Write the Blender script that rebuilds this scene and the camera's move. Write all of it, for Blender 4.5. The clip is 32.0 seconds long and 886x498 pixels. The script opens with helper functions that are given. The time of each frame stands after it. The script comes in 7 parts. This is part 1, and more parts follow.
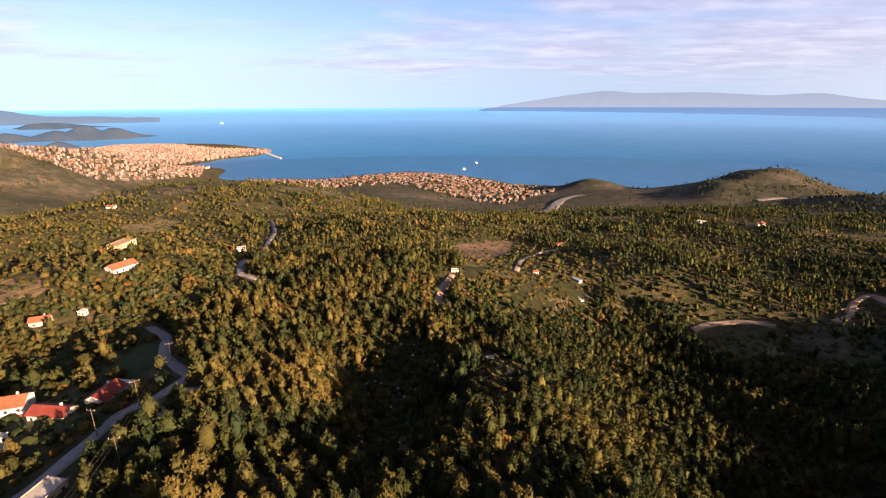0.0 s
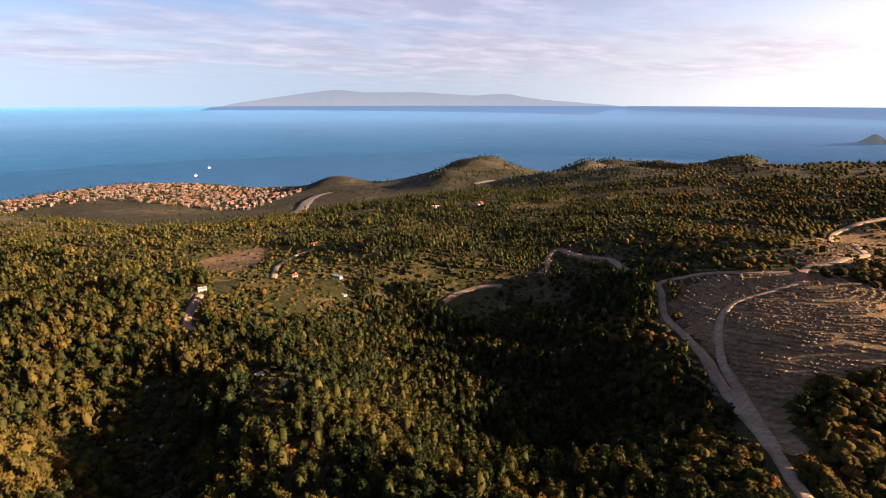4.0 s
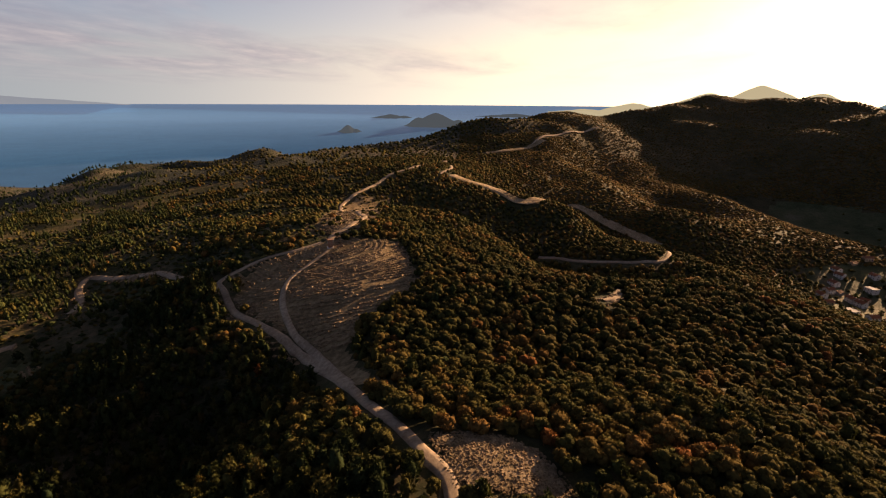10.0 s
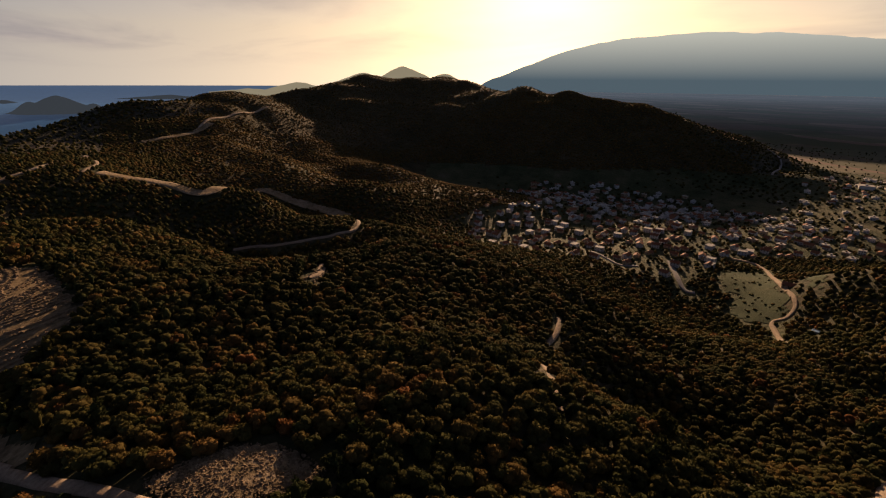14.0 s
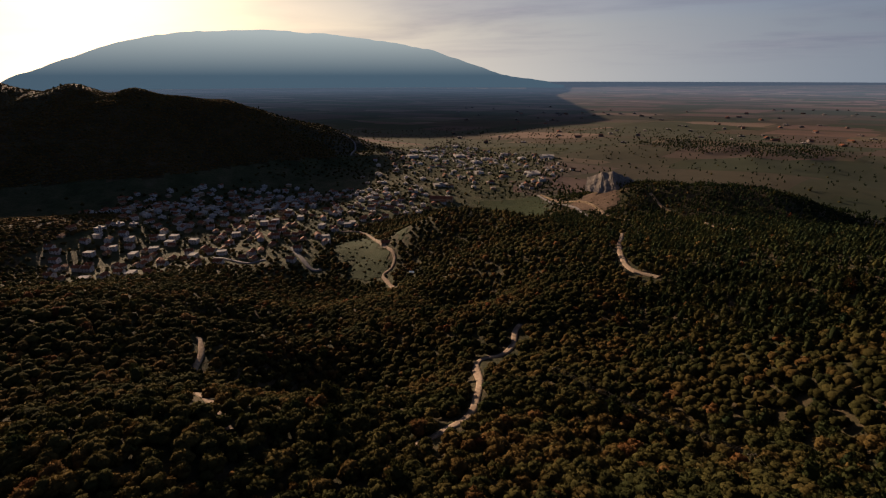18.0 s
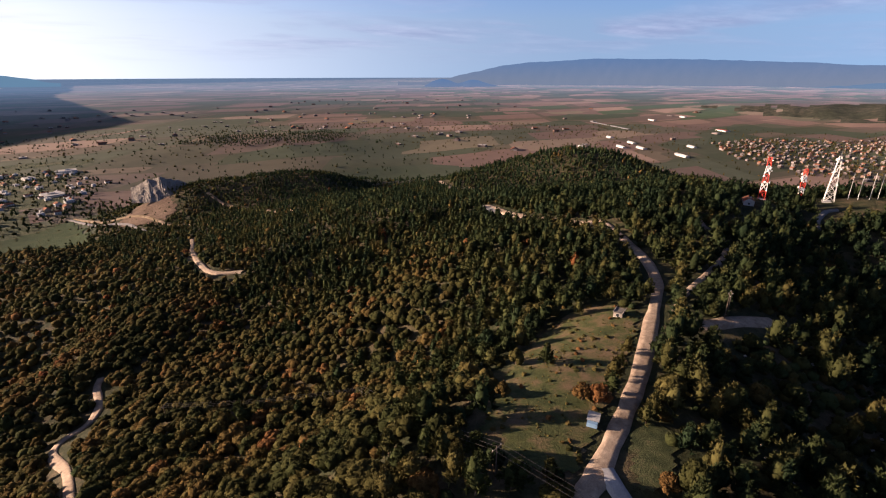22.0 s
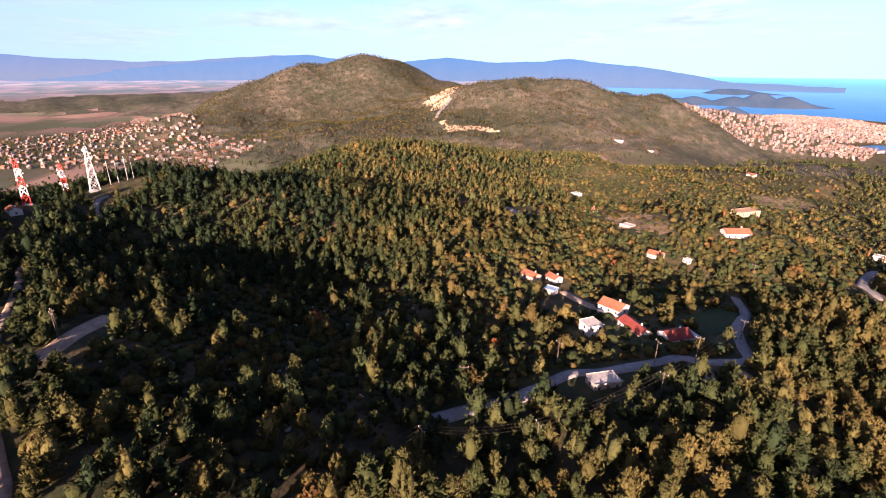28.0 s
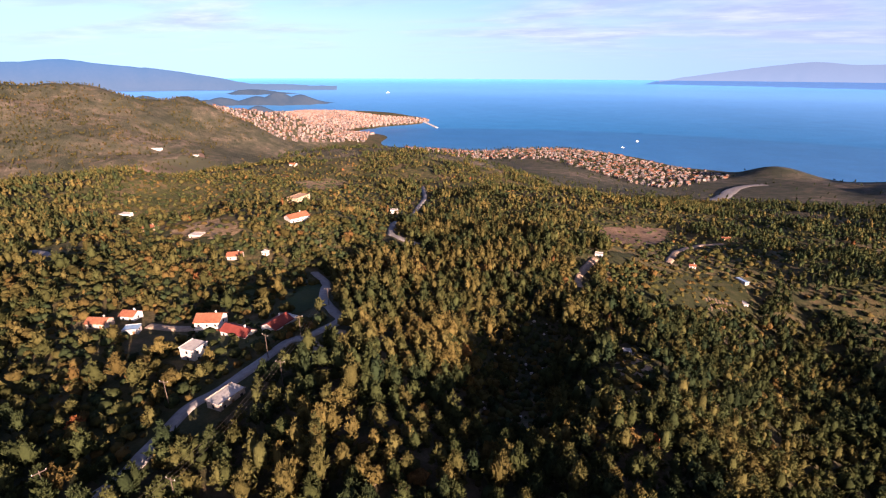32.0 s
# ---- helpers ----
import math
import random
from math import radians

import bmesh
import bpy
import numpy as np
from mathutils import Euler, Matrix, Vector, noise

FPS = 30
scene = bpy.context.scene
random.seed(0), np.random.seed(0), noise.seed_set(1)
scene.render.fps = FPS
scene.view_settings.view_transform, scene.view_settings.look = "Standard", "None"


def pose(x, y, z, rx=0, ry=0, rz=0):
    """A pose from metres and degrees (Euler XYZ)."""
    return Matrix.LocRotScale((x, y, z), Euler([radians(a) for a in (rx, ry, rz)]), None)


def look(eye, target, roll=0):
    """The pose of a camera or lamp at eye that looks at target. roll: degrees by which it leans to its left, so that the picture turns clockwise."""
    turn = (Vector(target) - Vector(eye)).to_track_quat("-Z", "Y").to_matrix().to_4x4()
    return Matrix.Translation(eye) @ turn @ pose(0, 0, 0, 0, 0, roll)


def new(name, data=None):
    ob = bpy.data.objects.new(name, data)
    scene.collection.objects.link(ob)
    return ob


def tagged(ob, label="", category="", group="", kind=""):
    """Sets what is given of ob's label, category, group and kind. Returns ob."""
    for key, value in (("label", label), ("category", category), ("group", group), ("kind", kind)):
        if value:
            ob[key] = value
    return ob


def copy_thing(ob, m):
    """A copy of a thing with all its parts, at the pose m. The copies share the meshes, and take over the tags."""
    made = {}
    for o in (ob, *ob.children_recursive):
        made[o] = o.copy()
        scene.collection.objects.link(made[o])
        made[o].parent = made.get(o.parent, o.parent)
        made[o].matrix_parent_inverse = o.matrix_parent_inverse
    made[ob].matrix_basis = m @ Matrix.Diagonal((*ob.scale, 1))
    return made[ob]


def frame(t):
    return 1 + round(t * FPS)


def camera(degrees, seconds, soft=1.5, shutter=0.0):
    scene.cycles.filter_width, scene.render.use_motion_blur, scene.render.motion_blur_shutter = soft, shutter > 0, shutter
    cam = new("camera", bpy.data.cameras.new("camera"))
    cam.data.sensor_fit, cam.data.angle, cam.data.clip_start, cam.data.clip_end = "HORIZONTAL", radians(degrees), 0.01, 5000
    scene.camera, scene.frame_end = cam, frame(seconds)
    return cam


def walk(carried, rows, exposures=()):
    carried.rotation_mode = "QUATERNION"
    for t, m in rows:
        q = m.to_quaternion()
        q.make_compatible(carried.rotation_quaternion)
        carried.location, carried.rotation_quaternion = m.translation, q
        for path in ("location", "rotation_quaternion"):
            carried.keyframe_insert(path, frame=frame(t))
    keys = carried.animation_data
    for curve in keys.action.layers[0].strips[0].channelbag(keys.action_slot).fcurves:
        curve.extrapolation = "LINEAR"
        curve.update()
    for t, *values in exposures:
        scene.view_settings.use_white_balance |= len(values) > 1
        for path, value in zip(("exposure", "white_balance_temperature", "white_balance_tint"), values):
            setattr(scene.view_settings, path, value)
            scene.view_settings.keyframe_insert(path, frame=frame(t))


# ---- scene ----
cam = camera(85.69, 32.0, soft=1.15)
PATH = [
    (0.0, 72.88, 0.17, 0.20),
    (0.5, 72.80, 0.07, -3.06),
    (1.0, 72.79, 0.03, -6.42),
    (1.5, 72.78, 0.06, -9.85),
    (2.0, 72.74, -0.05, -13.46),
    (2.5, 72.72, 0.04, -17.36),
    (4.5, 72.77, 0.06, -33.89),
    (5.0, 72.86, 0.18, -38.13),
    (5.5, 72.77, 0.00, -42.45),
    (6.0, 72.59, -0.24, -46.80),
    (6.5, 72.66, -0.01, -51.32),
    (7.0, 72.56, -0.12, -55.51),
    (7.5, 72.55, -0.14, -59.66),
    (8.0, 72.54, -0.24, -64.14),
    (8.5, 72.54, -0.29, -68.53),
    (9.0, 72.54, -0.37, -73.03),
    (9.5, 72.60, -0.34, -77.55),
    (10.0, 72.63, -0.37, -82.08),
    (10.5, 72.66, -0.39, -86.61),
    (11.0, 72.69, -0.39, -91.14),
    (11.5, 72.72, -0.36, -95.52),
    (12.0, 72.71, -0.36, -99.88),
    (12.5, 72.74, -0.37, -104.42),
    (13.0, 71.84, -0.42, -109.23),
    (13.5, 71.06, -0.39, -114.11),
    (15.5, 70.23, -0.24, -133.86),
    (16.0, 70.27, -0.21, -139.40),
    (16.5, 70.30, -0.10, -145.84),
    (17.0, 70.30, -0.05, -152.09),
    (17.5, 70.26, 0.00, -158.03),
    (18.0, 70.21, 0.06, -164.50),
    (18.5, 70.18, 0.12, -170.94),
    (19.0, 70.12, 0.24, -177.35),
    (19.5, 70.06, 0.25, -183.68),
    (20.0, 70.03, 0.21, -189.96),
    (20.5, 69.95, 0.22, -196.44),
    (21.0, 69.89, 0.17, -202.62),
    (21.5, 69.81, 0.11, -208.78),
    (22.0, 69.78, 0.08, -215.10),
    (22.5, 69.73, 0.19, -221.40),
    (23.0, 69.71, 0.24, -227.83),
    (23.5, 69.65, 0.24, -234.00),
    (24.0, 69.59, 0.28, -240.63),
    (24.5, 69.47, 0.34, -247.03),
    (25.0, 69.39, 0.35, -253.32),
    (25.5, 69.30, 0.30, -259.74),
    (27.5, 69.24, -0.34, -285.04),
    (28.0, 69.26, -0.39, -291.31),
    (28.5, 69.29, -0.46, -297.36),
    (29.0, 69.39, -0.37, -303.70),
    (29.5, 69.49, -0.42, -310.11),
    (30.0, 69.56, -0.40, -316.39),
    (30.5, 69.63, -0.41, -322.69),
    (31.0, 69.68, -0.41, -329.07),
    (31.5, 69.70, -0.29, -335.53),
    (32.0, 69.77, -0.27, -341.89),
]
walk(cam, [(row[0], pose(0.0, 0.0, 350.0, *row[1:])) for row in PATH], exposures=[
    (0.0, 2.45, 6300, 13), (2.5, 2.4, 6400, 13), (6.0, 2.15, 6900, 10), (9.0, 1.75, 7200, 10), (11.0, 1.4, 7400, 10), (13.0, 0.85, 7000, 10),
    (16.0, 0.45, 6100, 7), (19.0, 0.7, 5500, 6), (21.0, 1.3, 5150, 6), (23.0, 2.2, 5250, 14), (25.0, 2.65, 5300, 20), (28.0, 2.65, 5300, 23), (32.0, 2.45, 5400, 19),
])

# ---- world, sun ----
SUN_TURN, SUN_HEIGHT = 130.0, 13.6  # degrees clockwise from +y, and above the horizon


def link(tree, a, b):
    tree.links.new(a, b)


def node(tree, kind, **values):
    n = tree.nodes.new(kind)
    for key, value in values.items():
        if key in n.inputs:
            n.inputs[key].default_value = value
    return n


def ramp(tree, stops):
    n = tree.nodes.new("ShaderNodeValToRGB")
    while len(n.color_ramp.elements) < len(stops):
        n.color_ramp.elements.new(0.5)
    for e, (at, colour) in zip(n.color_ramp.elements, stops):
        e.position, e.color = at, (*colour, 1.0)
    return n


def maths(tree, what, a, b=None, c=None):
    n = tree.nodes.new("ShaderNodeMath")
    n.operation = what
    for i, v in enumerate((a, b, c)):
        if v is None:
            continue
        if isinstance(v, (int, float)):
            n.inputs[i].default_value = v
        else:
            link(tree, v, n.inputs[i])
    return n.outputs[0]


def blend(tree, fac, a, b, how="MIX"):
    n = tree.nodes.new("ShaderNodeMix")
    n.data_type, n.blend_type = "RGBA", how
    for i, v in ((0, fac), (6, a), (7, b)):
        if isinstance(v, (int, float)):
            n.inputs[i].default_value = v
        elif isinstance(v, tuple):
            n.inputs[i].default_value = (*v, 1.0)
        else:
            link(tree, v, n.inputs[i])
    return n.outputs[2]


world = bpy.data.worlds.new("evening_sky")
scene.world = world
world.use_nodes = True
wt = world.node_tree
wt.nodes.clear()
sky = wt.nodes.new("ShaderNodeTexSky")
sky.sky_type, sky.sun_disc = "NISHITA", False
sky.sun_elevation, sky.sun_rotation = radians(SUN_HEIGHT), radians(SUN_TURN)
sky.altitude, sky.air_density, sky.dust_density, sky.ozone_density = 350.0, 1.0, 1.2, 2.0
sun_way = Vector((math.sin(radians(SUN_TURN)) * math.cos(radians(SUN_HEIGHT)),
                  math.cos(radians(SUN_TURN)) * math.cos(radians(SUN_HEIGHT)), math.sin(radians(SUN_HEIGHT))))
out = wt.nodes.new("ShaderNodeOutputWorld")
bg = node(wt, "ShaderNodeBackground", Strength=0.04)
way = wt.nodes.new("ShaderNodeTexCoord").outputs["Generated"]
xyz = wt.nodes.new("ShaderNodeSeparateXYZ")
link(wt, way, xyz.inputs[0])
up = maths(wt, "MAXIMUM", xyz.outputs[2], 0.0)
# evening air: paler and pinker towards the horizon
air = ramp(wt, [(0.0, (0.72, 0.78, 1.02)), (0.05, (0.74, 0.72, 0.96)), (0.14, (0.46, 0.64, 1.0)), (0.3, (0.2, 0.36, 0.7)), (0.6, (0.07, 0.14, 0.32)), (1.0, (0.04, 0.09, 0.24))])
link(wt, up, air.inputs["Fac"])
bright = wt.nodes.new("ShaderNodeVectorMath")
bright.operation = "SCALE"
bright.inputs["Scale"].default_value = 1.15
link(wt, air.outputs["Color"], bright.inputs[0])
lifted = wt.nodes.new("ShaderNodeCombineXYZ")
for i in (0, 1):
    link(wt, xyz.outputs[i], lifted.inputs[i])
link(wt, maths(wt, "MAXIMUM", xyz.outputs[2], 0.09), lifted.inputs[2])
link(wt, lifted.outputs[0], sky.inputs["Vector"])
cool = blend(wt, 1.0, sky.outputs[0], (0.66, 0.64, 0.78), "MULTIPLY")
overhead = ramp(wt, [(0.2, (1.0, 1.0, 1.0)), (0.5, (0.42, 0.46, 0.55)), (1.0, (0.3, 0.34, 0.42))])
link(wt, up, overhead.inputs["Fac"])
clear = blend(wt, 1.0, blend(wt, 1.0, cool, bright.outputs[0], "ADD"), overhead.outputs["Color"], "MULTIPLY")
# the hazy air shines round the sun
facing = wt.nodes.new("ShaderNodeVectorMath")
facing.operation = "DOT_PRODUCT"
facing.inputs[1].default_value = sun_way
link(wt, way, facing.inputs[0])
turned_to = maths(wt, "MAXIMUM", facing.outputs["Value"], 0.0)
half = maths(wt, "ADD", maths(wt, "MULTIPLY", facing.outputs["Value"], 0.5), 0.5)
low = maths(wt, "POWER", maths(wt, "SUBTRACT", 1.0, up), 3.0)   # the evening glow lies along the horizon
wide_glow = maths(wt, "MULTIPLY", maths(wt, "MULTIPLY", maths(wt, "POWER", half, 4.0), 12.0), low)
halo = maths(wt, "ADD", maths(wt, "MULTIPLY", maths(wt, "POWER", turned_to, 14.0), 4.0), maths(wt, "MULTIPLY", maths(wt, "POWER", turned_to, 120.0), 22.0))
warm = wt.nodes.new("ShaderNodeVectorMath")
warm.operation = "SCALE"
warm.inputs[0].default_value = (1.0, 0.74, 0.5)
link(wt, wide_glow, warm.inputs["Scale"])
clear = blend(wt, 1.0, clear, warm.outputs[0], "ADD")
glow = wt.nodes.new("ShaderNodeVectorMath")
glow.operation = "SCALE"
glow.inputs[0].default_value = (1.0, 0.74, 0.36)
link(wt, halo, glow.inputs["Scale"])
clear = blend(wt, 1.0, clear, glow.outputs[0], "ADD")
# low evening light loses its blue towards the sun
clear = blend(wt, maths(wt, "POWER", turned_to, 2.5), clear, blend(wt, 1.0, clear, (0.97, 0.84, 0.62), "MULTIPLY"))
# thin banks of cloud on a flat layer overhead
flat = wt.nodes.new("ShaderNodeCombineXYZ")
drop = maths(wt, "ADD", up, 0.07)
link(wt, maths(wt, "DIVIDE", xyz.outputs[0], drop), flat.inputs[0])
link(wt, maths(wt, "DIVIDE", xyz.outputs[1], drop), flat.inputs[1])
turned = wt.nodes.new("ShaderNodeMapping")
turned.inputs["Rotation"].default_value, turned.inputs["Scale"].default_value = (0, 0, 0.4), (0.7, 1.05, 1.0)
link(wt, flat.outputs[0], turned.inputs["Vector"])
puffs = node(wt, "ShaderNodeTexNoise", Scale=0.5, Detail=8.0, Roughness=0.52, Distortion=0.5)
link(wt, turned.outputs[0], puffs.inputs["Vector"])
# a thicker bank stands over the sea
over_sea = wt.nodes.new("ShaderNodeVectorMath")
over_sea.operation = "DOT_PRODUCT"
over_sea.inputs[1].default_value = (math.sin(radians(34)), math.cos(radians(34)), 0.15)
link(wt, way, over_sea.inputs[0])
thick = maths(wt, "MULTIPLY", maths(wt, "POWER", maths(wt, "MAXIMUM", over_sea.outputs["Value"], 0.0), 7.0), 0.13)
bank = ramp(wt, [(0.45, (0, 0, 0)), (0.66, (1, 1, 1))])
link(wt, maths(wt, "ADD", puffs.outputs["Fac"], thick), bank.inputs["Fac"])
rise = ramp(wt, [(0.015, (0, 0, 0)), (0.07, (1, 1, 1))])
link(wt, up, rise.inputs["Fac"])
cover = maths(wt, "MULTIPLY", bank.outputs["Color"], rise.outputs["Color"])
cover = maths(wt, "MULTIPLY", cover, maths(wt, "SUBTRACT", 1.0, maths(wt, "MULTIPLY", maths(wt, "POWER", turned_to, 4.0), 0.8)))
billow = node(wt, "ShaderNodeTexNoise", Scale=2.1, Detail=7.0, Roughness=0.6)
link(wt, turned.outputs[0], billow.inputs["Vector"])
edge = ramp(wt, [(0.4, (0.8, 0.8, 0.87)), (0.52, (0.94, 0.92, 0.96)), (0.66, (1.14, 1.08, 1.07))])
link(wt, billow.outputs["Fac"], edge.inputs["Fac"])
clouds = blend(wt, 1.0, blend(wt, 0.55, clear, (4.4, 4.0, 4.5)), edge.outputs["Color"], "MULTIPLY")
link(wt, blend(wt, maths(wt, "MULTIPLY", cover, 0.9), clear, clouds), bg.inputs["Color"])
link(wt, bg.outputs[0], out.inputs["Surface"])

sun = new("sun", bpy.data.lights.new("sun", "SUN"))
sun.data.energy, sun.data.angle, sun.data.color = 5.0, radians(0.6), (1.0, 0.63, 0.38)
sun.matrix_world = look(sun_way * 900, (0, 0, 0))

# ---- materials ----


def surface(name, stops, size, rough=0.9, bump=0.3, fine=8.0, patch=0.35, metal=0.0, uv=False, piece=0.0, spec=0.08, isle=0.0):
    """A rough natural surface: colour by noise of the given size in metres, blotches ten times larger, and fine relief."""
    m = bpy.data.materials.new(name)
    m.use_nodes = True
    t = m.node_tree
    b = t.nodes["Principled BSDF"]
    co = t.nodes.new("ShaderNodeTexCoord").outputs["UV" if uv else "Object"]
    n1 = node(t, "ShaderNodeTexNoise", Scale=1.0 / size, Detail=6.0, Roughness=0.62)
    n2 = node(t, "ShaderNodeTexNoise", Scale=0.1 / size, Detail=4.0, Roughness=0.55)
    n3 = node(t, "ShaderNodeTexNoise", Scale=fine / size, Detail=5.0, Roughness=0.7)
    for n in (n1, n2, n3):
        link(t, co, n.inputs["Vector"])
    v = maths(t, "ADD", n1.outputs["Fac"], maths(t, "MULTIPLY", maths(t, "SUBTRACT", n2.outputs["Fac"], 0.5), patch * 2))
    if piece:
        info = t.nodes.new("ShaderNodeObjectInfo")
        v = maths(t, "ADD", v, maths(t, "MULTIPLY", maths(t, "SUBTRACT", info.outputs["Random"], 0.5), piece))
    if isle:
        each = t.nodes.new("ShaderNodeNewGeometry").outputs["Random Per Island"]
        v = maths(t, "ADD", v, maths(t, "MULTIPLY", maths(t, "SUBTRACT", each, 0.5), isle))
    r = ramp(t, stops)
    link(t, v, r.inputs["Fac"])
    shade = maths(t, "ADD", maths(t, "MULTIPLY", n3.outputs["Fac"], 0.7), 0.65)
    mul = t.nodes.new("ShaderNodeVectorMath")
    mul.operation = "SCALE"
    link(t, r.outputs["Color"], mul.inputs[0])
    link(t, shade, mul.inputs["Scale"])
    link(t, mul.outputs[0], b.inputs["Base Color"])
    b.inputs["Roughness"].default_value, b.inputs["Metallic"].default_value = rough, metal
    b.inputs["Specular IOR Level"].default_value = spec
    if bump:
        bp = node(t, "ShaderNodeBump", Strength=bump, Distance=size * 0.15)
        link(t, n3.outputs["Fac"], bp.inputs["Height"])
        link(t, bp.outputs[0], b.inputs["Normal"])
    return m


M_SCRUB = surface("scrub_earth", [(0.25, (0.02, 0.026, 0.012)), (0.45, (0.04, 0.042, 0.02)), (0.62, (0.08, 0.064, 0.036)), (0.85, (0.15, 0.115, 0.07))], 6.0, bump=0.6)
M_FAR = surface("wooded_hillside", [(0.25, (0.026, 0.032, 0.021)), (0.45, (0.046, 0.05, 0.034)), (0.6, (0.075, 0.069, 0.05)), (0.85, (0.17, 0.14, 0.115))], 30.0, bump=1.0)
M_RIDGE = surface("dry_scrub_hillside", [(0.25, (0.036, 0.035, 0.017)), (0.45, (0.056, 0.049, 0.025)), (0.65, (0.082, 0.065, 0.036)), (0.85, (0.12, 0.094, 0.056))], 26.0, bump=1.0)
M_VALLEY = surface("valley_meadow", [(0.25, (0.025, 0.034, 0.018)), (0.45, (0.045, 0.056, 0.026)), (0.62, (0.075, 0.078, 0.04)), (0.85, (0.12, 0.105, 0.07))], 40.0, bump=0.5)
M_DIRT = surface("pale_dirt", [(0.3, (0.2, 0.15, 0.105)), (0.55, (0.3, 0.235, 0.17)), (0.8, (0.42, 0.34, 0.25))], 1.6, bump=0.4)
M_BARE = surface("bare_slope", [(0.3, (0.12, 0.09, 0.05)), (0.5, (0.24, 0.18, 0.11)), (0.75, (0.38, 0.3, 0.21))], 2.4, bump=0.8)
M_TERRACE = surface("dry_grass_slope", [(0.28, (0.075, 0.056, 0.03)), (0.5, (0.17, 0.125, 0.07)), (0.75, (0.3, 0.225, 0.135))], 3.0, bump=0.8)
M_BRUSH = surface("cut_brush", [(0.3, (0.1, 0.072, 0.042)), (0.7, (0.26, 0.19, 0.12))], 1.2, bump=1.0)
M_MEADOW = surface("rough_meadow", [(0.3, (0.03, 0.04, 0.016)), (0.48, (0.06, 0.066, 0.024)), (0.6, (0.1, 0.08, 0.04)), (0.8, (0.15, 0.1, 0.065))], 5.0, bump=0.5)
M_PLOT = surface("dark_grass", [(0.3, (0.035, 0.045, 0.02)), (0.55, (0.075, 0.08, 0.035)), (0.8, (0.14, 0.11, 0.065))], 2.5, bump=0.6)
M_GARDEN = surface("rough_garden_ground", [(0.28, (0.022, 0.03, 0.012)), (0.46, (0.045, 0.048, 0.02)), (0.62, (0.085, 0.07, 0.034)), (0.85, (0.16, 0.12, 0.07))], 7.0, bump=0.6)
M_GRASS = surface("farm_grass", [(0.3, (0.016, 0.02, 0.009)), (0.55, (0.027, 0.031, 0.013)), (0.8, (0.05, 0.043, 0.024))], 6.0, bump=0.4)
M_GREEN = surface("green_meadow", [(0.3, (0.016, 0.03, 0.01)), (0.55, (0.028, 0.045, 0.014)), (0.8, (0.048, 0.053, 0.021))], 14.0, bump=0.3)
M_TILLED = surface("tilled_soil", [(0.3, (0.08, 0.055, 0.038)), (0.6, (0.14, 0.1, 0.07)), (0.85, (0.2, 0.15, 0.11))], 3.0, bump=0.6)
M_QUARRY = surface("quarry_stone", [(0.3, (0.12, 0.108, 0.095)), (0.55, (0.2, 0.18, 0.155)), (0.8, (0.32, 0.28, 0.235))], 9.0, bump=0.8)
M_CUT = surface("raw_earth_cut", [(0.3, (0.28, 0.2, 0.13)), (0.6, (0.42, 0.32, 0.22)), (0.8, (0.52, 0.43, 0.32))], 14.0, bump=0.6)
M_ASPHALT = surface("worn_asphalt", [(0.3, (0.16, 0.155, 0.15)), (0.7, (0.26, 0.25, 0.24))], 2.0, bump=0.15)
M_CONCRETE = surface("pale_concrete", [(0.3, (0.3, 0.295, 0.29)), (0.7, (0.4, 0.39, 0.38))], 2.0, bump=0.15)
M_WHITE = surface("white_render", [(0.3, (0.4, 0.39, 0.375)), (0.7, (0.53, 0.52, 0.5))], 1.5, rough=0.8, bump=0.1)
M_CREAM = surface("cream_render", [(0.3, (0.3, 0.22, 0.145)), (0.7, (0.4, 0.3, 0.2))], 1.5, rough=0.8, bump=0.1)
M_CREAM2 = surface("ochre_flat_roof", [(0.3, (0.28, 0.19, 0.12)), (0.7, (0.37, 0.26, 0.17))], 1.5, rough=0.8, bump=0.1)
M_GREY = surface("bare_blockwork", [(0.3, (0.3, 0.29, 0.28)), (0.7, (0.44, 0.43, 0.41))], 1.0, rough=0.9, bump=0.3)
M_STONE = surface("old_stone_wall", [(0.3, (0.22, 0.19, 0.16)), (0.7, (0.42, 0.37, 0.31))], 0.8, rough=0.9, bump=0.5)
M_TILE = surface("clay_tile", [(0.3, (0.15, 0.062, 0.036)), (0.55, (0.22, 0.092, 0.05)), (0.8, (0.28, 0.14, 0.085))], 0.9, rough=0.8, bump=0.6)
M_RED = surface("red_sheet_roof", [(0.3, (0.13, 0.032, 0.025)), (0.7, (0.2, 0.05, 0.038))], 1.5, rough=0.6, bump=0.15)
M_BLUE = surface("blue_sheet_roof", [(0.3, (0.16, 0.26, 0.4)), (0.7, (0.24, 0.36, 0.5))], 1.5, rough=0.45, bump=0.15)
M_FLAT = surface("grey_flat_roof", [(0.3, (0.3, 0.29, 0.27)), (0.7, (0.45, 0.43, 0.4))], 1.5, rough=0.85, bump=0.2)
M_DOOR = surface("brown_wood", [(0.3, (0.1, 0.06, 0.035)), (0.7, (0.18, 0.11, 0.06))], 0.3, rough=0.6, bump=0.2)
M_POLE = surface("weathered_pole", [(0.3, (0.06, 0.048, 0.038)), (0.7, (0.12, 0.1, 0.08))], 0.4, rough=0.85, bump=0.3)
M_WIRE = surface("power_cable", [(0.3, (0.07, 0.065, 0.06)), (0.7, (0.11, 0.1, 0.09))], 0.5, rough=0.4, bump=0.0, metal=0.6)
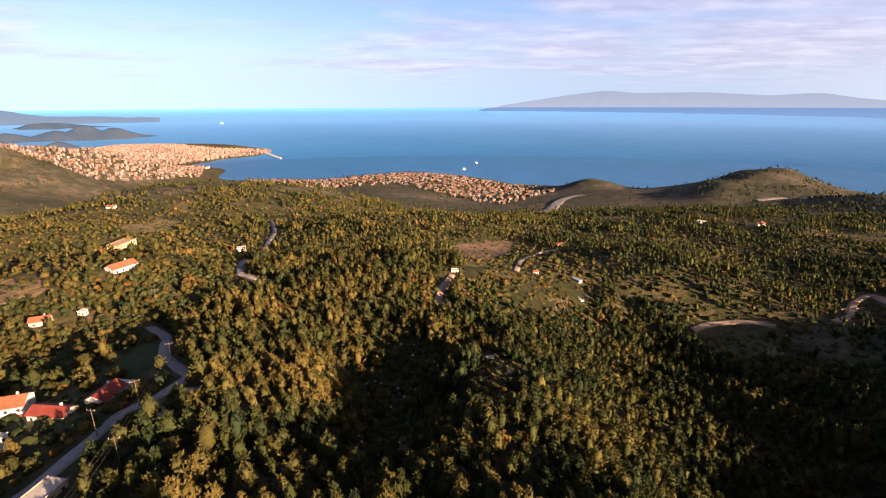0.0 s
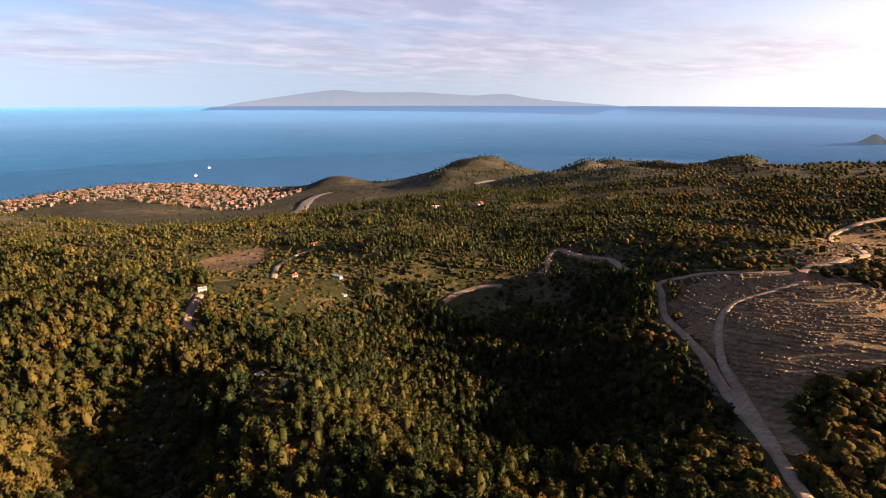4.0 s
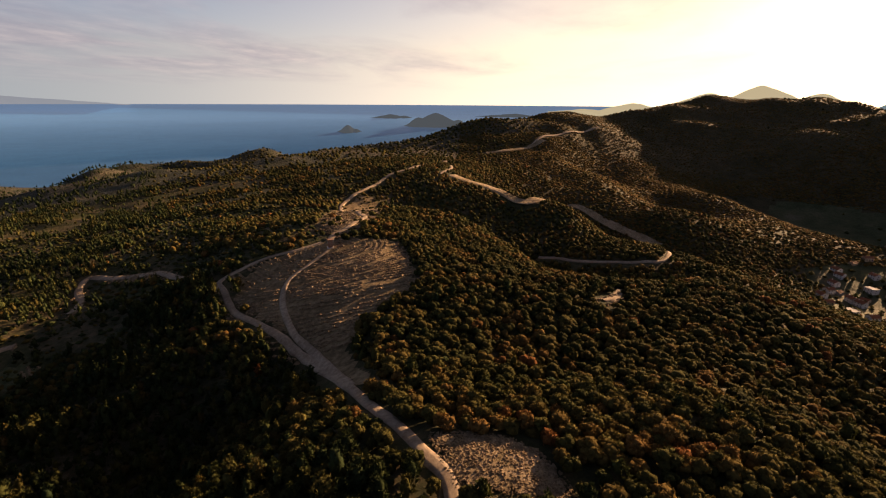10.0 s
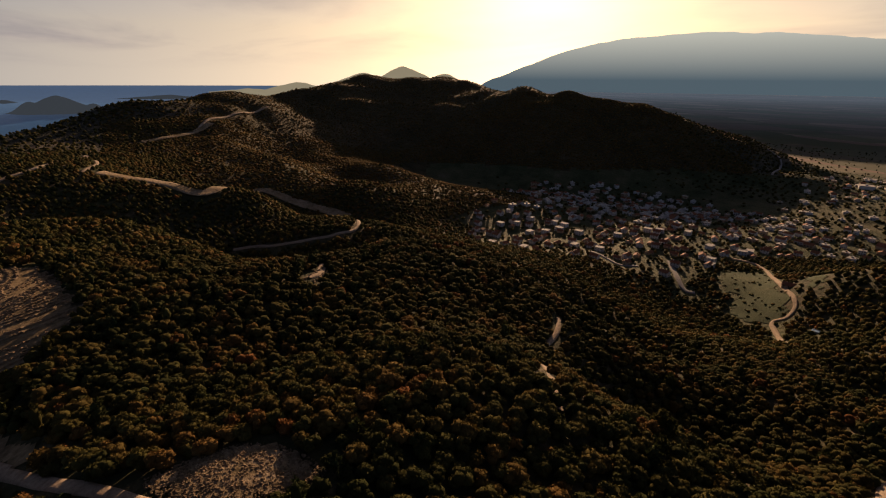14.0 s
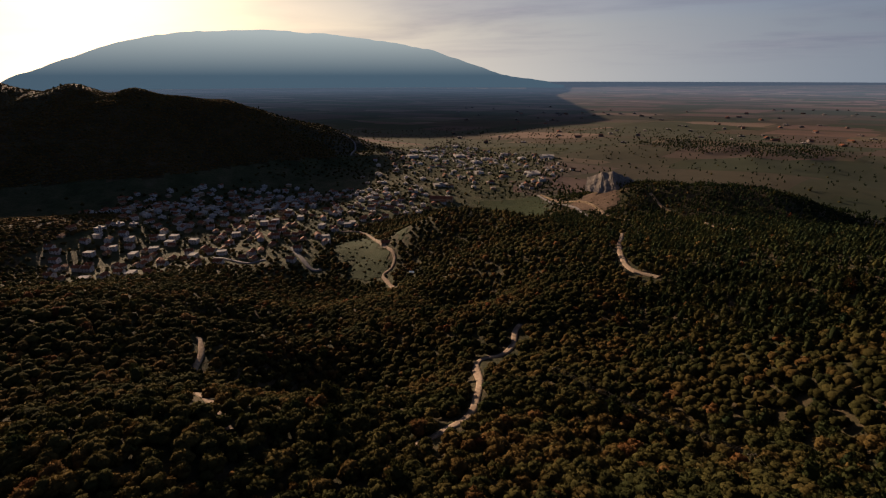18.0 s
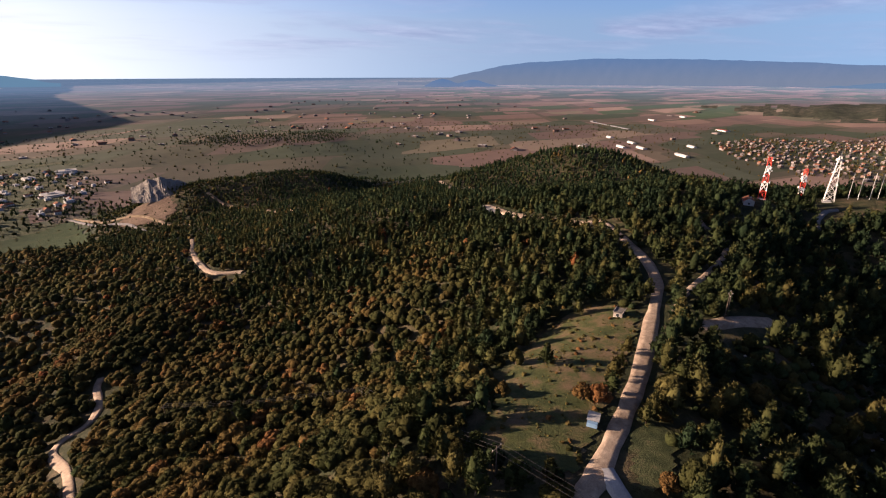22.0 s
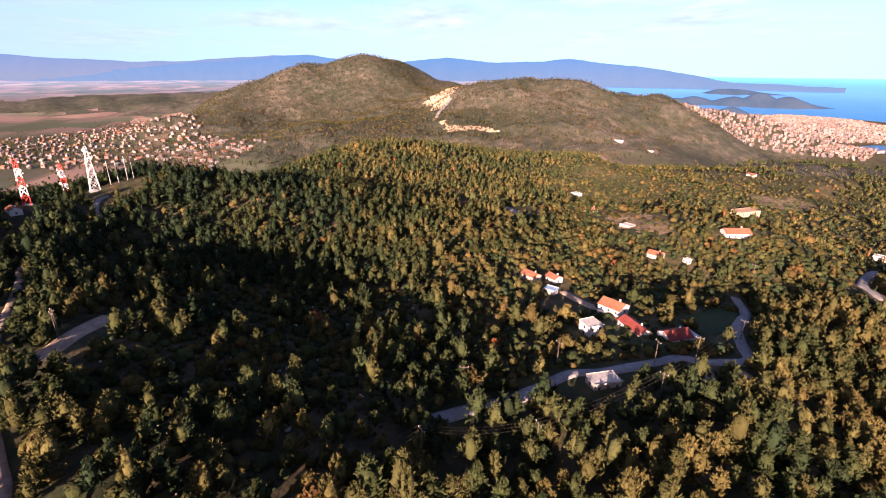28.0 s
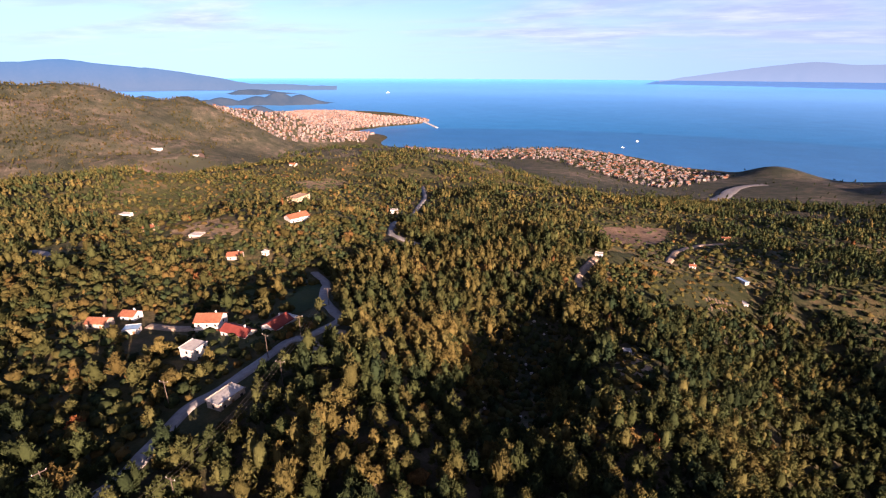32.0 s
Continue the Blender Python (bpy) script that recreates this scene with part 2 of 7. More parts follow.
M_STEEL = surface("galvanised_steel", [(0.3, (0.45, 0.44, 0.42)), (0.7, (0.6, 0.58, 0.55))], 0.5, rough=0.5, bump=0.1, metal=0.5)
M_MRED = surface("red_mast_paint", [(0.3, (0.5, 0.05, 0.03)), (0.7, (0.62, 0.08, 0.05))], 0.8, rough=0.5, bump=0.05)
M_MWHITE = surface("white_mast_paint", [(0.3, (0.72, 0.7, 0.68)), (0.7, (0.82, 0.8, 0.78))], 0.8, rough=0.5, bump=0.05)
M_BRICK = surface("brown_masonry", [(0.3, (0.17, 0.09, 0.06)), (0.7, (0.32, 0.2, 0.14))], 0.5, rough=0.9, bump=0.6)
M_BARK = surface("bark", [(0.3, (0.07, 0.05, 0.035)), (0.7, (0.16, 0.12, 0.085))], 0.3, rough=0.95, bump=0.8)
M_GLASS = surface("dark_window_glass", [(0.3, (0.02, 0.024, 0.03)), (0.7, (0.04, 0.045, 0.05))], 1.0, rough=0.08, bump=0.0, spec=0.6)


def leafage():
    """Foliage: the tint of a tree runs from dark pine over yellow-green to oak green, olive, brown and orange."""
    m = bpy.data.materials.new("foliage")
    m.use_nodes = True
    t = m.node_tree
    b = t.nodes["Principled BSDF"]
    at = t.nodes.new("ShaderNodeAttribute")
    at.attribute_name = "tint"
    r = ramp(t, [(0.0, (0.018, 0.03, 0.015)), (0.2, (0.042, 0.051, 0.018)), (0.45, (0.112, 0.09, 0.028)), (0.5, (0.027, 0.032, 0.011)),
                 (0.68, (0.062, 0.056, 0.018)), (0.82, (0.1, 0.066, 0.021)), (0.9, (0.12, 0.064, 0.023)), (1.0, (0.15, 0.058, 0.021))])
    link(t, at.outputs["Fac"], r.inputs["Fac"])
    isle = t.nodes.new("ShaderNodeNewGeometry").outputs["Random Per Island"]
    info = t.nodes.new("ShaderNodeObjectInfo").outputs["Random"]
    co = t.nodes.new("ShaderNodeTexCoord").outputs["Object"]
    n = node(t, "ShaderNodeTexNoise", Scale=2.2, Detail=5.0, Roughness=0.75)
    link(t, co, n.inputs["Vector"])
    k = maths(t, "ADD", maths(t, "MULTIPLY", isle, 0.55), maths(t, "MULTIPLY", n.outputs["Fac"], 1.1))
    k = maths(t, "ADD", k, maths(t, "MULTIPLY", info, 0.25))
    mul = t.nodes.new("ShaderNodeVectorMath")
    mul.operation = "SCALE"
    link(t, r.outputs["Color"], mul.inputs[0])
    link(t, k, mul.inputs["Scale"])
    link(t, mul.outputs[0], b.inputs["Base Color"])
    b.inputs["Roughness"].default_value = 1.0
    b.inputs["Specular IOR Level"].default_value = 0.03
    bp = node(t, "ShaderNodeBump", Strength=0.9, Distance=0.5)
    link(t, n.outputs["Fac"], bp.inputs["Height"])
    link(t, bp.outputs[0], b.inputs["Normal"])
    tr = t.nodes.new("ShaderNodeBsdfTranslucent")
    link(t, mul.outputs[0], tr.inputs["Color"])
    mix = node(t, "ShaderNodeMixShader", Fac=0.12)
    link(t, b.outputs[0], mix.inputs[1])
    link(t, tr.outputs[0], mix.inputs[2])
    link(t, mix.outputs[0], t.nodes["Material Output"].inputs["Surface"])
    return m


M_LEAF = leafage()


def farmland():
    """The farmed plain: long plots of brown, tan and green in blocks, divided by dark banks and pale tracks."""
    m = bpy.data.materials.new("farmland")
    m.use_nodes = True
    t = m.node_tree
    b = t.nodes["Principled BSDF"]
    co = t.nodes.new("ShaderNodeTexCoord").outputs["UV"]
    cols = []
    for turn, sx, sy in ((0.35, 1 / 430, 1 / 240), (0.2, 1 / 1500, 1 / 1000)):
        mp = t.nodes.new("ShaderNodeMapping")
        mp.inputs["Rotation"].default_value, mp.inputs["Scale"].default_value = (0, 0, turn), (sx, sy, 1)
        link(t, co, mp.inputs["Vector"])
        v = node(t, "ShaderNodeTexVoronoi", Scale=1.0, Randomness=0.75)
        v.distance = "CHEBYCHEV"
        link(t, mp.outputs[0], v.inputs["Vector"])
        cols.append(v)
    sep = t.nodes.new("ShaderNodeSeparateColor")
    link(t, cols[0].outputs["Color"], sep.inputs[0])
    sep2 = t.nodes.new("ShaderNodeSeparateColor")
    link(t, cols[1].outputs["Color"], sep2.inputs[0])
    mixed = maths(t, "ADD", maths(t, "MULTIPLY", sep.outputs[0], 0.65), maths(t, "MULTIPLY", sep2.outputs[0], 0.35))
    r = ramp(t, [(0.1, (0.05, 0.062, 0.036)), (0.3, (0.072, 0.078, 0.05)), (0.42, (0.11, 0.082, 0.066)), (0.58, (0.15, 0.102, 0.082)), (0.72, (0.24, 0.17, 0.13)), (0.85, (0.058, 0.08, 0.04))])
    link(t, mixed, r.inputs["Fac"])
    n = node(t, "ShaderNodeTexNoise", Scale=1 / 60, Detail=7.0, Roughness=0.7)
    link(t, co, n.inputs["Vector"])
    edge = maths(t, "GREATER_THAN", cols[0].outputs["Distance"], 0.5)
    col = blend(t, maths(t, "MULTIPLY", edge, 0.6), r.outputs["Color"], (0.05, 0.055, 0.03))
    mul = t.nodes.new("ShaderNodeVectorMath")
    mul.operation = "SCALE"
    link(t, col, mul.inputs[0])
    link(t, maths(t, "ADD", maths(t, "MULTIPLY", n.outputs["Fac"], 0.6), 0.7), mul.inputs["Scale"])
    link(t, mul.outputs[0], b.inputs["Base Color"])
    b.inputs["Roughness"].default_value = 0.95
    b.inputs["Specular IOR Level"].default_value = 0.1
    return m


M_FARM = farmland()


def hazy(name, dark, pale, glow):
    """Far range or shore, its haze painted in as emission; only for the distance."""
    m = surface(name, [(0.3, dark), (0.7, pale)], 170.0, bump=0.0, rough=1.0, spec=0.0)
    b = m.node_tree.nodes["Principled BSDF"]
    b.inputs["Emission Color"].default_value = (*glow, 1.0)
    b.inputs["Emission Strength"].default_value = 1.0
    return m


# last colour is the haze painted in by emission, brighter towards the sun
M_RANGE = hazy("range_haze_glow", (0.004, 0.005, 0.007), (0.009, 0.009, 0.011), (0.052, 0.07, 0.11))
M_RANGE_BLUE = hazy("range_blue_haze_glow", (0.004, 0.005, 0.007), (0.009, 0.009, 0.011), (0.034, 0.062, 0.112))
M_RANGE_SUN = hazy("range_sunward_haze_glow", (0.004, 0.005, 0.007), (0.009, 0.009, 0.011), (0.15, 0.18, 0.2))
M_RANGE_GOLD = hazy("range_gold_haze_glow", (0.004, 0.004, 0.004), (0.009, 0.009, 0.009), (0.17, 0.145, 0.1))
M_RANGE_PALE = hazy("range_pale_haze_glow", (0.004, 0.005, 0.007), (0.009, 0.009, 0.011), (0.064, 0.078, 0.105))
M_CITY = surface("city_render", [(0.2, (0.06, 0.055, 0.056)), (0.5, (0.13, 0.105, 0.1)), (0.8, (0.22, 0.19, 0.18))], 22.0, rough=0.9, bump=0.0, isle=0.8)
M_CITY2 = surface("city_cream", [(0.2, (0.07, 0.045, 0.036)), (0.5, (0.16, 0.11, 0.085)), (0.8, (0.24, 0.19, 0.155))], 22.0, rough=0.9, bump=0.0, isle=0.8)
M_SEA = surface("sea_water", [(0.3, (0.019, 0.102, 0.265)), (0.7, (0.03, 0.135, 0.335))], 160.0, rough=0.4, bump=0.05, uv=True, spec=0.14)
# haze before islands and capes is painted in as emission over dark ground
M_ISLE = hazy("island_haze_glow", (0.006, 0.008, 0.01), (0.012, 0.013, 0.014), (0.024, 0.028, 0.034))
M_CAPE = hazy("wooded_cape_haze_glow", (0.01, 0.013, 0.011), (0.022, 0.024, 0.02), (0.017, 0.026, 0.04))


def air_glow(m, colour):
    """Past 3 km haze on the plain and the sea is painted as growing emission; nearer than that nothing is added."""
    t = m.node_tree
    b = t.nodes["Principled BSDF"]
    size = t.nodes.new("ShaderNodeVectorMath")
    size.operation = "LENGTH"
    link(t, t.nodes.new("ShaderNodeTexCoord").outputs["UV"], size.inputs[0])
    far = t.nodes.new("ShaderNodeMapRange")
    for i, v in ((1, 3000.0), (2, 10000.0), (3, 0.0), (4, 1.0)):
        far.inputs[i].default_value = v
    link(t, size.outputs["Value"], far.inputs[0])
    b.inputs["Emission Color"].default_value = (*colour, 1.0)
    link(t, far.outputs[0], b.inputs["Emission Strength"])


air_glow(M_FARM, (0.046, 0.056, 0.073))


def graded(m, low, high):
    """Haze painted into the range's emission by height, from low at its foot to high at its crest."""
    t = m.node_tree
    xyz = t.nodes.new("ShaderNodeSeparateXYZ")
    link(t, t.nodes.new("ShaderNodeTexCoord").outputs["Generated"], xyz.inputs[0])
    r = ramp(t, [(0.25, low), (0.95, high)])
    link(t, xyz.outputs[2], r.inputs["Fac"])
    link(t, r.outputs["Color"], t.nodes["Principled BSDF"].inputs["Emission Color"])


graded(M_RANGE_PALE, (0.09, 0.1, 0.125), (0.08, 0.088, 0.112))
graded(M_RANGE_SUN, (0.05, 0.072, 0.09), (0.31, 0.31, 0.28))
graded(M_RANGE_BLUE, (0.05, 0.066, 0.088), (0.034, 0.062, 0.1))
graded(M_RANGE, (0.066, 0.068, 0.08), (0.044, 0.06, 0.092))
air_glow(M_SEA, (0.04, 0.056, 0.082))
# ---- the lie of the land ----
EYE = Vector((0.0, 0.0, 350.0))
HILLS = []


def hill(x, y, height, radius):
    HILLS.append((x, y, height, radius))


hill(0, 0, 16.5, 52)
hill(-67, 80, 15.5, 104)
hill(72, -90, 3.4, 109)
hill(-117, -52, 22.9, 115)
hill(131, 48, 12.0, 121)
hill(39, 168, -3.4, 137)
hill(-33, -218, 2.9, 161)
hill(290, -76, 39.7, 200)
hill(-284, 108, 18.1, 202)
hill(247, 276, 18.2, 235)
hill(-177, 327, -12.9, 236)
hill(199, -370, -27.5, 259)
hill(-445, -180, 71.0, 289)
hill(670, -1, -41.4, 383)
hill(-647, 267, 109.4, 398)
hill(-442, -643, 40.7, 437)
hill(448, 722, 13.1, 472)
hill(708, -471, -0.6, 472)
hill(-31, 949, 28.4, 521)
hill(275, -928, 4.2, 530)
hill(-1182, -208, -15.3, 645)
hill(1187, 530, 128.9, 694)
hill(1474, -276, 95.1, 793)
hill(-468, -1459, 50.3, 809)
hill(-1479, 610, -40.3, 842)
hill(745, 1628, 43.3, 936)
hill(-1032, 1474, -4.2, 941)
hill(756, -2031, -30.1, 1123)
hill(-2165, -1250, -35.7, 1287)
hill(-158, 2751, -11.9, 1413)
hill(-2621, 1835, 33.8, 1633)
hill(-3300, 0, 83.3, 1682)
hill(-1657, 5048, 11.9, 2677)
hill(0, 0, -3.3, 20)
hill(30, 0, 8.8, 26)
hill(-30, 18, -6.4, 27)
hill(-34, -21, 0.9, 28)
hill(0, -40, 7.0, 28)
hill(0, 42, -6.1, 28)
hill(25, 45, 6.9, 30)
hill(-50, 40, -7.5, 32)
hill(-57, -35, 1.7, 33)
hill(-29, 69, 7.0, 34)
hill(1, 80, 2.0, 35)
hill(-45, -72, 13.2, 36)
hill(-89, -12, 0.2, 37)
hill(70, -64, -2.3, 38)
hill(95, 5, 4.8, 38)
hill(50, 83, 11.4, 38)
hill(-67, 80, -0.6, 40)
hill(-30, 106, 5.7, 41)
hill(-116, 27, -7.1, 43)
hill(105, -58, 11.3, 43)
hill(-117, -52, 1.0, 44)
hill(-52, -119, -16.1, 45)
hill(-106, 91, -6.9, 47)
hill(131, 48, 0.6, 47)
hill(-16, -139, -0.4, 47)
hill(77, -129, 8.0, 48)
hill(-80, 128, 9.1, 49)
hill(-152, -2, -8.7, 49)
hill(17, 154, 5.8, 49)
hill(159, -15, -11.4, 50)
hill(105, 124, -21.6, 51)
hill(30, -167, -1.1, 52)
hill(143, 96, -16.7, 53)
hill(-92, -166, 5.4, 56)
hill(80, -183, -22.0, 58)
hill(-128, 156, -4.4, 58)
hill(-198, 40, -17.9, 58)
hill(138, -151, -15.1, 59)
hill(203, 32, -2.8, 59)
hill(97, 198, -5.8, 62)
hill(22, -219, 4.5, 62)
hill(-33, -218, -15.8, 62)
hill(-197, 100, 3.8, 62)
hill(-182, -132, 3.1, 63)
hill(-223, -33, -19.2, 63)
hill(213, 132, -8.0, 68)
hill(144, -204, -10.8, 68)
hill(159, 193, -14.0, 68)
hill(-32, 257, 8.7, 69)
hill(-137, 232, 11.5, 71)
hill(229, -161, 16.8, 73)
hill(128, 258, -26.1, 75)
hill(71, -281, 11.0, 75)
hill(283, 64, 0.9, 75)
hill(-291, 22, 4.7, 75)
hill(-278, -100, 8.2, 76)
hill(290, -76, -12.4, 77)
hill(141, -265, 7.0, 77)
hill(-284, 108, -16.4, 78)
hill(-212, -253, 0.4, 83)
hill(-33, 339, 18.7, 85)
hill(-204, 284, 22.3, 86)
hill(247, 276, -23.3, 90)
hill(189, 324, 5.3, 91)
hill(-380, 17, 1.1, 92)
hill(-190, -329, 5.7, 92)
hill(370, 124, 21.3, 94)
hill(250, -312, -6.5, 96)
hill(399, -33, -10.8, 96)
hill(-397, 111, -23.2, 98)
hill(17, -420, 21.1, 100)
hill(210, -420, -34.9, 109)
hill(42, 468, -16.8, 109)
hill(-385, 281, -27.5, 111)
hill(455, -153, 12.7, 111)
hill(-445, -180, -35.3, 111)
hill(-153, -455, 6.9, 111)
hill(478, 41, -13.6, 111)
hill(-51, -497, -13.3, 115)
hill(-492, -87, -61.3, 115)
hill(-363, -344, -24.8, 115)
hill(440, 238, 4.8, 115)
hill(292, 431, -15.9, 119)
hill(-18, 544, 25.1, 123)
hill(102, -551, 23.0, 126)
hill(-139, 555, 10.5, 129)
hill(-533, 211, 9.5, 129)
hill(-384, 457, 13.5, 133)
hill(620, -3, 19.6, 138)
hill(248, -590, -13.5, 142)
hill(571, 311, 8.9, 144)
hill(658, 172, 29.0, 149)
hill(575, -387, -33.1, 152)
hill(-565, -413, 16.6, 153)
hill(-469, -519, 8.7, 153)
hill(-647, 267, 20.3, 153)
hill(538, -512, -12.1, 161)
hill(-633, 403, -20.7, 162)
hill(579, 522, -9.9, 168)
hill(118, -777, -23.4, 169)
hill(734, -318, 10.0, 172)
hill(-708, -373, 22.6, 172)
hill(-773, 207, -44.6, 172)
hill(-417, -706, -28.2, 176)
hill(836, 152, 31.7, 181)
hill(-177, -831, -22.3, 182)
hill(448, 722, 9.4, 182)
hill(708, -471, 29.5, 182)
hill(550, -700, 2.9, 189)
hill(-670, 601, 16.2, 191)
hill(-846, -308, -25.5, 191)
hill(-385, -869, 11.2, 200)
hill(-31, 949, -12.1, 200)
hill(-283, 907, 43.5, 200)
hill(928, -205, 25.2, 201)
hill(275, -928, -12.7, 204)
hill(-866, 500, -10.0, 210)
hill(-1000, 0, -2.5, 210)
hill(907, -422, -20.1, 210)
hill(-638, 770, 6.1, 210)
hill(-68, -1001, -8.9, 211)
hill(-527, 908, 63.2, 220)
hill(486, -996, 19.1, 231)
hill(1138, 166, -21.7, 238)
hill(1149, -45, 6.3, 238)
hill(-200, 1132, 6.7, 238)
hill(965, -647, -48.2, 241)
hill(702, -965, -73.2, 247)
hill(-1182, -208, 12.7, 248)
hill(-1182, 208, 1.1, 248)
hill(-1039, -600, 1.6, 248)
hill(299, 1214, -11.4, 258)
hill(1186, 395, 3.7, 258)
hill(1263, -308, -68.7, 267)
hill(-919, -919, -26.0, 267)
hill(1446, -105, 108.9, 296)
hill(1000, -1080, 150.3, 300)
hill(610, 1371, 10.7, 305)
hill(906, 1195, -47.8, 305)
hill(-260, -1477, -33.3, 305)
hill(-131, 1494, 4.1, 305)
hill(1279, 784, 59.4, 305)
hill(806, -1305, 59.6, 311)
hill(1290, -940, 36.4, 323)
hill(-1479, 610, 28.2, 324)
hill(-1590, 175, 72.6, 324)
hill(-800, -1386, -39.4, 324)
hill(-547, 1504, -13.5, 324)
hill(1197, 1062, 48.0, 324)
hill(254, -1586, -2.6, 325)
hill(-1333, 1055, 49.3, 343)
hill(188, 1701, -9.8, 345)
hill(-1177, -1265, -0.0, 348)
hill(1644, 599, -89.9, 352)
hill(1025, 1480, 124.8, 362)
hill(-1032, 1474, -21.0, 362)
hill(1607, -811, 58.9, 362)
hill(-1673, -686, 7.9, 364)
hill(586, 1755, 15.9, 372)
hill(1871, 330, -87.3, 381)
hill(-1769, 694, 23.1, 381)
hill(1556, 1090, -16.6, 381)
hill(1808, -583, 139.4, 381)
hill(-1773, 1125, 103.6, 419)
hill(2100, 0, -55.1, 419)
hill(-217, 2093, 34.3, 420)
hill(-2067, -453, -15.3, 422)
hill(1598, 1439, -45.2, 428)
hill(756, -2031, 8.4, 432)
hill(-2200, 12, -38.5, 438)
hill(-767, 2102, -25.6, 445)
hill(1258, 1865, -37.8, 448)
hill(1150, -1992, 8.1, 457)
hill(1478, -1762, 30.6, 457)
hill(-1580, 1671, -24.6, 457)
hill(1966, -1377, 47.3, 476)
hill(2220, -1035, 30.8, 486)
hill(838, 2302, -16.9, 486)
hill(-2165, -1250, 6.3, 495)
hill(-855, -2349, -4.6, 495)
hill(-1607, -1915, 8.8, 495)
hill(0, -2500, 10.6, 495)
hill(-348, 2476, 15.6, 495)
hill(218, 2490, 2.3, 495)
hill(2511, -673, 1.2, 514)
hill(2561, 451, -38.1, 514)
hill(2252, 1300, -11.4, 514)
hill(-2578, 802, 175.9, 533)
hill(-1165, 2482, 8.7, 541)
hill(-2801, -751, -30.9, 571)
hill(-1900, 2241, -88.6, 578)
hill(-2989, -261, 1.0, 590)
hill(1928, 2298, 7.6, 590)
hill(1094, 3007, 11.0, 628)
hill(-2621, 1835, -50.5, 628)
hill(-3101, 1129, -44.5, 647)
hill(0, 3300, 5.4, 647)
hill(-1700, 2944, 10.5, 666)
hill(-906, 3381, -4.8, 685)
hill(-2244, 3583, 38.3, 823)
hill(82, -90, 2.5, 22)
hill(53, -120, -6.4, 22)
hill(76, -108, -0.1, 22)
hill(66, -124, 5.9, 22)
hill(118, -115, 4.8, 30)
hill(99, -141, -7.8, 28)
hill(84, -157, -9.4, 28)
hill(152, -148, 11.6, 30)
hill(144, -204, 8.3, 40)
hill(255, -60, 5.0, 45)
hill(176, -199, 7.6, 40)
hill(207, -185, 5.9, 40)
hill(61, -278, -11.2, 45)
hill(254, -159, -3.4, 45)
hill(157, -256, -24.0, 45)
hill(288, -129, 14.8, 45)
hill(216, -243, -39.7, 55)
hill(73, -327, -33.0, 45)
hill(258, -230, -18.5, 55)
hill(352, -75, -22.3, 60)
hill(365, -16, 15.7, 50)
hill(310, -193, -25.3, 55)
hill(365, -163, -18.1, 55)
hill(397, -52, -15.5, 60)
hill(429, 24, 28.5, 55)
hill(460, -20, -25.4, 60)
hill(463, 83, 18.7, 60)
hill(461, 135, 10.3, 70)
hill(509, 29, -2.5, 60)
hill(61, -516, 5.8, 70)
hill(509, -163, 6.7, 60)
hill(536, 96, -13.9, 60)
hill(100, -541, 5.2, 70)
hill(167, -534, 26.0, 70)
hill(556, -102, 7.1, 60)
hill(594, -38, -14.4, 60)
hill(596, -190, -17.4, 70)
hill(636, -75, 29.8, 60)
hill(122, -649, 3.5, 80)
hill(670, -1, 18.0, 70)
hill(201, -639, 5.3, 80)
hill(665, -141, -17.7, 70)
hill(-550, -433, 16.5, 90)
hill(-610, -383, -2.8, 90)
hill(-492, -525, 5.6, 100)
hill(720, -85, -10.2, 70)
hill(690, -269, 7.6, 80)
hill(736, 79, 15.1, 90)
hill(745, 0, -22.8, 70)
hill(-687, -369, 9.2, 100)
hill(760, -251, 19.9, 80)
hill(779, -180, -6.1, 80)
hill(854, -213, 22.7, 80)
hill(855, -281, -49.6, 100)
hill(894, -102, -5.7, 80)
hill(945, -170, 18.8, 90)
hill(906, -374, 32.8, 100)
hill(951, -236, -9.7, 100)
hill(1043, -186, -29.9, 100)
hill(1021, -351, 13.3, 100)
hill(1074, -118, 18.1, 110)
hill(1157, -318, 13.3, 110)
hill(1265, 301, 15.9, 220)
hill(1187, 530, -16.1, 200)
hill(1320, -284, 23.8, 130)
hill(1346, 102, 7.2, 220)
hill(1266, 598, -8.2, 100)
hill(108, 1430, -10.1, 200)
hill(732, 1252, 26.9, 120)
hill(620, 1311, -7.3, 120)
hill(1001, -1079, -6.3, 140)
hill(969, -1145, 6.8, 110)
hill(1243, 839, -13.8, 120)
hill(1293, 760, -49.0, 150)
hill(862, -1252, 26.6, 150)
hill(-161, 1542, 12.8, 200)
hill(1249, 934, 0.6, 110)
hill(1381, 725, 52.1, 130)
hill(1163, -1040, -15.8, 170)
hill(1277, -905, 42.5, 250)
hill(1223, 1016, -7.2, 80)
hill(1192, 1052, 11.6, 55)
hill(1168, 1093, 5.4, 70)
hill(798, -1418, 17.9, 200)
hill(1154, 1180, -6.9, 110)
hill(1087, 1242, -12.2, 140)
hill(1384, -898, -39.6, 180)
hill(1651, -406, 10.5, 180)
hill(1129, 1324, -3.3, 110)
hill(1564, -785, -69.2, 200)
hill(1101, 1399, -4.2, 80)
hill(1055, 1446, 9.0, 70)
hill(745, 1628, -12.9, 110)
hill(835, 1583, -16.4, 100)
hill(901, 1547, 0.6, 80)
hill(962, 1522, 11.0, 70)
hill(1012, 1489, 12.4, 60)
hill(661, 1696, 0.2, 110)
hill(1518, -1047, 114.0, 300)
hill(1772, -531, 3.6, 260)
hill(557, 1795, 30.3, 110)
hill(390, 1860, -21.1, 120)
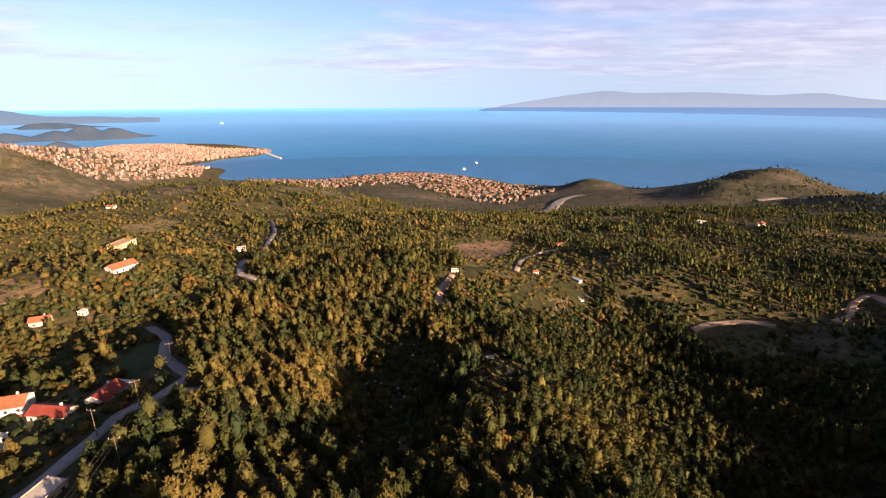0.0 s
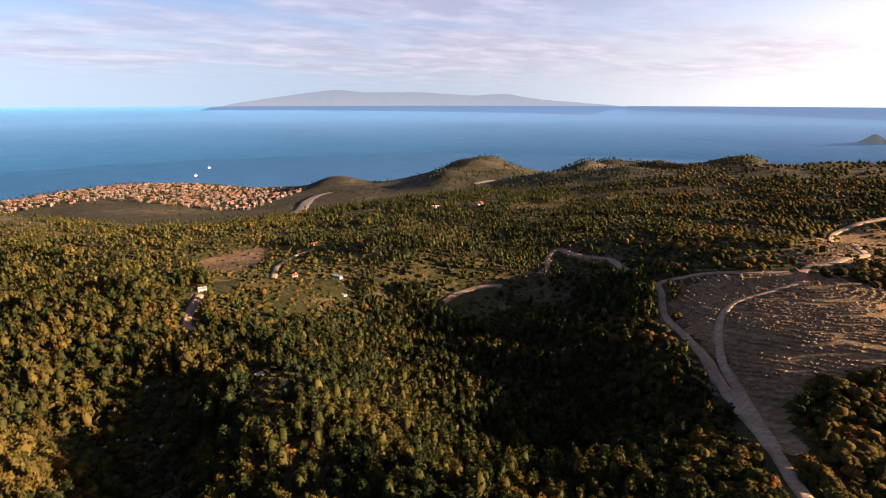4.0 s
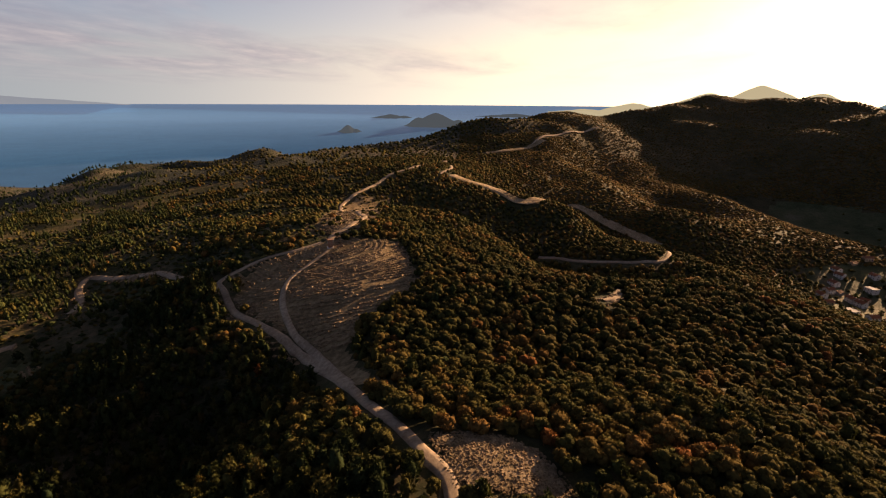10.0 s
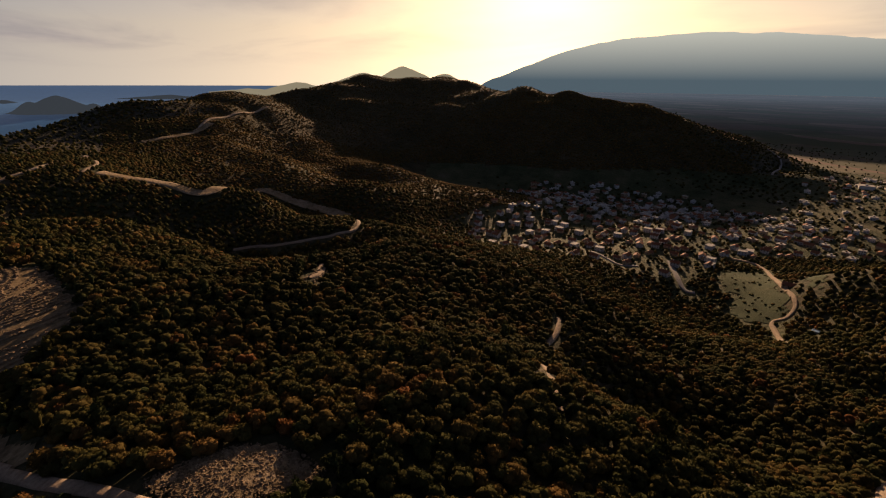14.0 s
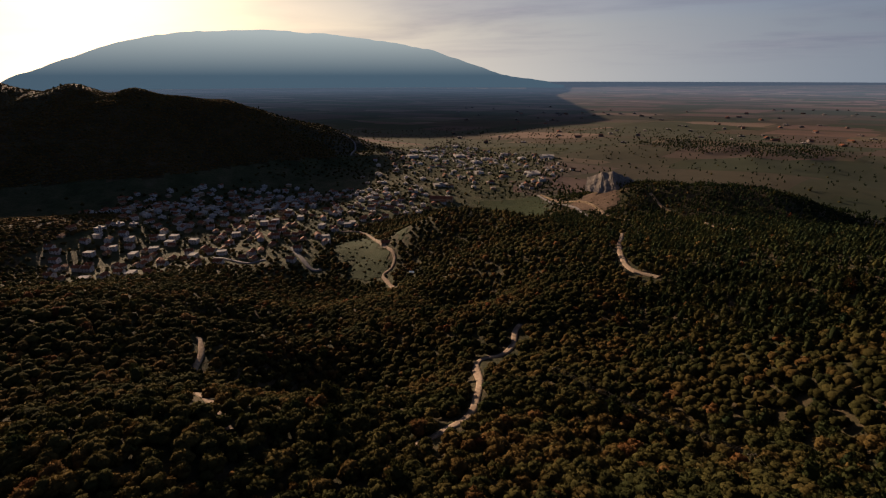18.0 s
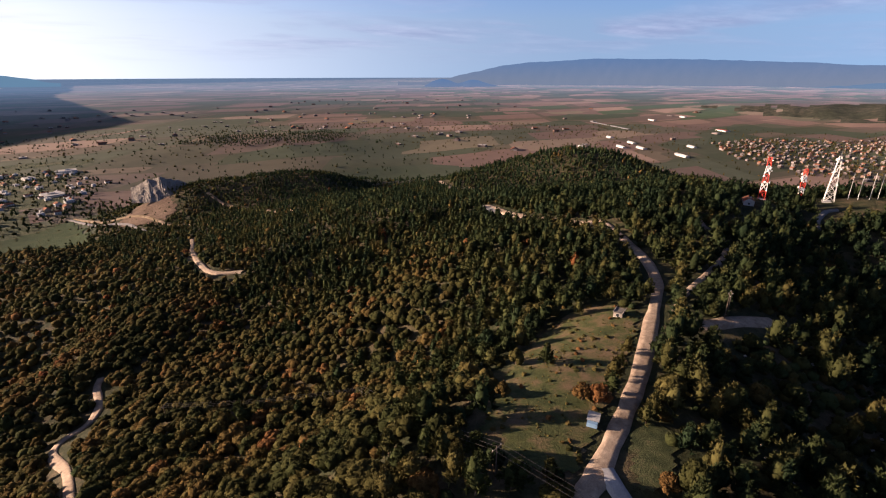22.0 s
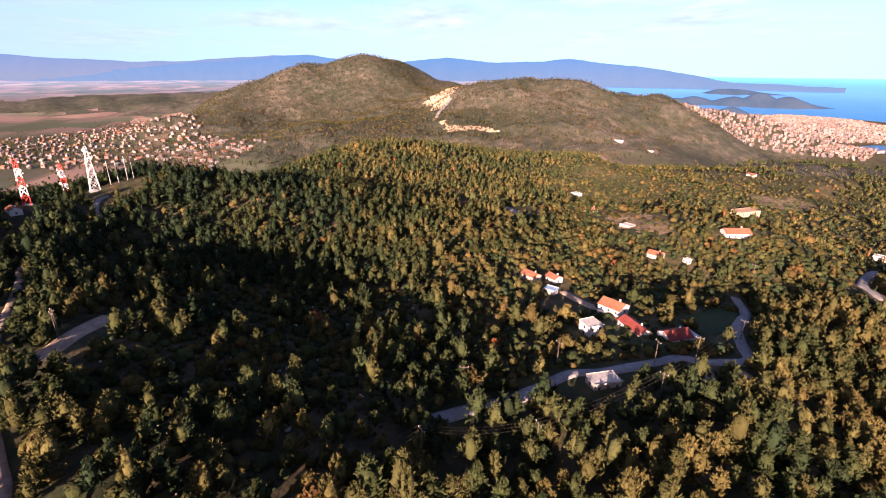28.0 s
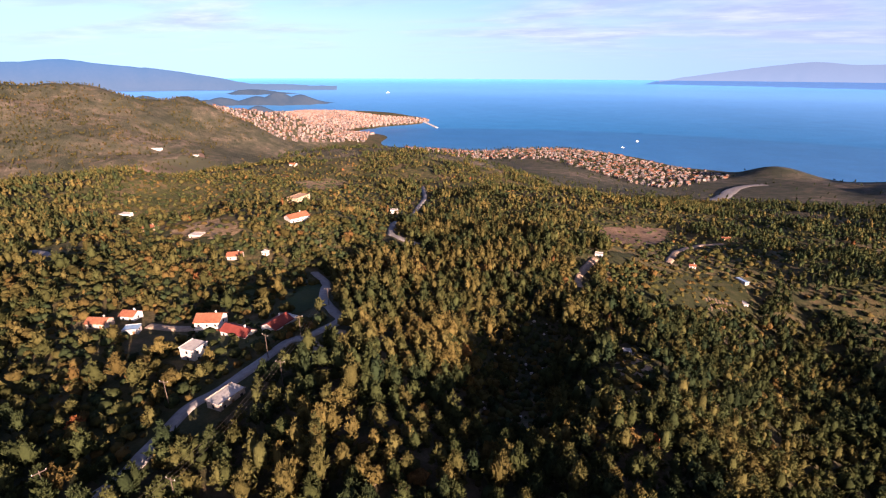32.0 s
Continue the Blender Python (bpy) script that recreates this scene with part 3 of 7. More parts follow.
hill(1514, 1149, -45.3, 160)
hill(1678, -891, 43.4, 260)
hill(498, 1885, 20.1, 160)
hill(1485, 1310, -9.6, 160)
hill(268, 1999, -3.9, 180)
hill(1393, 1476, -25.8, 160)
hill(-605, 1942, 1.6, 220)
hill(-1773, 1125, 65.7, 260)
hill(-2090, -204, 61.8, 240)
hill(904, 1917, -18.4, 150)
hill(1053, 1852, -25.6, 150)
hill(1341, 1655, -12.1, 150)
hill(773, 1985, -12.8, 150)
hill(-1886, 1033, -15.2, 200)
hill(637, 2053, -16.0, 150)
hill(-1724, 1285, 37.6, 220)
hill(84, 2172, 2.9, 180)
hill(1225, 1803, -9.4, 150)
hill(-280, 2175, -9.2, 220)
hill(-1663, 1440, -7.6, 220)
hill(-117, 2202, 0.4, 220)
hill(-810, 2067, 18.5, 220)
hill(-1404, 1765, -61.8, 300)
hill(534, 2220, 0.0, 160)
hill(-2300, -41, 45.0, 260)
hill(-1613, 1640, 121.5, 220)
hill(-1584, 1803, 39.2, 220)
hill(-2498, 111, 59.0, 260)
hill(-2312, 951, -17.5, 220)
hill(-1548, 1963, 119.3, 260)
hill(-1232, 2184, -3.9, 260)
hill(336, 2528, -2.7, 200)
hill(1223, 2269, 29.1, 150)
hill(-668, 2524, -6.2, 260)
hill(-2493, 897, 3.8, 220)
hill(-2628, 342, 82.8, 260)
hill(-1088, 2422, -6.7, 200)
hill(-1527, 2227, 84.1, 260)
hill(-2611, 689, 69.0, 260)
hill(-158, 2751, -4.4, 240)
hill(-367, 2760, -5.8, 240)
hill(43, 2864, 4.3, 200)
hill(-868, 2733, -0.4, 260)
hill(-1283, 2583, 9.7, 240)
hill(-228, 2885, 4.8, 200)
hill(-629, 2860, 3.5, 240)
hill(-1156, 2830, -8.6, 240)
hill(-1600, 3199, 2.7, 260)
hill(-1952, 3029, 9.6, 300)
hill(-1142, 3426, -5.0, 200)
hill(-1326, 3502, 15.1, 260)
hill(-2340, 3142, 1.8, 300)
hill(-1593, 3637, 5.6, 260)
hill(-2512, 3795, 3.9, 300)
hill(-1011, 4761, -4.5, 240)
hill(-1607, 4612, -3.0, 200)
hill(-1348, 5025, -4.8, 240)
hill(-1657, 5048, -5.3, 240)
hill(-2068, 5103, -7.2, 240)
hill(-2630, 5215, -1.5, 300)
hill(-3492, 5519, 18.7, 250)
hill(-3449, 6011, -1.0, 300)
hill(-2538, -336, -34.8, 180)
hill(-2558, -90, 45.0, 180)
hill(-2554, 172, 20.3, 180)
hill(-2512, 493, 5.4, 180)
hill(-2460, 707, 16.4, 180)
hill(-2409, 867, -80.0, 180)
hill(-1839, 929, 49.8, 180)
hill(-1763, 1066, -30.0, 180)
hill(-1612, 1282, 14.6, 180)
hill(-1445, 1468, 80.0, 180)
hill(-1275, 1618, 79.7, 180)
hill(668, 1725, -13.6, 157)
hill(713, 1515, -9.6, 142)
hill(1028, 1485, -5.1, 154)
hill(1103, 1291, -11.2, 144)
hill(1048, 1090, -27.7, 129)
hill(1041, 986, 38.8, 122)
hill(1183, 1044, -12.0, 134)
hill(1076, 864, -80.0, 117)
hill(1084, 665, -72.6, 108)
hill(1121, 589, -62.4, 108)
hill(1170, 485, 14.6, 108)
hill(1247, 434, -22.0, 112)
hill(1474, -73, -26.6, 125)
hill(1503, -163, 6.7, 129)
hill(1616, -300, -12.4, 140)
hill(1766, -525, -19.6, 157)
hill(1761, -765, -6.8, 163)
hill(1674, -903, 9.4, 162)
hill(1525, -1075, -47.4, 159)
hill(1284, -977, 4.4, 137)
hill(1072, -1075, 16.1, 129)
hill(994, -1139, -14.7, 129)
hill(1195, -1049, -13.1, 135)
hill(900, -1252, -13.0, 131)
hill(-80, -876, 31.4, 92)
hill(-167, -864, 25.2, 92)
hill(-246, -845, 14.2, 92)
hill(-317, -821, 22.9, 92)
hill(-393, -787, -16.0, 92)
hill(-499, -725, -32.0, 92)
hill(-450, -523, 2.5, 83)
hill(-514, -453, 5.0, 82)
hill(-567, -376, 4.9, 82)
hill(-591, -305, -21.4, 80)
hill(-303, -104, -6.8, 38)
hill(-313, -66, 2.4, 38)
hill(-605, 24, -66.0, 73)
hill(-550, 106, 7.9, 67)
hill(-350, 9, -19.8, 42)
hill(-564, 173, -13.0, 71)
hill(-524, 292, -19.3, 72)
hill(-500, 358, 15.5, 74)
hill(-123, -1174, -8.9, 190)
hill(-265, -1150, -14.7, 190)
hill(-404, -1109, -14.6, 190)
hill(-536, -1051, -30.6, 190)
hill(-660, -978, -21.4, 190)
hill(-774, -891, 4.7, 190)
hill(-602, -669, 29.2, 150)
hill(-689, -579, -68.0, 150)
hill(-763, -477, -34.2, 150)
hill(-822, -366, -17.0, 150)
hill(-22, 95, -11, 27)
hill(-22, 126, -12, 29)
hill(-20, 160, -10, 30)
hill(15, 108, 4, 18)
hill(22, 148, 5, 20)
hill(60, 94, -13, 40)
hill(-106, -12, -3, 25)


def smooth(a, b, v):
    k = np.clip((v - a) / (b - a), 0.0, 1.0)
    return k * k * (3.0 - 2.0 * k)


def ripple(x, y, size, seed):
    """Rolling relief from crossed waves, about -1 to 1, with features of the given size."""
    rng = np.random.RandomState(seed)
    total = 0.0
    for _ in range(6):
        turn, shift, stretch = rng.uniform(0, 6.28), rng.uniform(0, 6.28), rng.uniform(0.7, 1.5)
        total = total + np.sin((x * np.cos(turn) + y * np.sin(turn)) * 6.28 / (size * stretch) + shift
                               + 1.3 * np.sin((y * np.cos(turn) - x * np.sin(turn)) * 4.0 / size + 2 * shift))
    return total / 3.2


def ground_z(x, y):
    """Height of the ground over the sea."""
    x, y = np.asarray(x, float), np.asarray(y, float)
    inland = x * math.sin(radians(27)) + y * math.cos(radians(27))
    dist = np.hypot(x, y)
    z = 100.0 - 130.0 * smooth(300, 2200, inland) + 130.0 * np.exp(-(dist / 650.0) ** 2)
    for hx, hy, height, radius in HILLS:
        z = z + height * np.exp(-((x - hx) ** 2 + (y - hy) ** 2) / radius ** 2)
    high = smooth(100, 150, z)
    z = z + high * (0.5 * ripple(x, y, 45, 3) + 1.4 * ripple(x, y, 120, 4) * smooth(60, 260, dist))
    z = z + high * smooth(700, 1600, dist) * (9.0 * ripple(x, y, 330, 5) + 7.0 * ripple(x, y, 150, 6))
    return z


def drawn_in(x, y, z):
    """Brings what lies past 3.3 km nearer along the line from the eye, so that the horizon stays within 5 km."""
    dx, dy, dz = x - EYE.x, y - EYE.y, z - EYE.z
    dist = np.maximum(np.hypot(dx, dy), 1.0)
    near = np.where(dist > 3300.0, 3300.0 + 1480.0 * (1.0 - np.exp(-(dist - 3300.0) / 4200.0)), dist) / dist
    return EYE.x + dx * near, EYE.y + dy * near, EYE.z + dz * near


# ---- building helpers ----


def mesh_of(name, verts, faces, material=None, smooth_faces=False, slots=None):
    """A mesh from arrays of places and of triangles or quads."""
    me = bpy.data.meshes.new(name)
    verts, faces = np.asarray(verts, np.float32), np.asarray(faces, np.int32)
    me.vertices.add(len(verts))
    me.vertices.foreach_set("co", verts.ravel())
    k = faces.shape[1]
    me.loops.add(faces.size)
    me.loops.foreach_set("vertex_index", faces.ravel())
    me.polygons.add(len(faces))
    me.polygons.foreach_set("loop_start", np.arange(0, faces.size, k, dtype=np.int32))
    me.polygons.foreach_set("use_smooth", np.broadcast_to(np.asarray(smooth_faces, bool), len(faces)).copy())
    for m in (material if isinstance(material, (list, tuple)) else [material]):
        if m:
            me.materials.append(m)
    if slots is not None:
        me.polygons.foreach_set("material_index", np.asarray(slots, np.int32))
    me.update(calc_edges=True)
    return me


def stuff(name, label, category, verts, faces, material, smooth_faces=False, kind="stuff", slots=None):
    return tagged(new(name, mesh_of(name, verts, faces, material, smooth_faces, slots)), label, category, kind=kind)


def part(name, bm, material, parent, label=""):
    """Links a bmesh as one mesh object under a thing or under a part."""
    me = bpy.data.meshes.new(name)
    bm.to_mesh(me)
    bm.free()
    if material:
        me.materials.append(material)
    ob = new(name, me)
    ob.parent = parent
    return tagged(ob, label)


def box(x0, y0, z0, x1, y1, z1, bm=None):
    bm = bm or bmesh.new()
    v = [bm.verts.new(c) for c in ((x0, y0, z0), (x1, y0, z0), (x1, y1, z0), (x0, y1, z0), (x0, y0, z1), (x1, y0, z1), (x1, y1, z1), (x0, y1, z1))]
    for f in ((3, 2, 1, 0), (4, 5, 6, 7), (0, 1, 5, 4), (1, 2, 6, 5), (2, 3, 7, 6), (3, 0, 4, 7)):
        bm.faces.new([v[i] for i in f])
    return bm


def bar(a, b, r, sides=6, bm=None, r2=None):
    """A round bar from a to b."""
    bm = bm or bmesh.new()
    a, b = Vector(a), Vector(b)
    q = (b - a).to_track_quat("Z", "Y")
    ring = []
    for p, rad in ((a, r), (b, r if r2 is None else r2)):
        ring.append([bm.verts.new(p + q @ Vector((rad * math.cos(6.2832 * i / sides), rad * math.sin(6.2832 * i / sides), 0))) for i in range(sides)])
    for i in range(sides):
        j = (i + 1) % sides
        bm.faces.new((ring[0][i], ring[0][j], ring[1][j], ring[1][i]))
    bm.faces.new(ring[0][::-1])
    bm.faces.new(ring[1])
    return bm


def thing(name, x, y, turn=0.0, z=None, label="", category="", group=""):
    """An empty at a thing's base, on the ground, to hold its parts."""
    ob = new(name)
    ob.matrix_basis = pose(x, y, float(ground_z(x, y)) if z is None else z, 0, 0, turn)
    return tagged(ob, label, category, group)


def inside(x, y, points):
    """Which places lie within the outline."""
    hit = np.zeros(np.shape(x), bool)
    for (ax, ay), (bx, by) in zip(points, points[1:] + points[:1]):
        if ay != by:
            hit ^= ((ay > y) != (by > y)) & (x < (bx - ax) * (y - ay) / (by - ay) + ax)
    return hit


# stands of trees, open scrub and gardens, as outlines on the plan
PLANTATION = [(-159, 448), (-35, 318), (1, 310), (1, 252), (-34, 177), (-27, 117), (-74, 119), (-107, 169), (-105, 224)]
VALLEY_SCRUB = [(-36, 180), (-7, 192), (-1, 112), (-24, 92)]
STONY_SCRUB = [(-138, -42), (-196, 4), (-168, 58), (-116, 34), (-88, 14), (-72, -10), (-105, -40)]
GARDENS = [(-215, 77), (-641, 577), (-400, 757), (-168, 440), (-112, 225), (-112, 170), (-72, 116), (-70, 62), (-105, 44)]
FARM_PLOTS = [(24, 487), (86, 501), (130, 359), (94, 281), (35, 229), (10, 274)]


def stands(x, y, d):
    """How densely pines and broad bushes stand at each place, and how open the ground between is."""
    south = x * math.sin(radians(140)) + y * math.cos(radians(140))
    bearing = np.degrees(np.arctan2(x, y)) % 360
    jx, jy = x + 9 * ripple(x, y, 50, 51), y + 9 * ripple(x, y, 50, 52)
    oak = smooth(-15, 70, south + 30 * ripple(x, y, 90, 41)) * (1 - 0.65 * smooth(150, 330, -x - 0.5 * y))
    crest = smooth(185, 196, bearing) * smooth(-245, -232, -bearing) * smooth(190, 260, d + 30 * ripple(x, y, 80, 53))
    oak = oak * (1 - 0.85 * crest)
    full = 0.97 - 0.16 * (1 - oak) * smooth(0.1, 0.9, ripple(x, y, 55, 42)) - 0.16 * (1 - oak) * smooth(0.0, 0.8, ripple(x, y, 23, 43))
    # north of the hill pine stands, scrub and open ground lie in patches
    north = smooth(210, 300, d) * smooth(0.25, 0.6, np.cos(np.arctan2(x, y) - radians(8)))
    patch = ripple(x, y, 150, 54) + 0.55 * ripple(x, y, 58, 61)
    full = full * (1 - north * 0.86 * smooth(0.15, -0.2, patch))
    for points, left, broad in ((GARDENS, 0.46, 0.5), (FARM_PLOTS, 0.25, 0.5), (VALLEY_SCRUB, 0.12, 0.3), (STONY_SCRUB, 0.3, 0.12)):
        here = inside(jx, jy, points)
        patch = left * (1 + 0.9 * ripple(x, y, 34, 55))
        full, oak = np.where(here, patch, full), np.where(here, broad, oak)
    here = inside(jx, jy, PLANTATION)
    full, oak = np.where(here, 0.96, full), np.where(here, 0.03, oak)
    return np.clip(full, 0, 1), np.clip(oak * 0.95 + 0.03, 0, 1)


# ---- ground and sea ----
TURNS = 720


def rings_to(limit):
    r, out = 6.0, [0.5]
    while r < limit:
        out.append(r)
        r += max(3.0, r * 0.0145) if r < 3300 else r * 0.09
    return np.array(out + [limit])


def polar(radii, height, turns=TURNS):
    a = np.arange(turns) * 2 * np.pi / turns
    x, y = radii[:, None] * np.sin(a), radii[:, None] * np.cos(a)
    z = height(x, y)
    n, i = len(radii), np.arange(turns)
    j = (i + 1) % turns
    k = np.arange(n - 1)[:, None] * turns
    faces = np.stack([k + i, k + j, k + turns + j, k + turns + i], -1).reshape(-1, 4)[:, ::-1]
    return x, y, z, faces


def sheet(name, label, category, radii, height, materials, pick=None, turns=TURNS):
    x, y, z, faces = polar(radii, height, turns)
    px, py, pz = drawn_in(x, y, z)
    slots = None if pick is None else pick(x.ravel()[faces].mean(1), y.ravel()[faces].mean(1), z.ravel()[faces].mean(1))
    ob = stuff(name, label, category, np.stack([px, py, pz], -1).reshape(-1, 3), faces, materials, True, "structure", slots)
    uv = ob.data.uv_layers.new(name="plan")
    idx = faces.ravel()
    uv.data.foreach_set("uv", np.stack([x.ravel()[idx], y.ravel()[idx]], -1).astype(np.float32).ravel())
    return ob


def land_kind(x, y, z):
    dist = np.hypot(x, y)
    kind = np.zeros(len(x), int)
    kind[(dist > 900) & (z > 30)] = 2
    bearing = np.degrees(np.arctan2(x, y)) + 6 * ripple(x, y, 260, 9)
    kind[(bearing > 88) & (bearing < 150) & (dist > 900 + 90 * ripple(x, y, 170, 10))] = 3
    kind[(bearing > 118) & (bearing < 176) & (dist > 420) & (dist < 1900) & (z < 150)] = 4
    meadows = kind == 4
    flat = (z < 122 + 8 * ripple(x, y, 300, 8)) & (dist > 480) & (x * math.sin(radians(27)) + y * math.cos(radians(27)) < 500)
    kind[flat & ~meadows] = 1
    jx, jy = x + 6 * ripple(x, y, 30, 56), y + 6 * ripple(x, y, 30, 57)
    kind[(kind == 0) & (dist > 230) & (dist < 950) & (y > 60) & (ripple(x, y, 90, 62) > 0.1)] = 5
    kind[inside(jx, jy, GARDENS) | inside(jx, jy, FARM_PLOTS)] = 5
    return kind


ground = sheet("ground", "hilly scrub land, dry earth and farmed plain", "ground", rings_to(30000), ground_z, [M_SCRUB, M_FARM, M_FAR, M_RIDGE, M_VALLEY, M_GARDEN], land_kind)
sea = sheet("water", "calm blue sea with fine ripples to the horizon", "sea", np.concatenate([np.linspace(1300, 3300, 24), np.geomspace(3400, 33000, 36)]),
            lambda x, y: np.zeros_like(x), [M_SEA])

# ---- far mountains and islands ----


def far_range(name, label, a0, a1, foot, peaks, dist, rough, seed, material, skirt=1.2):
    """A mountain range far off: its crest runs between two bearings, the heights are angles seen from the eye."""
    a = np.linspace(a0, a1, int((a1 - a0) * 6) + 2)
    crest = np.full(len(a), float(foot))
    for at, high, wide in peaks:
        crest = np.maximum(crest, foot + (high - foot) * np.exp(-np.abs((a - at) / wide) ** 1.7))
    if len(peaks) > 6:   # a long even crest through its summits
        p = np.array(sorted([*peaks, (a0, foot, 0), (a1, foot, 0)]))
        crest = np.interp(a, p[:, 0], p[:, 1])
        crest = np.convolve(np.pad(crest, 6, mode="edge"), np.hanning(15)[1:-1] / np.hanning(15)[1:-1].sum(), "valid")
    fade = np.minimum(smooth(a0, a0 + 2, a), smooth(-a1, -a1 + 2, -a))
    crest = foot + (crest - foot) * fade + rough * fade * (ripple(a * 10, a * 0, 40, seed) * 0.6 + 0.3 * ripple(a * 10, a * 0, 13, seed + 1))
    rows = []
    for u in np.linspace(0, 1, 9):
        r = dist - (1 - u) * 90 + 6 * ripple(a * 30, a * 0 + u * 60, 50, seed + 2)
        e = np.radians(foot - skirt + (crest - foot + skirt) * u ** 0.6)
        rows.append(np.stack([r * np.sin(np.radians(a)), r * np.cos(np.radians(a)), EYE.z + r * np.tan(e)], -1))
    back = rows[-1].copy()
    back[:, :2] *= 1.02
    back[:, 2] -= 45
    rows.append(back)
    v = np.array(rows)
    n, m = v.shape[:2]
    i = np.arange(m - 1)
    k = np.arange(n - 1)[:, None] * m
    faces = np.stack([k + i, k + i + 1, k + m + i + 1, k + m + i], -1).reshape(-1, 4)
    return stuff(name, label, "mountains", v.reshape(-1, 3), faces, material, True, "structure")




def water_line(foot):
    """How far off the sea lies at an angle under the horizon, as drawn in."""
    true = EYE.z / math.tan(radians(-foot))
    return float(drawn_in(np.array([true]), np.array([0.0]), np.array([0.0]))[0][0])


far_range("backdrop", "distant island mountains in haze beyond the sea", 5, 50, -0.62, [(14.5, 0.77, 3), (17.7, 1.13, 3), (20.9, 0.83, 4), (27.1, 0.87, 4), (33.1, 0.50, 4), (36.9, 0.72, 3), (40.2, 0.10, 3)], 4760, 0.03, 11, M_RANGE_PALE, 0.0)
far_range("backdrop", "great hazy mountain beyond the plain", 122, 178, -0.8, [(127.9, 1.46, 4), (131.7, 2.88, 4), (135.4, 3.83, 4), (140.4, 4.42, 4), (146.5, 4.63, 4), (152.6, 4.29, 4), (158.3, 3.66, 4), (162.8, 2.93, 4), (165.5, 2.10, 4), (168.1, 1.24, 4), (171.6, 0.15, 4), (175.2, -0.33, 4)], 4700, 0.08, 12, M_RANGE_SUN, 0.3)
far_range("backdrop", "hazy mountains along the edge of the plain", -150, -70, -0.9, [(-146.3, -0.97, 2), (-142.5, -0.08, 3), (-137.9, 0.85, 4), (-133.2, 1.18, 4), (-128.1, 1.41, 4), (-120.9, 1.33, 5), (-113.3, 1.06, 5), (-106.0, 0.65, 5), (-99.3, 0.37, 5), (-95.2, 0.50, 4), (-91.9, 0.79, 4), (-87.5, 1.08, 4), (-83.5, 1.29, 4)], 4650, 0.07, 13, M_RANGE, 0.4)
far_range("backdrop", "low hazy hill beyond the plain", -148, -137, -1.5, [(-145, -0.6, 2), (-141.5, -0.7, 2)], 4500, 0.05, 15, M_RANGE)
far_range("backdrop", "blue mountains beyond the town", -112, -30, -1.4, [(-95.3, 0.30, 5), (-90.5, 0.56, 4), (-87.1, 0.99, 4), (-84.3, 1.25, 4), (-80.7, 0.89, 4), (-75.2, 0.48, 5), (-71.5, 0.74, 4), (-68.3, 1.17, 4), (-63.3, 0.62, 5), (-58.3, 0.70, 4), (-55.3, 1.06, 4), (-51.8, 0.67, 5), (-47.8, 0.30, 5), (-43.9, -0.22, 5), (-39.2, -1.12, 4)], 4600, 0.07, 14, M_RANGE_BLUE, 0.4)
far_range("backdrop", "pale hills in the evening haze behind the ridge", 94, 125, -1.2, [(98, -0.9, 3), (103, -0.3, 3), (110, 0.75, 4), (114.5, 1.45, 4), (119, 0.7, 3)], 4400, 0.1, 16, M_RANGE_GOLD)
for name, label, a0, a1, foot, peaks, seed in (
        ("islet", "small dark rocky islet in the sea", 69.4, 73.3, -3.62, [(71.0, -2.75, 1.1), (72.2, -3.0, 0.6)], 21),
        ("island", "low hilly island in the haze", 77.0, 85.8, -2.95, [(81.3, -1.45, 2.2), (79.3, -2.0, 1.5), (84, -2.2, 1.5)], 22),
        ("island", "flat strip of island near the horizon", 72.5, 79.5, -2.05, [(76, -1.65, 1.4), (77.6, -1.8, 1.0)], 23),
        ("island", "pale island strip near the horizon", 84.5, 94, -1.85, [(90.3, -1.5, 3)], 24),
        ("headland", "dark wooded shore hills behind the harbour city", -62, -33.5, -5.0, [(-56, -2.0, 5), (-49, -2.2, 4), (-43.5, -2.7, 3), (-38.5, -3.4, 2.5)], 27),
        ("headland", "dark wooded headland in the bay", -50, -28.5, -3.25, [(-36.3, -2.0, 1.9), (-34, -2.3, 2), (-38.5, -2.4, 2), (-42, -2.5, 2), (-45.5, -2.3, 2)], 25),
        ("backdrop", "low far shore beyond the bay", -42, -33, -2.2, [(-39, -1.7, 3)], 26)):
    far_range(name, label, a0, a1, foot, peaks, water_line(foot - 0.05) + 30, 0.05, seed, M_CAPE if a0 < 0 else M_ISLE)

# ---- roads ----
OPEN = np.zeros((1000, 1000), bool)  # plan of open ground, 2.5 m cells
TRACK = []  # places along the roads, kept free of brush


def clear_at(x, y, r):
    """Marks open ground where no tree stands."""
    i, j, k = int((x + 1250) / 2.5), int((y + 1250) / 2.5), int(math.ceil(r / 2.5))
    if 0 <= i - k and i + k < 1000 and 0 <= j - k and j + k < 1000:
        a, b = np.ogrid[-k:k + 1, -k:k + 1]
        OPEN[i - k:i + k + 1, j - k:j + k + 1] |= (a * a + b * b) * 6.25 <= r * r + 2


def is_open(x, y):
    i, j = ((np.asarray(x) + 1250) / 2.5).astype(int), ((np.asarray(y) + 1250) / 2.5).astype(int)
    ok = (i >= 0) & (j >= 0) & (i < 1000) & (j < 1000)
    return OPEN[np.clip(i, 0, 999), np.clip(j, 0, 999)] & ok


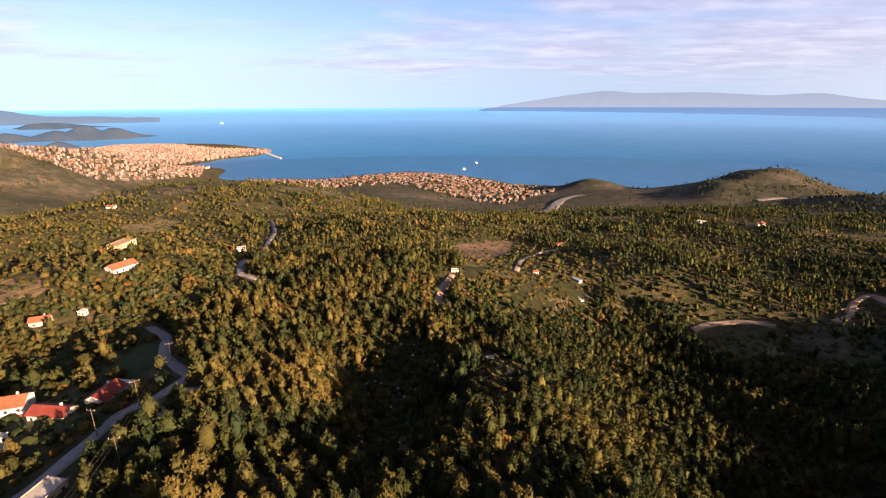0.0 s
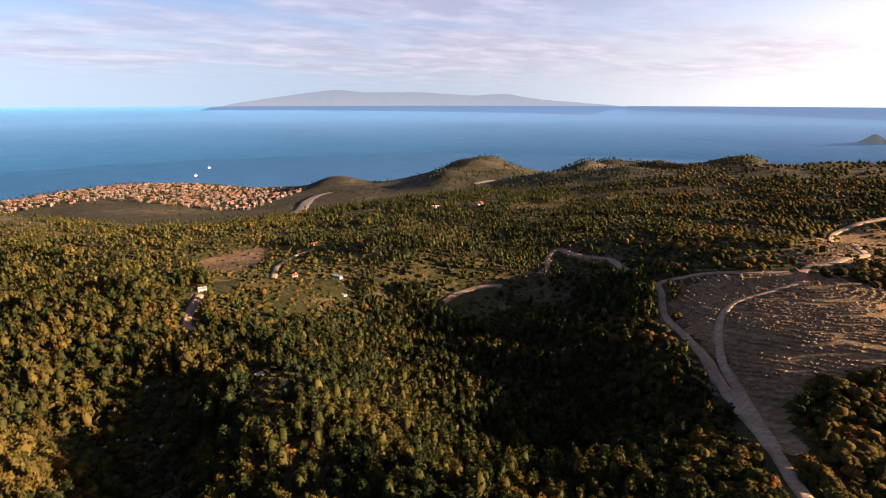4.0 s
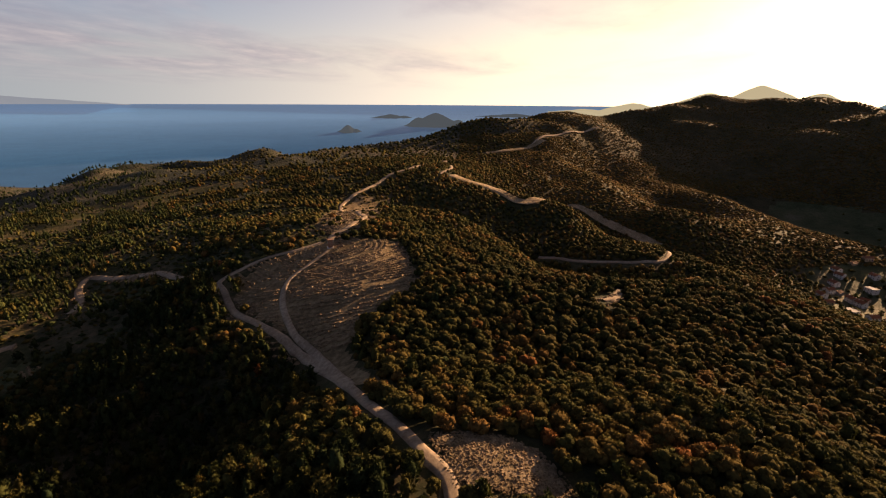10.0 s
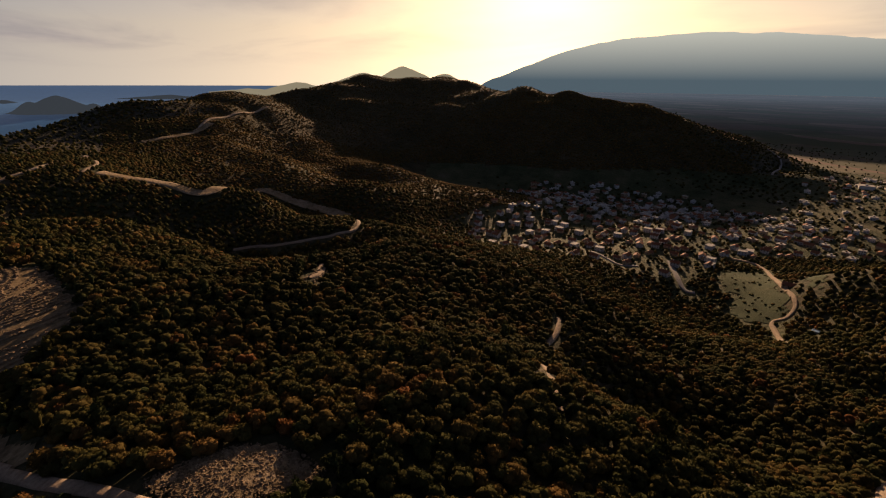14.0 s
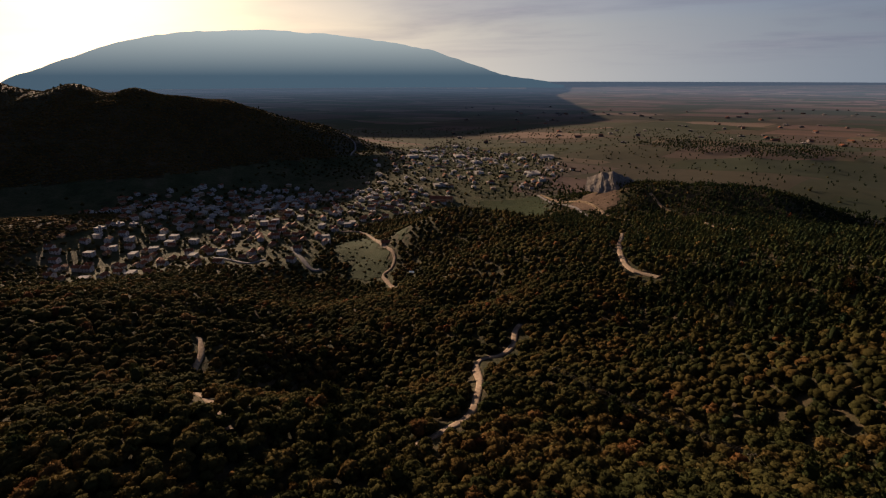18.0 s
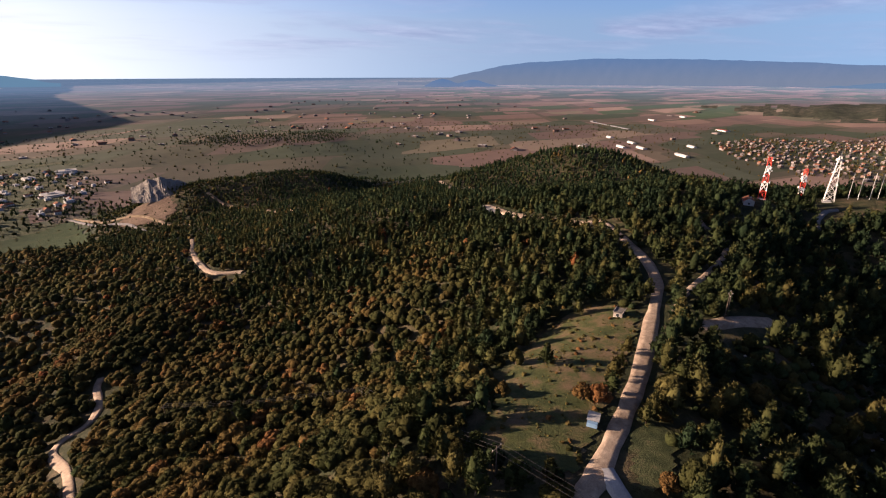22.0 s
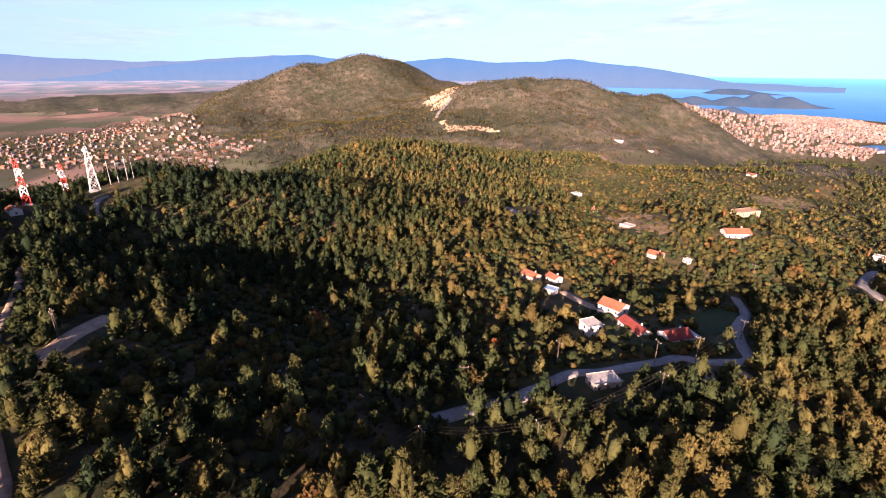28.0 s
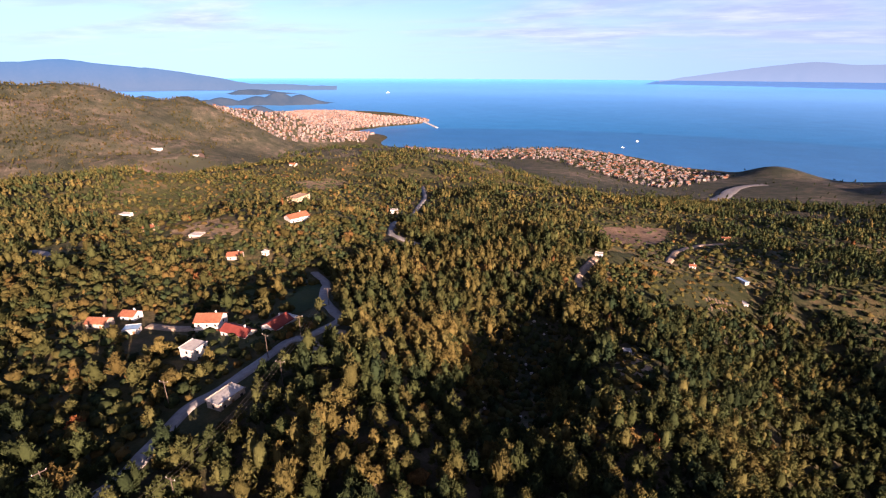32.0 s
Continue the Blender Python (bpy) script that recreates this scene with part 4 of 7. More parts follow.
def curve_through(points, step):
    """Evenly spaced places on a smooth line through the points."""
    p = [Vector((*q, 0)) for q in points]
    p = [p[0] * 2 - p[1]] + p + [p[-1] * 2 - p[-2]]
    fine = []
    for a, b, c, d in zip(p, p[1:], p[2:], p[3:]):
        n = max(2, int((c - b).length / step))
        for i in range(n):
            t = i / n
            fine.append(0.5 * (2 * b + (c - a) * t + (2 * a - 5 * b + 4 * c - d) * t * t + (3 * b - a - 3 * c + d) * t ** 3))
    fine.append(p[-2])
    return np.array([(v.x, v.y) for v in fine])


def road(name, width, material, label, points):
    c = curve_through(points, max(2.0, width * 0.5))
    way = np.gradient(c, axis=0)
    way /= np.maximum(np.linalg.norm(way, axis=1), 1e-6)[:, None]
    side = np.stack([way[:, 1], -way[:, 0]], -1)
    edge = width * 0.5 * (1 + 0.16 * np.interp(np.arange(len(c)), np.arange(0, len(c) + 3, 3), np.random.uniform(-1, 1, len(np.arange(0, len(c) + 3, 3)))))
    far = np.hypot(c[:, 0], c[:, 1])
    lift = 0.22 + 0.0012 * far
    rows = []
    for s, up in ((-1.25, -0.9), (-1, 0.0), (-0.35, 0.06), (0.35, 0.06), (1, 0.0), (1.25, -0.9)):
        q = c + side * (edge * s)[:, None]
        z = np.maximum(ground_z(q[:, 0], q[:, 1]), ground_z(c[:, 0], c[:, 1]) - 0.6) + lift + up
        rows.append(np.stack([q[:, 0], q[:, 1], z], -1))
    v = np.array(rows)
    m = len(c)
    i = np.arange(m - 1)
    k = np.arange(5)[:, None] * m
    faces = np.stack([k + i, k + i + 1, k + m + i + 1, k + m + i], -1).reshape(-1, 4)[:, ::-1]
    for (x, y), w, d in zip(c, edge, far):
        for back in ((0.0, 4.0, 8.0) if 150 < d < 700 or "bare bend" in label else (0.0,)):
            clear_at(x * (1 - back / d), y * (1 - back / d), w + 1.0)
    TRACK.extend(zip(c[:, 0], c[:, 1], edge))
    return stuff(name, label, "road", v.reshape(-1, 3), faces, material, True, "structure")


road("dirt_road", 3.36, M_DIRT, "pale graded dirt road along the ridge", [(-188.0, -135.6), (-180.4, -124.5), (-164.9, -103.6), (-147.5, -84.9), (-133.9, -73.4), (-110.0, -60.3), (-88.3, -48.9), (-73.5, -42.3), (-62.4, -37.7), (-53.1, -34.1), (-48.4, -32.4), (-34.0, -21.0), (-8.0, -6.0), (28.0, 2.0), (58.0, 5.0), (80.8, 9.0), (90.3, 16.3), (102.7, 25.4), (115.0, 36.0), (132.2, 48.5), (155.2, 68.1), (173.7, 88.0), (184.4, 99.3), (196.5, 116.2), (210.7, 135.9), (227.2, 151.5), (243.0, 164.4), (253.4, 174.0), (265.2, 166.3), (279.9, 153.6), (288.9, 137.7), (299.8, 125.3)])
road("dirt_road", 2.88, M_DIRT, "narrow pale dirt track over the bare hill", [(134.1, 49.2), (155.0, 65.1), (171.4, 79.8), (189.6, 96.9), (218.6, 115.3), (245.1, 123.7), (266.2, 119.9), (284.5, 114.7)])
road("dirt_road", 4.4, M_DIRT, "winding pale dirt road down the far side of the bare hill", [(297.4, 118.1), (314.6, 122.2), (335.8, 117.3), (379.4, 119.2), (417.5, 135.6), (526.5, 193.1), (577.5, 196.1), (632.4, 179.2), (668.9, 172.7), (709.4, 148.3), (769.6, 133.3), (896.2, 118.6)])
road("dirt_road", 5.6, M_DIRT, "dirt road climbing the far ridge", [(1105.0, -40.0), (1173.6, -75.8), (1243.7, -141.2), (1323.6, -225.1)])
road("dirt_road", 4.0, M_DIRT, "dirt road curving at the head of the valley", [(896.2, 118.6), (767.4, 92.0), (692.1, 98.7)])
road("firebreak", 15.3, M_BARE, "wide bare firebreak down the slope", [(699.2, 83.2), (671.5, 28.8), (635.3, -30.4), (773.7, -95.2), (744.4, -139.2), (693.4, -173.9), (647.7, -203.0)])
road("firebreak", 12.6, M_BARE, "bare strip along the ridge road", [(1058.3, 51.4), (1089.0, -16.9), (1147.6, -75.1)])
road("dirt_road", 3.2, M_DIRT, "dirt track at the foot of the firebreak", [(647.7, -203.0), (459.8, -155.0), (439.5, -123.4), (458.8, -87.4), (495.2, -57.3), (505.6, -36.4)])
road("dirt_road", 4.0, M_DIRT, "short bend of dirt track among scrub", [(222.5, -47.9), (228.2, -54.4), (243.8, -61.2)])
road("dirt_road", 2.08, M_DIRT, "dirt track over the wooded spur", [(161.4, -157.4), (150.5, -146.6), (141.1, -132.2)])
road("dirt_road", 1.92, M_DIRT, "dirt track dropping through the scrub", [(114.3, -105.4), (94.7, -92.5), (80.8, -82.7)])
road("dirt_road", 2.8, M_DIRT, "winding dirt track on the valley slope", [(36.4, -99.3), (31.4, -110.5), (26.1, -123.4), (26.7, -141.1), (30.1, -164.0), (36.3, -187.7), (33.1, -196.1), (26.7, -197.8), (22.1, -208.2), (22.9, -224.3), (21.1, -231.5)])
road("dirt_road", 3.6, M_DIRT, "dirt track on the wooded hill", [(-56.8, -541.7), (-42.5, -415.8), (-39.8, -354.2), (-44.2, -325.4), (-58.3, -312.5)])
road("asphalt_road", 3.6, M_ASPHALT, "village road at the edge of the woods", [(410.9, -445.3), (364.3, -444.6), (351.0, -461.4)])
road("asphalt_road", 4.8, M_ASPHALT, "pale village street", [(349.8, -516.9), (315.6, -484.6), (291.4, -465.2), (281.6, -470.3)])
road("dirt_road", 3.2, M_DIRT, "field track beside green meadows", [(323.5, -605.8), (290.5, -611.5), (228.2, -527.6), (194.8, -486.9), (189.2, -465.0), (195.9, -456.1), (183.2, -437.9), (158.0, -402.1)])
road("asphalt_road", 4.0, M_ASPHALT, "road into the valley", [(586.2, -1185.5), (663.6, -1372.9), (725.0, -1413.0)])
road("asphalt_road", 4.0, M_ASPHALT, "road along the meadows to the village", [(70.1, -982.0), (33.6, -888.1), (-9.4, -806.0), (-38.5, -674.5)])
road("asphalt_road", 3.36, M_ASPHALT, "narrow grey asphalt lane past the houses", [(-79.5, 29.6), (-81.5, 42.3), (-81.1, 48.8), (-83.5, 59.1), (-85.8, 70.0), (-83.3, 78.1), (-82.7, 91.5), (-81.6, 103.3), (-76.4, 106.4), (-73.9, 119.9), (-81.3, 128.4), (-95.4, 144.3), (-110.3, 169.7), (-122.7, 180.0)])
road("asphalt_road", 4.0, M_ASPHALT, "grey asphalt lane winding through pines", [(-94.5, 245.0), (-110.5, 252.0), (-123.8, 272.2), (-159.4, 387.9), (-176.2, 452.1), (-192.1, 518.7), (-243.4, 651.9)])
road("asphalt_road", 3.6, M_ASPHALT, "lane end at the pine wood", [(-323.3, 143.2), (-310.3, 151.3), (-295.9, 165.2), (-270.3, 160.6)])
road("dirt_road", 3.2, M_DIRT, "pale drive to the white house", [(-138.1, 104.2), (-129.1, 106.6), (-119.8, 109.8), (-110.6, 111.3)])
road("dirt_road", 3.6, M_DIRT, "pale track through the pine wood", [(-1.8, 235.3), (-3.6, 242.3), (-1.9, 257.0), (4.2, 278.7)])
road("dirt_road", 4.0, M_DIRT, "pale road by the farm plots", [(50.5, 323.1), (62.2, 371.5), (83.4, 426.7), (109.7, 448.9)])
road("dirt_road", 4.0, M_DIRT, "curving pale forest road", [(156.4, 274.3), (169.3, 279.0), (184.4, 277.7), (195.7, 273.2), (203.3, 267.7)])
road("dirt_road", 4.4, M_DIRT, "winding pale forest road", [(243.9, 274.1), (262.8, 285.3), (283.0, 305.7), (301.4, 314.4), (298.9, 291.2), (299.0, 266.5), (299.6, 249.7), (275.8, 214.4)])
road("asphalt_road", 23.4, M_ASPHALT, "wide pale highway dropping to the coast", [(186.2, 882.8), (315.2, 1327.0), (379.0, 1454.4), (433.3, 1481.9)])
road("asphalt_road", 12.6, M_ASPHALT, "highway over the saddle", [(753.7, 1137.9), (825.6, 1143.5), (934.3, 1188.7)])
road("dirt_road", 1.9, M_DIRT, "dirt track past the mast hill", [(-120.5, -59.8), (-131.7, -64.0), (-147.0, -67.6), (-163.7, -71.3), (-194.0, -80.7), (-203.8, -88.1), (-207.4, -97.0), (-215.9, -105.4)])
road("dirt_road", 4.4, M_DIRT, "bare bend of dirt track at the wood edge", [(-118.0, -53.7), (-123.1, -50.6), (-131.6, -48.1), (-144.2, -43.4)])
road("dirt_road", 4.8, M_DIRT, "dirt road along the crest", [(-188.0, -135.6), (-185.8, -145.5), (-189.4, -165.3), (-194.0, -195.1), (-216.4, -255.3)])
road("asphalt_road", 2.72, M_CONCRETE, "pale concrete lane turning off the ridge road", [(-56.8, -34.8), (-55.0, -31.0), (-53.8, -27.2), (-53.7, -22.5), (-54.4, -18.5)])
road("dirt_road", 4.0, M_DIRT, "track behind the crest", [(-250.2, -246.9), (-381.7, -364.6)])
road("asphalt_road", 10.8, M_ASPHALT, "new highway climbing through a cutting", [(-1605.2, 593.7), (-1675.6, 635.0), (-1784.8, 706.7), (-1830.8, 746.5)])
road("dirt_road", 1.92, M_ASPHALT, "narrow lane on the pine hill", [(-249.8, -68.7), (-259.0, -72.3), (-269.0, -72.9), (-273.3, -70.1)])
road("dirt_road", 4.0, M_BARE, "earth road on the quarry hill", [(-120.4, -817.5), (-152.0, -711.1), (-161.9, -590.5), (-168.2, -512.2)])
road("dirt_road", 4.8, M_BARE, "pale tracks round the quarry", [(63.2, -984.4), (25.0, -894.8), (-27.1, -820.5), (-66.0, -703.4), (-92.7, -651.1)])
road("dirt_road", 4.0, M_DIRT, "track on the grassy hill", [(-459.8, -704.3), (-333.7, -463.7), (-339.1, -421.8)])
road("asphalt_road", 4.8, M_ASPHALT, "paved road behind the crest", [(-216.0, -255.7), (-206.3, -235.4), (-202.7, -224.5)])
road("airstrip", 14.4, M_CONCRETE, "long pale airstrip across the fields of the plain", [(-2252.8, -1768.6), (-2057.6, -1391.8)])

# ---- plots and clearings ----


BUSHY = []   # plots on which bushes are scattered later, with their number


def plot(name, material, label, category, points, cell, bushes=0):
    """A patch of other ground laid over the land, with an uneven edge."""
    BUSHY.extend([(points, bushes)] if bushes else [])
    p = np.array(points)
    n = int(max(np.ptp(p[:, 0]), np.ptp(p[:, 1])) / 160)
    cell = max(cell, n * 0.9)
    xs, ys = np.arange(p[:, 0].min() - cell, p[:, 0].max() + cell, cell), np.arange(p[:, 1].min() - cell, p[:, 1].max() + cell, cell)
    gx, gy = np.meshgrid(xs, ys, indexing="ij")
    jx, jy = gx + 1.2 * cell * ripple(gx, gy, cell * 6, 31), gy + 1.2 * cell * ripple(gx, gy, cell * 6, 32)
    keep = inside(jx, jy, [tuple(q) for q in points])
    i, j = np.nonzero(keep[:-1, :-1] & keep[1:, :-1] & keep[:-1, 1:] & keep[1:, 1:])
    m = len(ys)
    faces = np.stack([i * m + j, (i + 1) * m + j, (i + 1) * m + j + 1, i * m + j + 1], -1)
    lift = 0.12 + 0.0008 * np.hypot(gx, gy)
    verts = np.stack([gx, gy, ground_z(gx, gy) + lift], -1).reshape(-1, 3)
    used, back = np.unique(faces, return_inverse=True)
    for a, b in zip(gx.ravel()[used], gy.ravel()[used]):
        clear_at(a, b, cell * 0.9)
    return stuff(name, label, category, verts[used], back.reshape(-1, 4), material, True, "structure")


plot("clearing", M_TERRACE, "bare round hilltop terraced with rows of cut brush", "ground", [(237.3, 155.2), (257.6, 161.3), (274.5, 150.4), (287.6, 137.1), (306.3, 122.4), (304.5, 96.1), (303.0, 72.6), (268.6, 56.7), (236.7, 44.6), (211.1, 44.3), (200.2, 56.3), (187.5, 62.0), (167.0, 59.2), (140.2, 46.8), (136.7, 52.3), (163.4, 72.0), (181.8, 90.6), (189.2, 102.1), (200.1, 118.4), (220.0, 142.2)], 2.2)
plot("clearing", M_BARE, "bare earth slope with cut brush beside the road", "ground", [(98.7, 17.5), (99.8, 9.3), (99.4, -3.4), (93.9, -11.3), (86.9, -15.7), (80.6, -18.4), (80.2, 7.8), (86.8, 12.0)], 1.2)
plot("clearing", M_TERRACE, "dry grass verge beside the road fork", "ground", [(179.1, 86.5), (164.2, 64.6), (142.5, 44.4), (126.1, 38.1), (128.9, 45.2), (145.6, 58.3), (165.3, 76.4)], 1.5)
plot("meadow", M_MEADOW, "sloping grass meadow with young shrubs beside the road", "meadow", [(-83.5, -77.9), (-108.4, -83.1), (-113.7, -74.5), (-113.6, -65.2), (-100.6, -58.4), (-82.9, -49.8), (-64.8, -41.8), (-52.9, -37.0), (-47.4, -34.9), (-43.3, -52.4), (-51.8, -59.0), (-65.6, -68.2)], 1.0)
plot("clearing", M_PLOT, "fenced plot of dark grass at the lane", "meadow", [(-73.6, -40.7), (-76.3, -33.6), (-65.6, -26.8), (-58.8, -24.8), (-58.6, -30.1), (-62.4, -34.8)], 1.0)
plot("field", M_GRASS, "farm plot of rough grass", "field", [(58.9, 317.4), (88.7, 332.1), (98.8, 310.3), (92.3, 286.6), (53.4, 255.0), (25.6, 241.6), (33.3, 268.9)], 2.0, 170)
plot("field", M_TILLED, "tilled vegetable beds", "field", [(67.4, 286.3), (83.6, 297.3), (81.0, 280.6), (64.4, 266.9)], 2.0)
plot("field", M_TILLED, "brown tilled hillside field", "field", [(5.8, 452.3), (36.9, 480.3), (73.5, 495.9), (63.1, 433.0), (26.9, 346.3), (5.1, 330.5)], 2.0, 60)
plot("field", M_GRASS, "small bright green field", "field", [(11.8, 309.3), (29.8, 319.3), (22.3, 282.7), (8.4, 272.3)], 2.0)
plot("meadow", M_GREEN, "green meadow below the village", "meadow", [(305.9, -553.4), (270.1, -577.2), (197.6, -491.8), (190.2, -469.9), (190.3, -450.9), (234.6, -449.3), (254.7, -492.5), (285.9, -514.8)], 4, 120)
plot("meadow", M_GREEN, "small green meadow by the field track", "meadow", [(247.0, -620.8), (190.8, -525.8), (180.0, -504.5), (202.4, -516.2)], 4, 50)
plot("meadow", M_GREEN, "wide pale green meadow below the wooded hill", "meadow", [(195.1, -910.5), (110.2, -947.6), (66.8, -974.5), (39.9, -841.8), (45.1, -501.4), (148.9, -854.6)], 6, 160)
plot("field", M_GREEN, "green garden field with vine rows", "field", [(-107.5, 130.2), (-113.4, 148.7), (-115.9, 173.6), (-98.0, 152.7), (-88.1, 132.4), (-95.3, 120.2)], 2.0)
plot("field", M_GREEN, "vine plot behind the white house", "field", [(-141.4, 148.7), (-140.0, 159.5), (-125.3, 150.9), (-120.6, 133.6)], 2.0, 20)
plot("field", M_TERRACE, "dry bare field among pines", "field", [(-256.6, 214.9), (-246.6, 234.5), (-186.3, 215.7), (-179.8, 193.3), (-206.2, 186.5)], 3, 60)
plot("field", M_TERRACE, "dry terrace with scattered sheds", "field", [(-383.5, 541.8), (-401.4, 651.0), (-352.5, 636.5), (-308.3, 502.5), (-321.7, 463.6)], 4, 200)
plot("clearing", M_BARE, "small dry clearing on the pine spur", "ground", [(12.8, 154.3), (22.9, 168.7), (24.4, 145.8), (19.1, 118.3), (11.3, 122.8)], 2.0, 30)
plot("quarry_floor", M_TILLED, "dull earth quarry floor below the cut face", "quarry", [(10, -840), (-20, -880), (-70, -858), (-78, -800), (-50, -770), (-8, -790)], 4, 40)
plot("clearing", M_CUT, "raw orange earth cutting beside the highway", "ground", [(-1569.5, 609.3), (-1510.2, 622.8), (-1411.8, 740.9), (-1391.7, 743.3), (-1424.4, 587.8), (-1544.6, 585.5)], 8)
plot("clearing", M_CUT, "raw earth scar above the highway", "ground", [(-1992.2, 686.0), (-2047.4, 836.8), (-2013.4, 908.6), (-1819.3, 737.0), (-1704.4, 639.3)], 8)
plot("clearing", M_TERRACE, "dry grass round the road bends", "ground", [(351.3, 147.1), (309.7, 121.2), (329.2, 108.3), (399.3, 108.6), (564.6, 159.7), (585.2, 171.7), (578.3, 190.2), (531.3, 196.3), (496.4, 199.2)], 3, 240)
plot("yard", M_PLOT, "grass yard round the houses", "ground", [(-118.4, 100.8), (-131.2, 120.1), (-112.3, 117.5), (-95.9, 118.0), (-87.1, 115.1), (-86.2, 103.2), (-94.1, 96.1), (-98.6, 87.3)], 1.5, 60)
plot("clearing", M_BARE, "dry open slope by the village houses", "ground", [(-74.2, 100.2), (-71.7, 111.3), (-67.3, 114.0), (-64.2, 103.6), (-66.7, 95.3)], 2)
plot("clearing", M_PLOT, "small dark meadow by the forest road", "ground", [(154.8, 266.4), (180.3, 263.5), (190.2, 246.8), (184.8, 233.3), (158.3, 240.4), (150.1, 255.3)], 2, 60)
VILLAGE = [(612, -379), (873, -725), (776, -856), (663, -982), (421, -946), (254, -998), (227, -873), (286, -718), (325, -590), (295, -470), (338, -446), (379, -417), (502, -336)]
OUTSKIRTS = [(494, -1011), (581, -1395), (535, -2051), (273, -1693), (98, -1625), (-7, -1359), (82, -1042), (240, -984)]
CITY = [(-1696, 1788), (-2319, 3044), (-2781, 4098), (-2257, 4049), (-1676, 3619), (-1295, 3710), (-1140, 3323), (-1401, 3040), (-1264, 2512), (-1154, 2240), (-1360, 1754), (-1509, 1648)]
COAST_TOWN = [(-998, 2358), (-772, 2264), (-537, 2425), (-144, 2588), (113, 2230), (407, 1982), (415, 1735), (173, 1400), (24, 1564), (-197, 1902), (-411, 1841), (-304, 956)]
PLAIN_TOWN = [(-1868, -919), (-2166, -885), (-2325, -652), (-2664, -490), (-2593, -240), (-1909, -162), (-1481, 34), (-1332, -115), (-1529, -278), (-1484, -454), (-1589, -696)]
TOWER = (289.6, 115.0)
MAST_A = (-269.5, -101.1)
MAST_B = (-285.8, -90.1)
MAST_C = (-286.5, -78.1)
MEADOW_HUT = (-64.6, -43.3)
QUARRY = (-62.0, -872.0)
JETTY_A = (-1379, 3638)
JETTY_B = (-1069, 3145)
SINGLES = [(-74.2, -64.2, 1), (-103.1, -78.5, 2), (-80.2, -50.2, 3), (-86.1, -52.6, 2), (-75.4, -47.2, 1), (-47.8, -36.7, 0), (-47.6, -38.1, 2), (-92.6, -55.5, 3), (-70.1, -46.5, 9), (-68.4, -49.0, 8), (-61.2, -26.4, 8), (-75.3, -30.7, 1), (-77.9, -29.8, 3), (-72.8, -37.7, 2), (-70.5, -70.2, 6), (-57.5, -60.4, 7)]
STAYS = [(-293.0, -72.5), (-294.5, -69.1), (-298.2, -65.6), (-302.2, -63.5)]
POLES = [(0.9, -162.5), (-48.7, -111.8), (-40.7, -43.5), (-69.8, 23.3), (-66.1, 47.3), (-68.0, 82.0), (-86.7, 134.1)]
LONE_POLES = [(-130.6, -50.7), (-90.4, 68.7), (-81.4, 93.6), (-77.9, 104.4), (-132.5, 202.0), (-128.5, -50.3), (-87.3, 39.9)]
BOAT_A = (188, 2878, 1.6)
BOAT_B = (-3889, 8604, 2.0)
BOAT_C = (106, 2604, 1.4)
BARE_SLOPE = [(99, 18), (100, 9), (99, -3), (94, -11), (87, -16), (81, -18), (80, 8), (87, 12)]
MEADOW = [(-84, -78), (-108, -83), (-114, -74), (-114, -65), (-101, -58), (-83, -50), (-65, -42), (-53, -37), (-47, -35), (-43, -52), (-52, -59), (-66, -68)]
SPUR = [(11, 157), (26, 177), (29, 149), (20, 113), (10, 122)]
LONG_SHEDS = [(-2328.5, -1092.2, 70, 1), (-1646.7, -1096.6, 46, 0), (-1514.8, -1047.8, 52, 0), (-1542.4, -986.9, 50, 0), (-1497.5, -812.3, 60, 0), (-1708.9, -896.4, 40, 0), (-1730.2, -1257.7, 36, 0), (-1398.0, -1130.2, 30, 0), (-2556.1, -1594.2, 60, 0), (-2820.7, -1563.7, 50, 0)]

# ---- houses ----


def gable(w, d, z, rise, over=0.45, thick=0.18, bm=None):
    """Two roof slopes with thickness and overhang; the ridge runs along x."""
    bm = bm or bmesh.new()
    x, y = w / 2 + over, d / 2 + over
    low = z - over * rise / (d / 2)
    for s in (-1, 1):
        v = [bm.verts.new(c) for c in ((-x, s * y, low), (x, s * y, low), (x, 0, z + rise), (-x, 0, z + rise),
                                       (-x, s * y, low + thick), (x, s * y, low + thick), (x, 0, z + rise + thick), (-x, 0, z + rise + thick))]
        for f in ((0, 1, 2, 3), (7, 6, 5, 4), (0, 4, 5, 1), (1, 5, 6, 2), (2, 6, 7, 3), (3, 7, 4, 0)):
            bm.faces.new([v[i] for i in f])
    bmesh.ops.recalc_face_normals(bm, faces=bm.faces[:])
    return bm


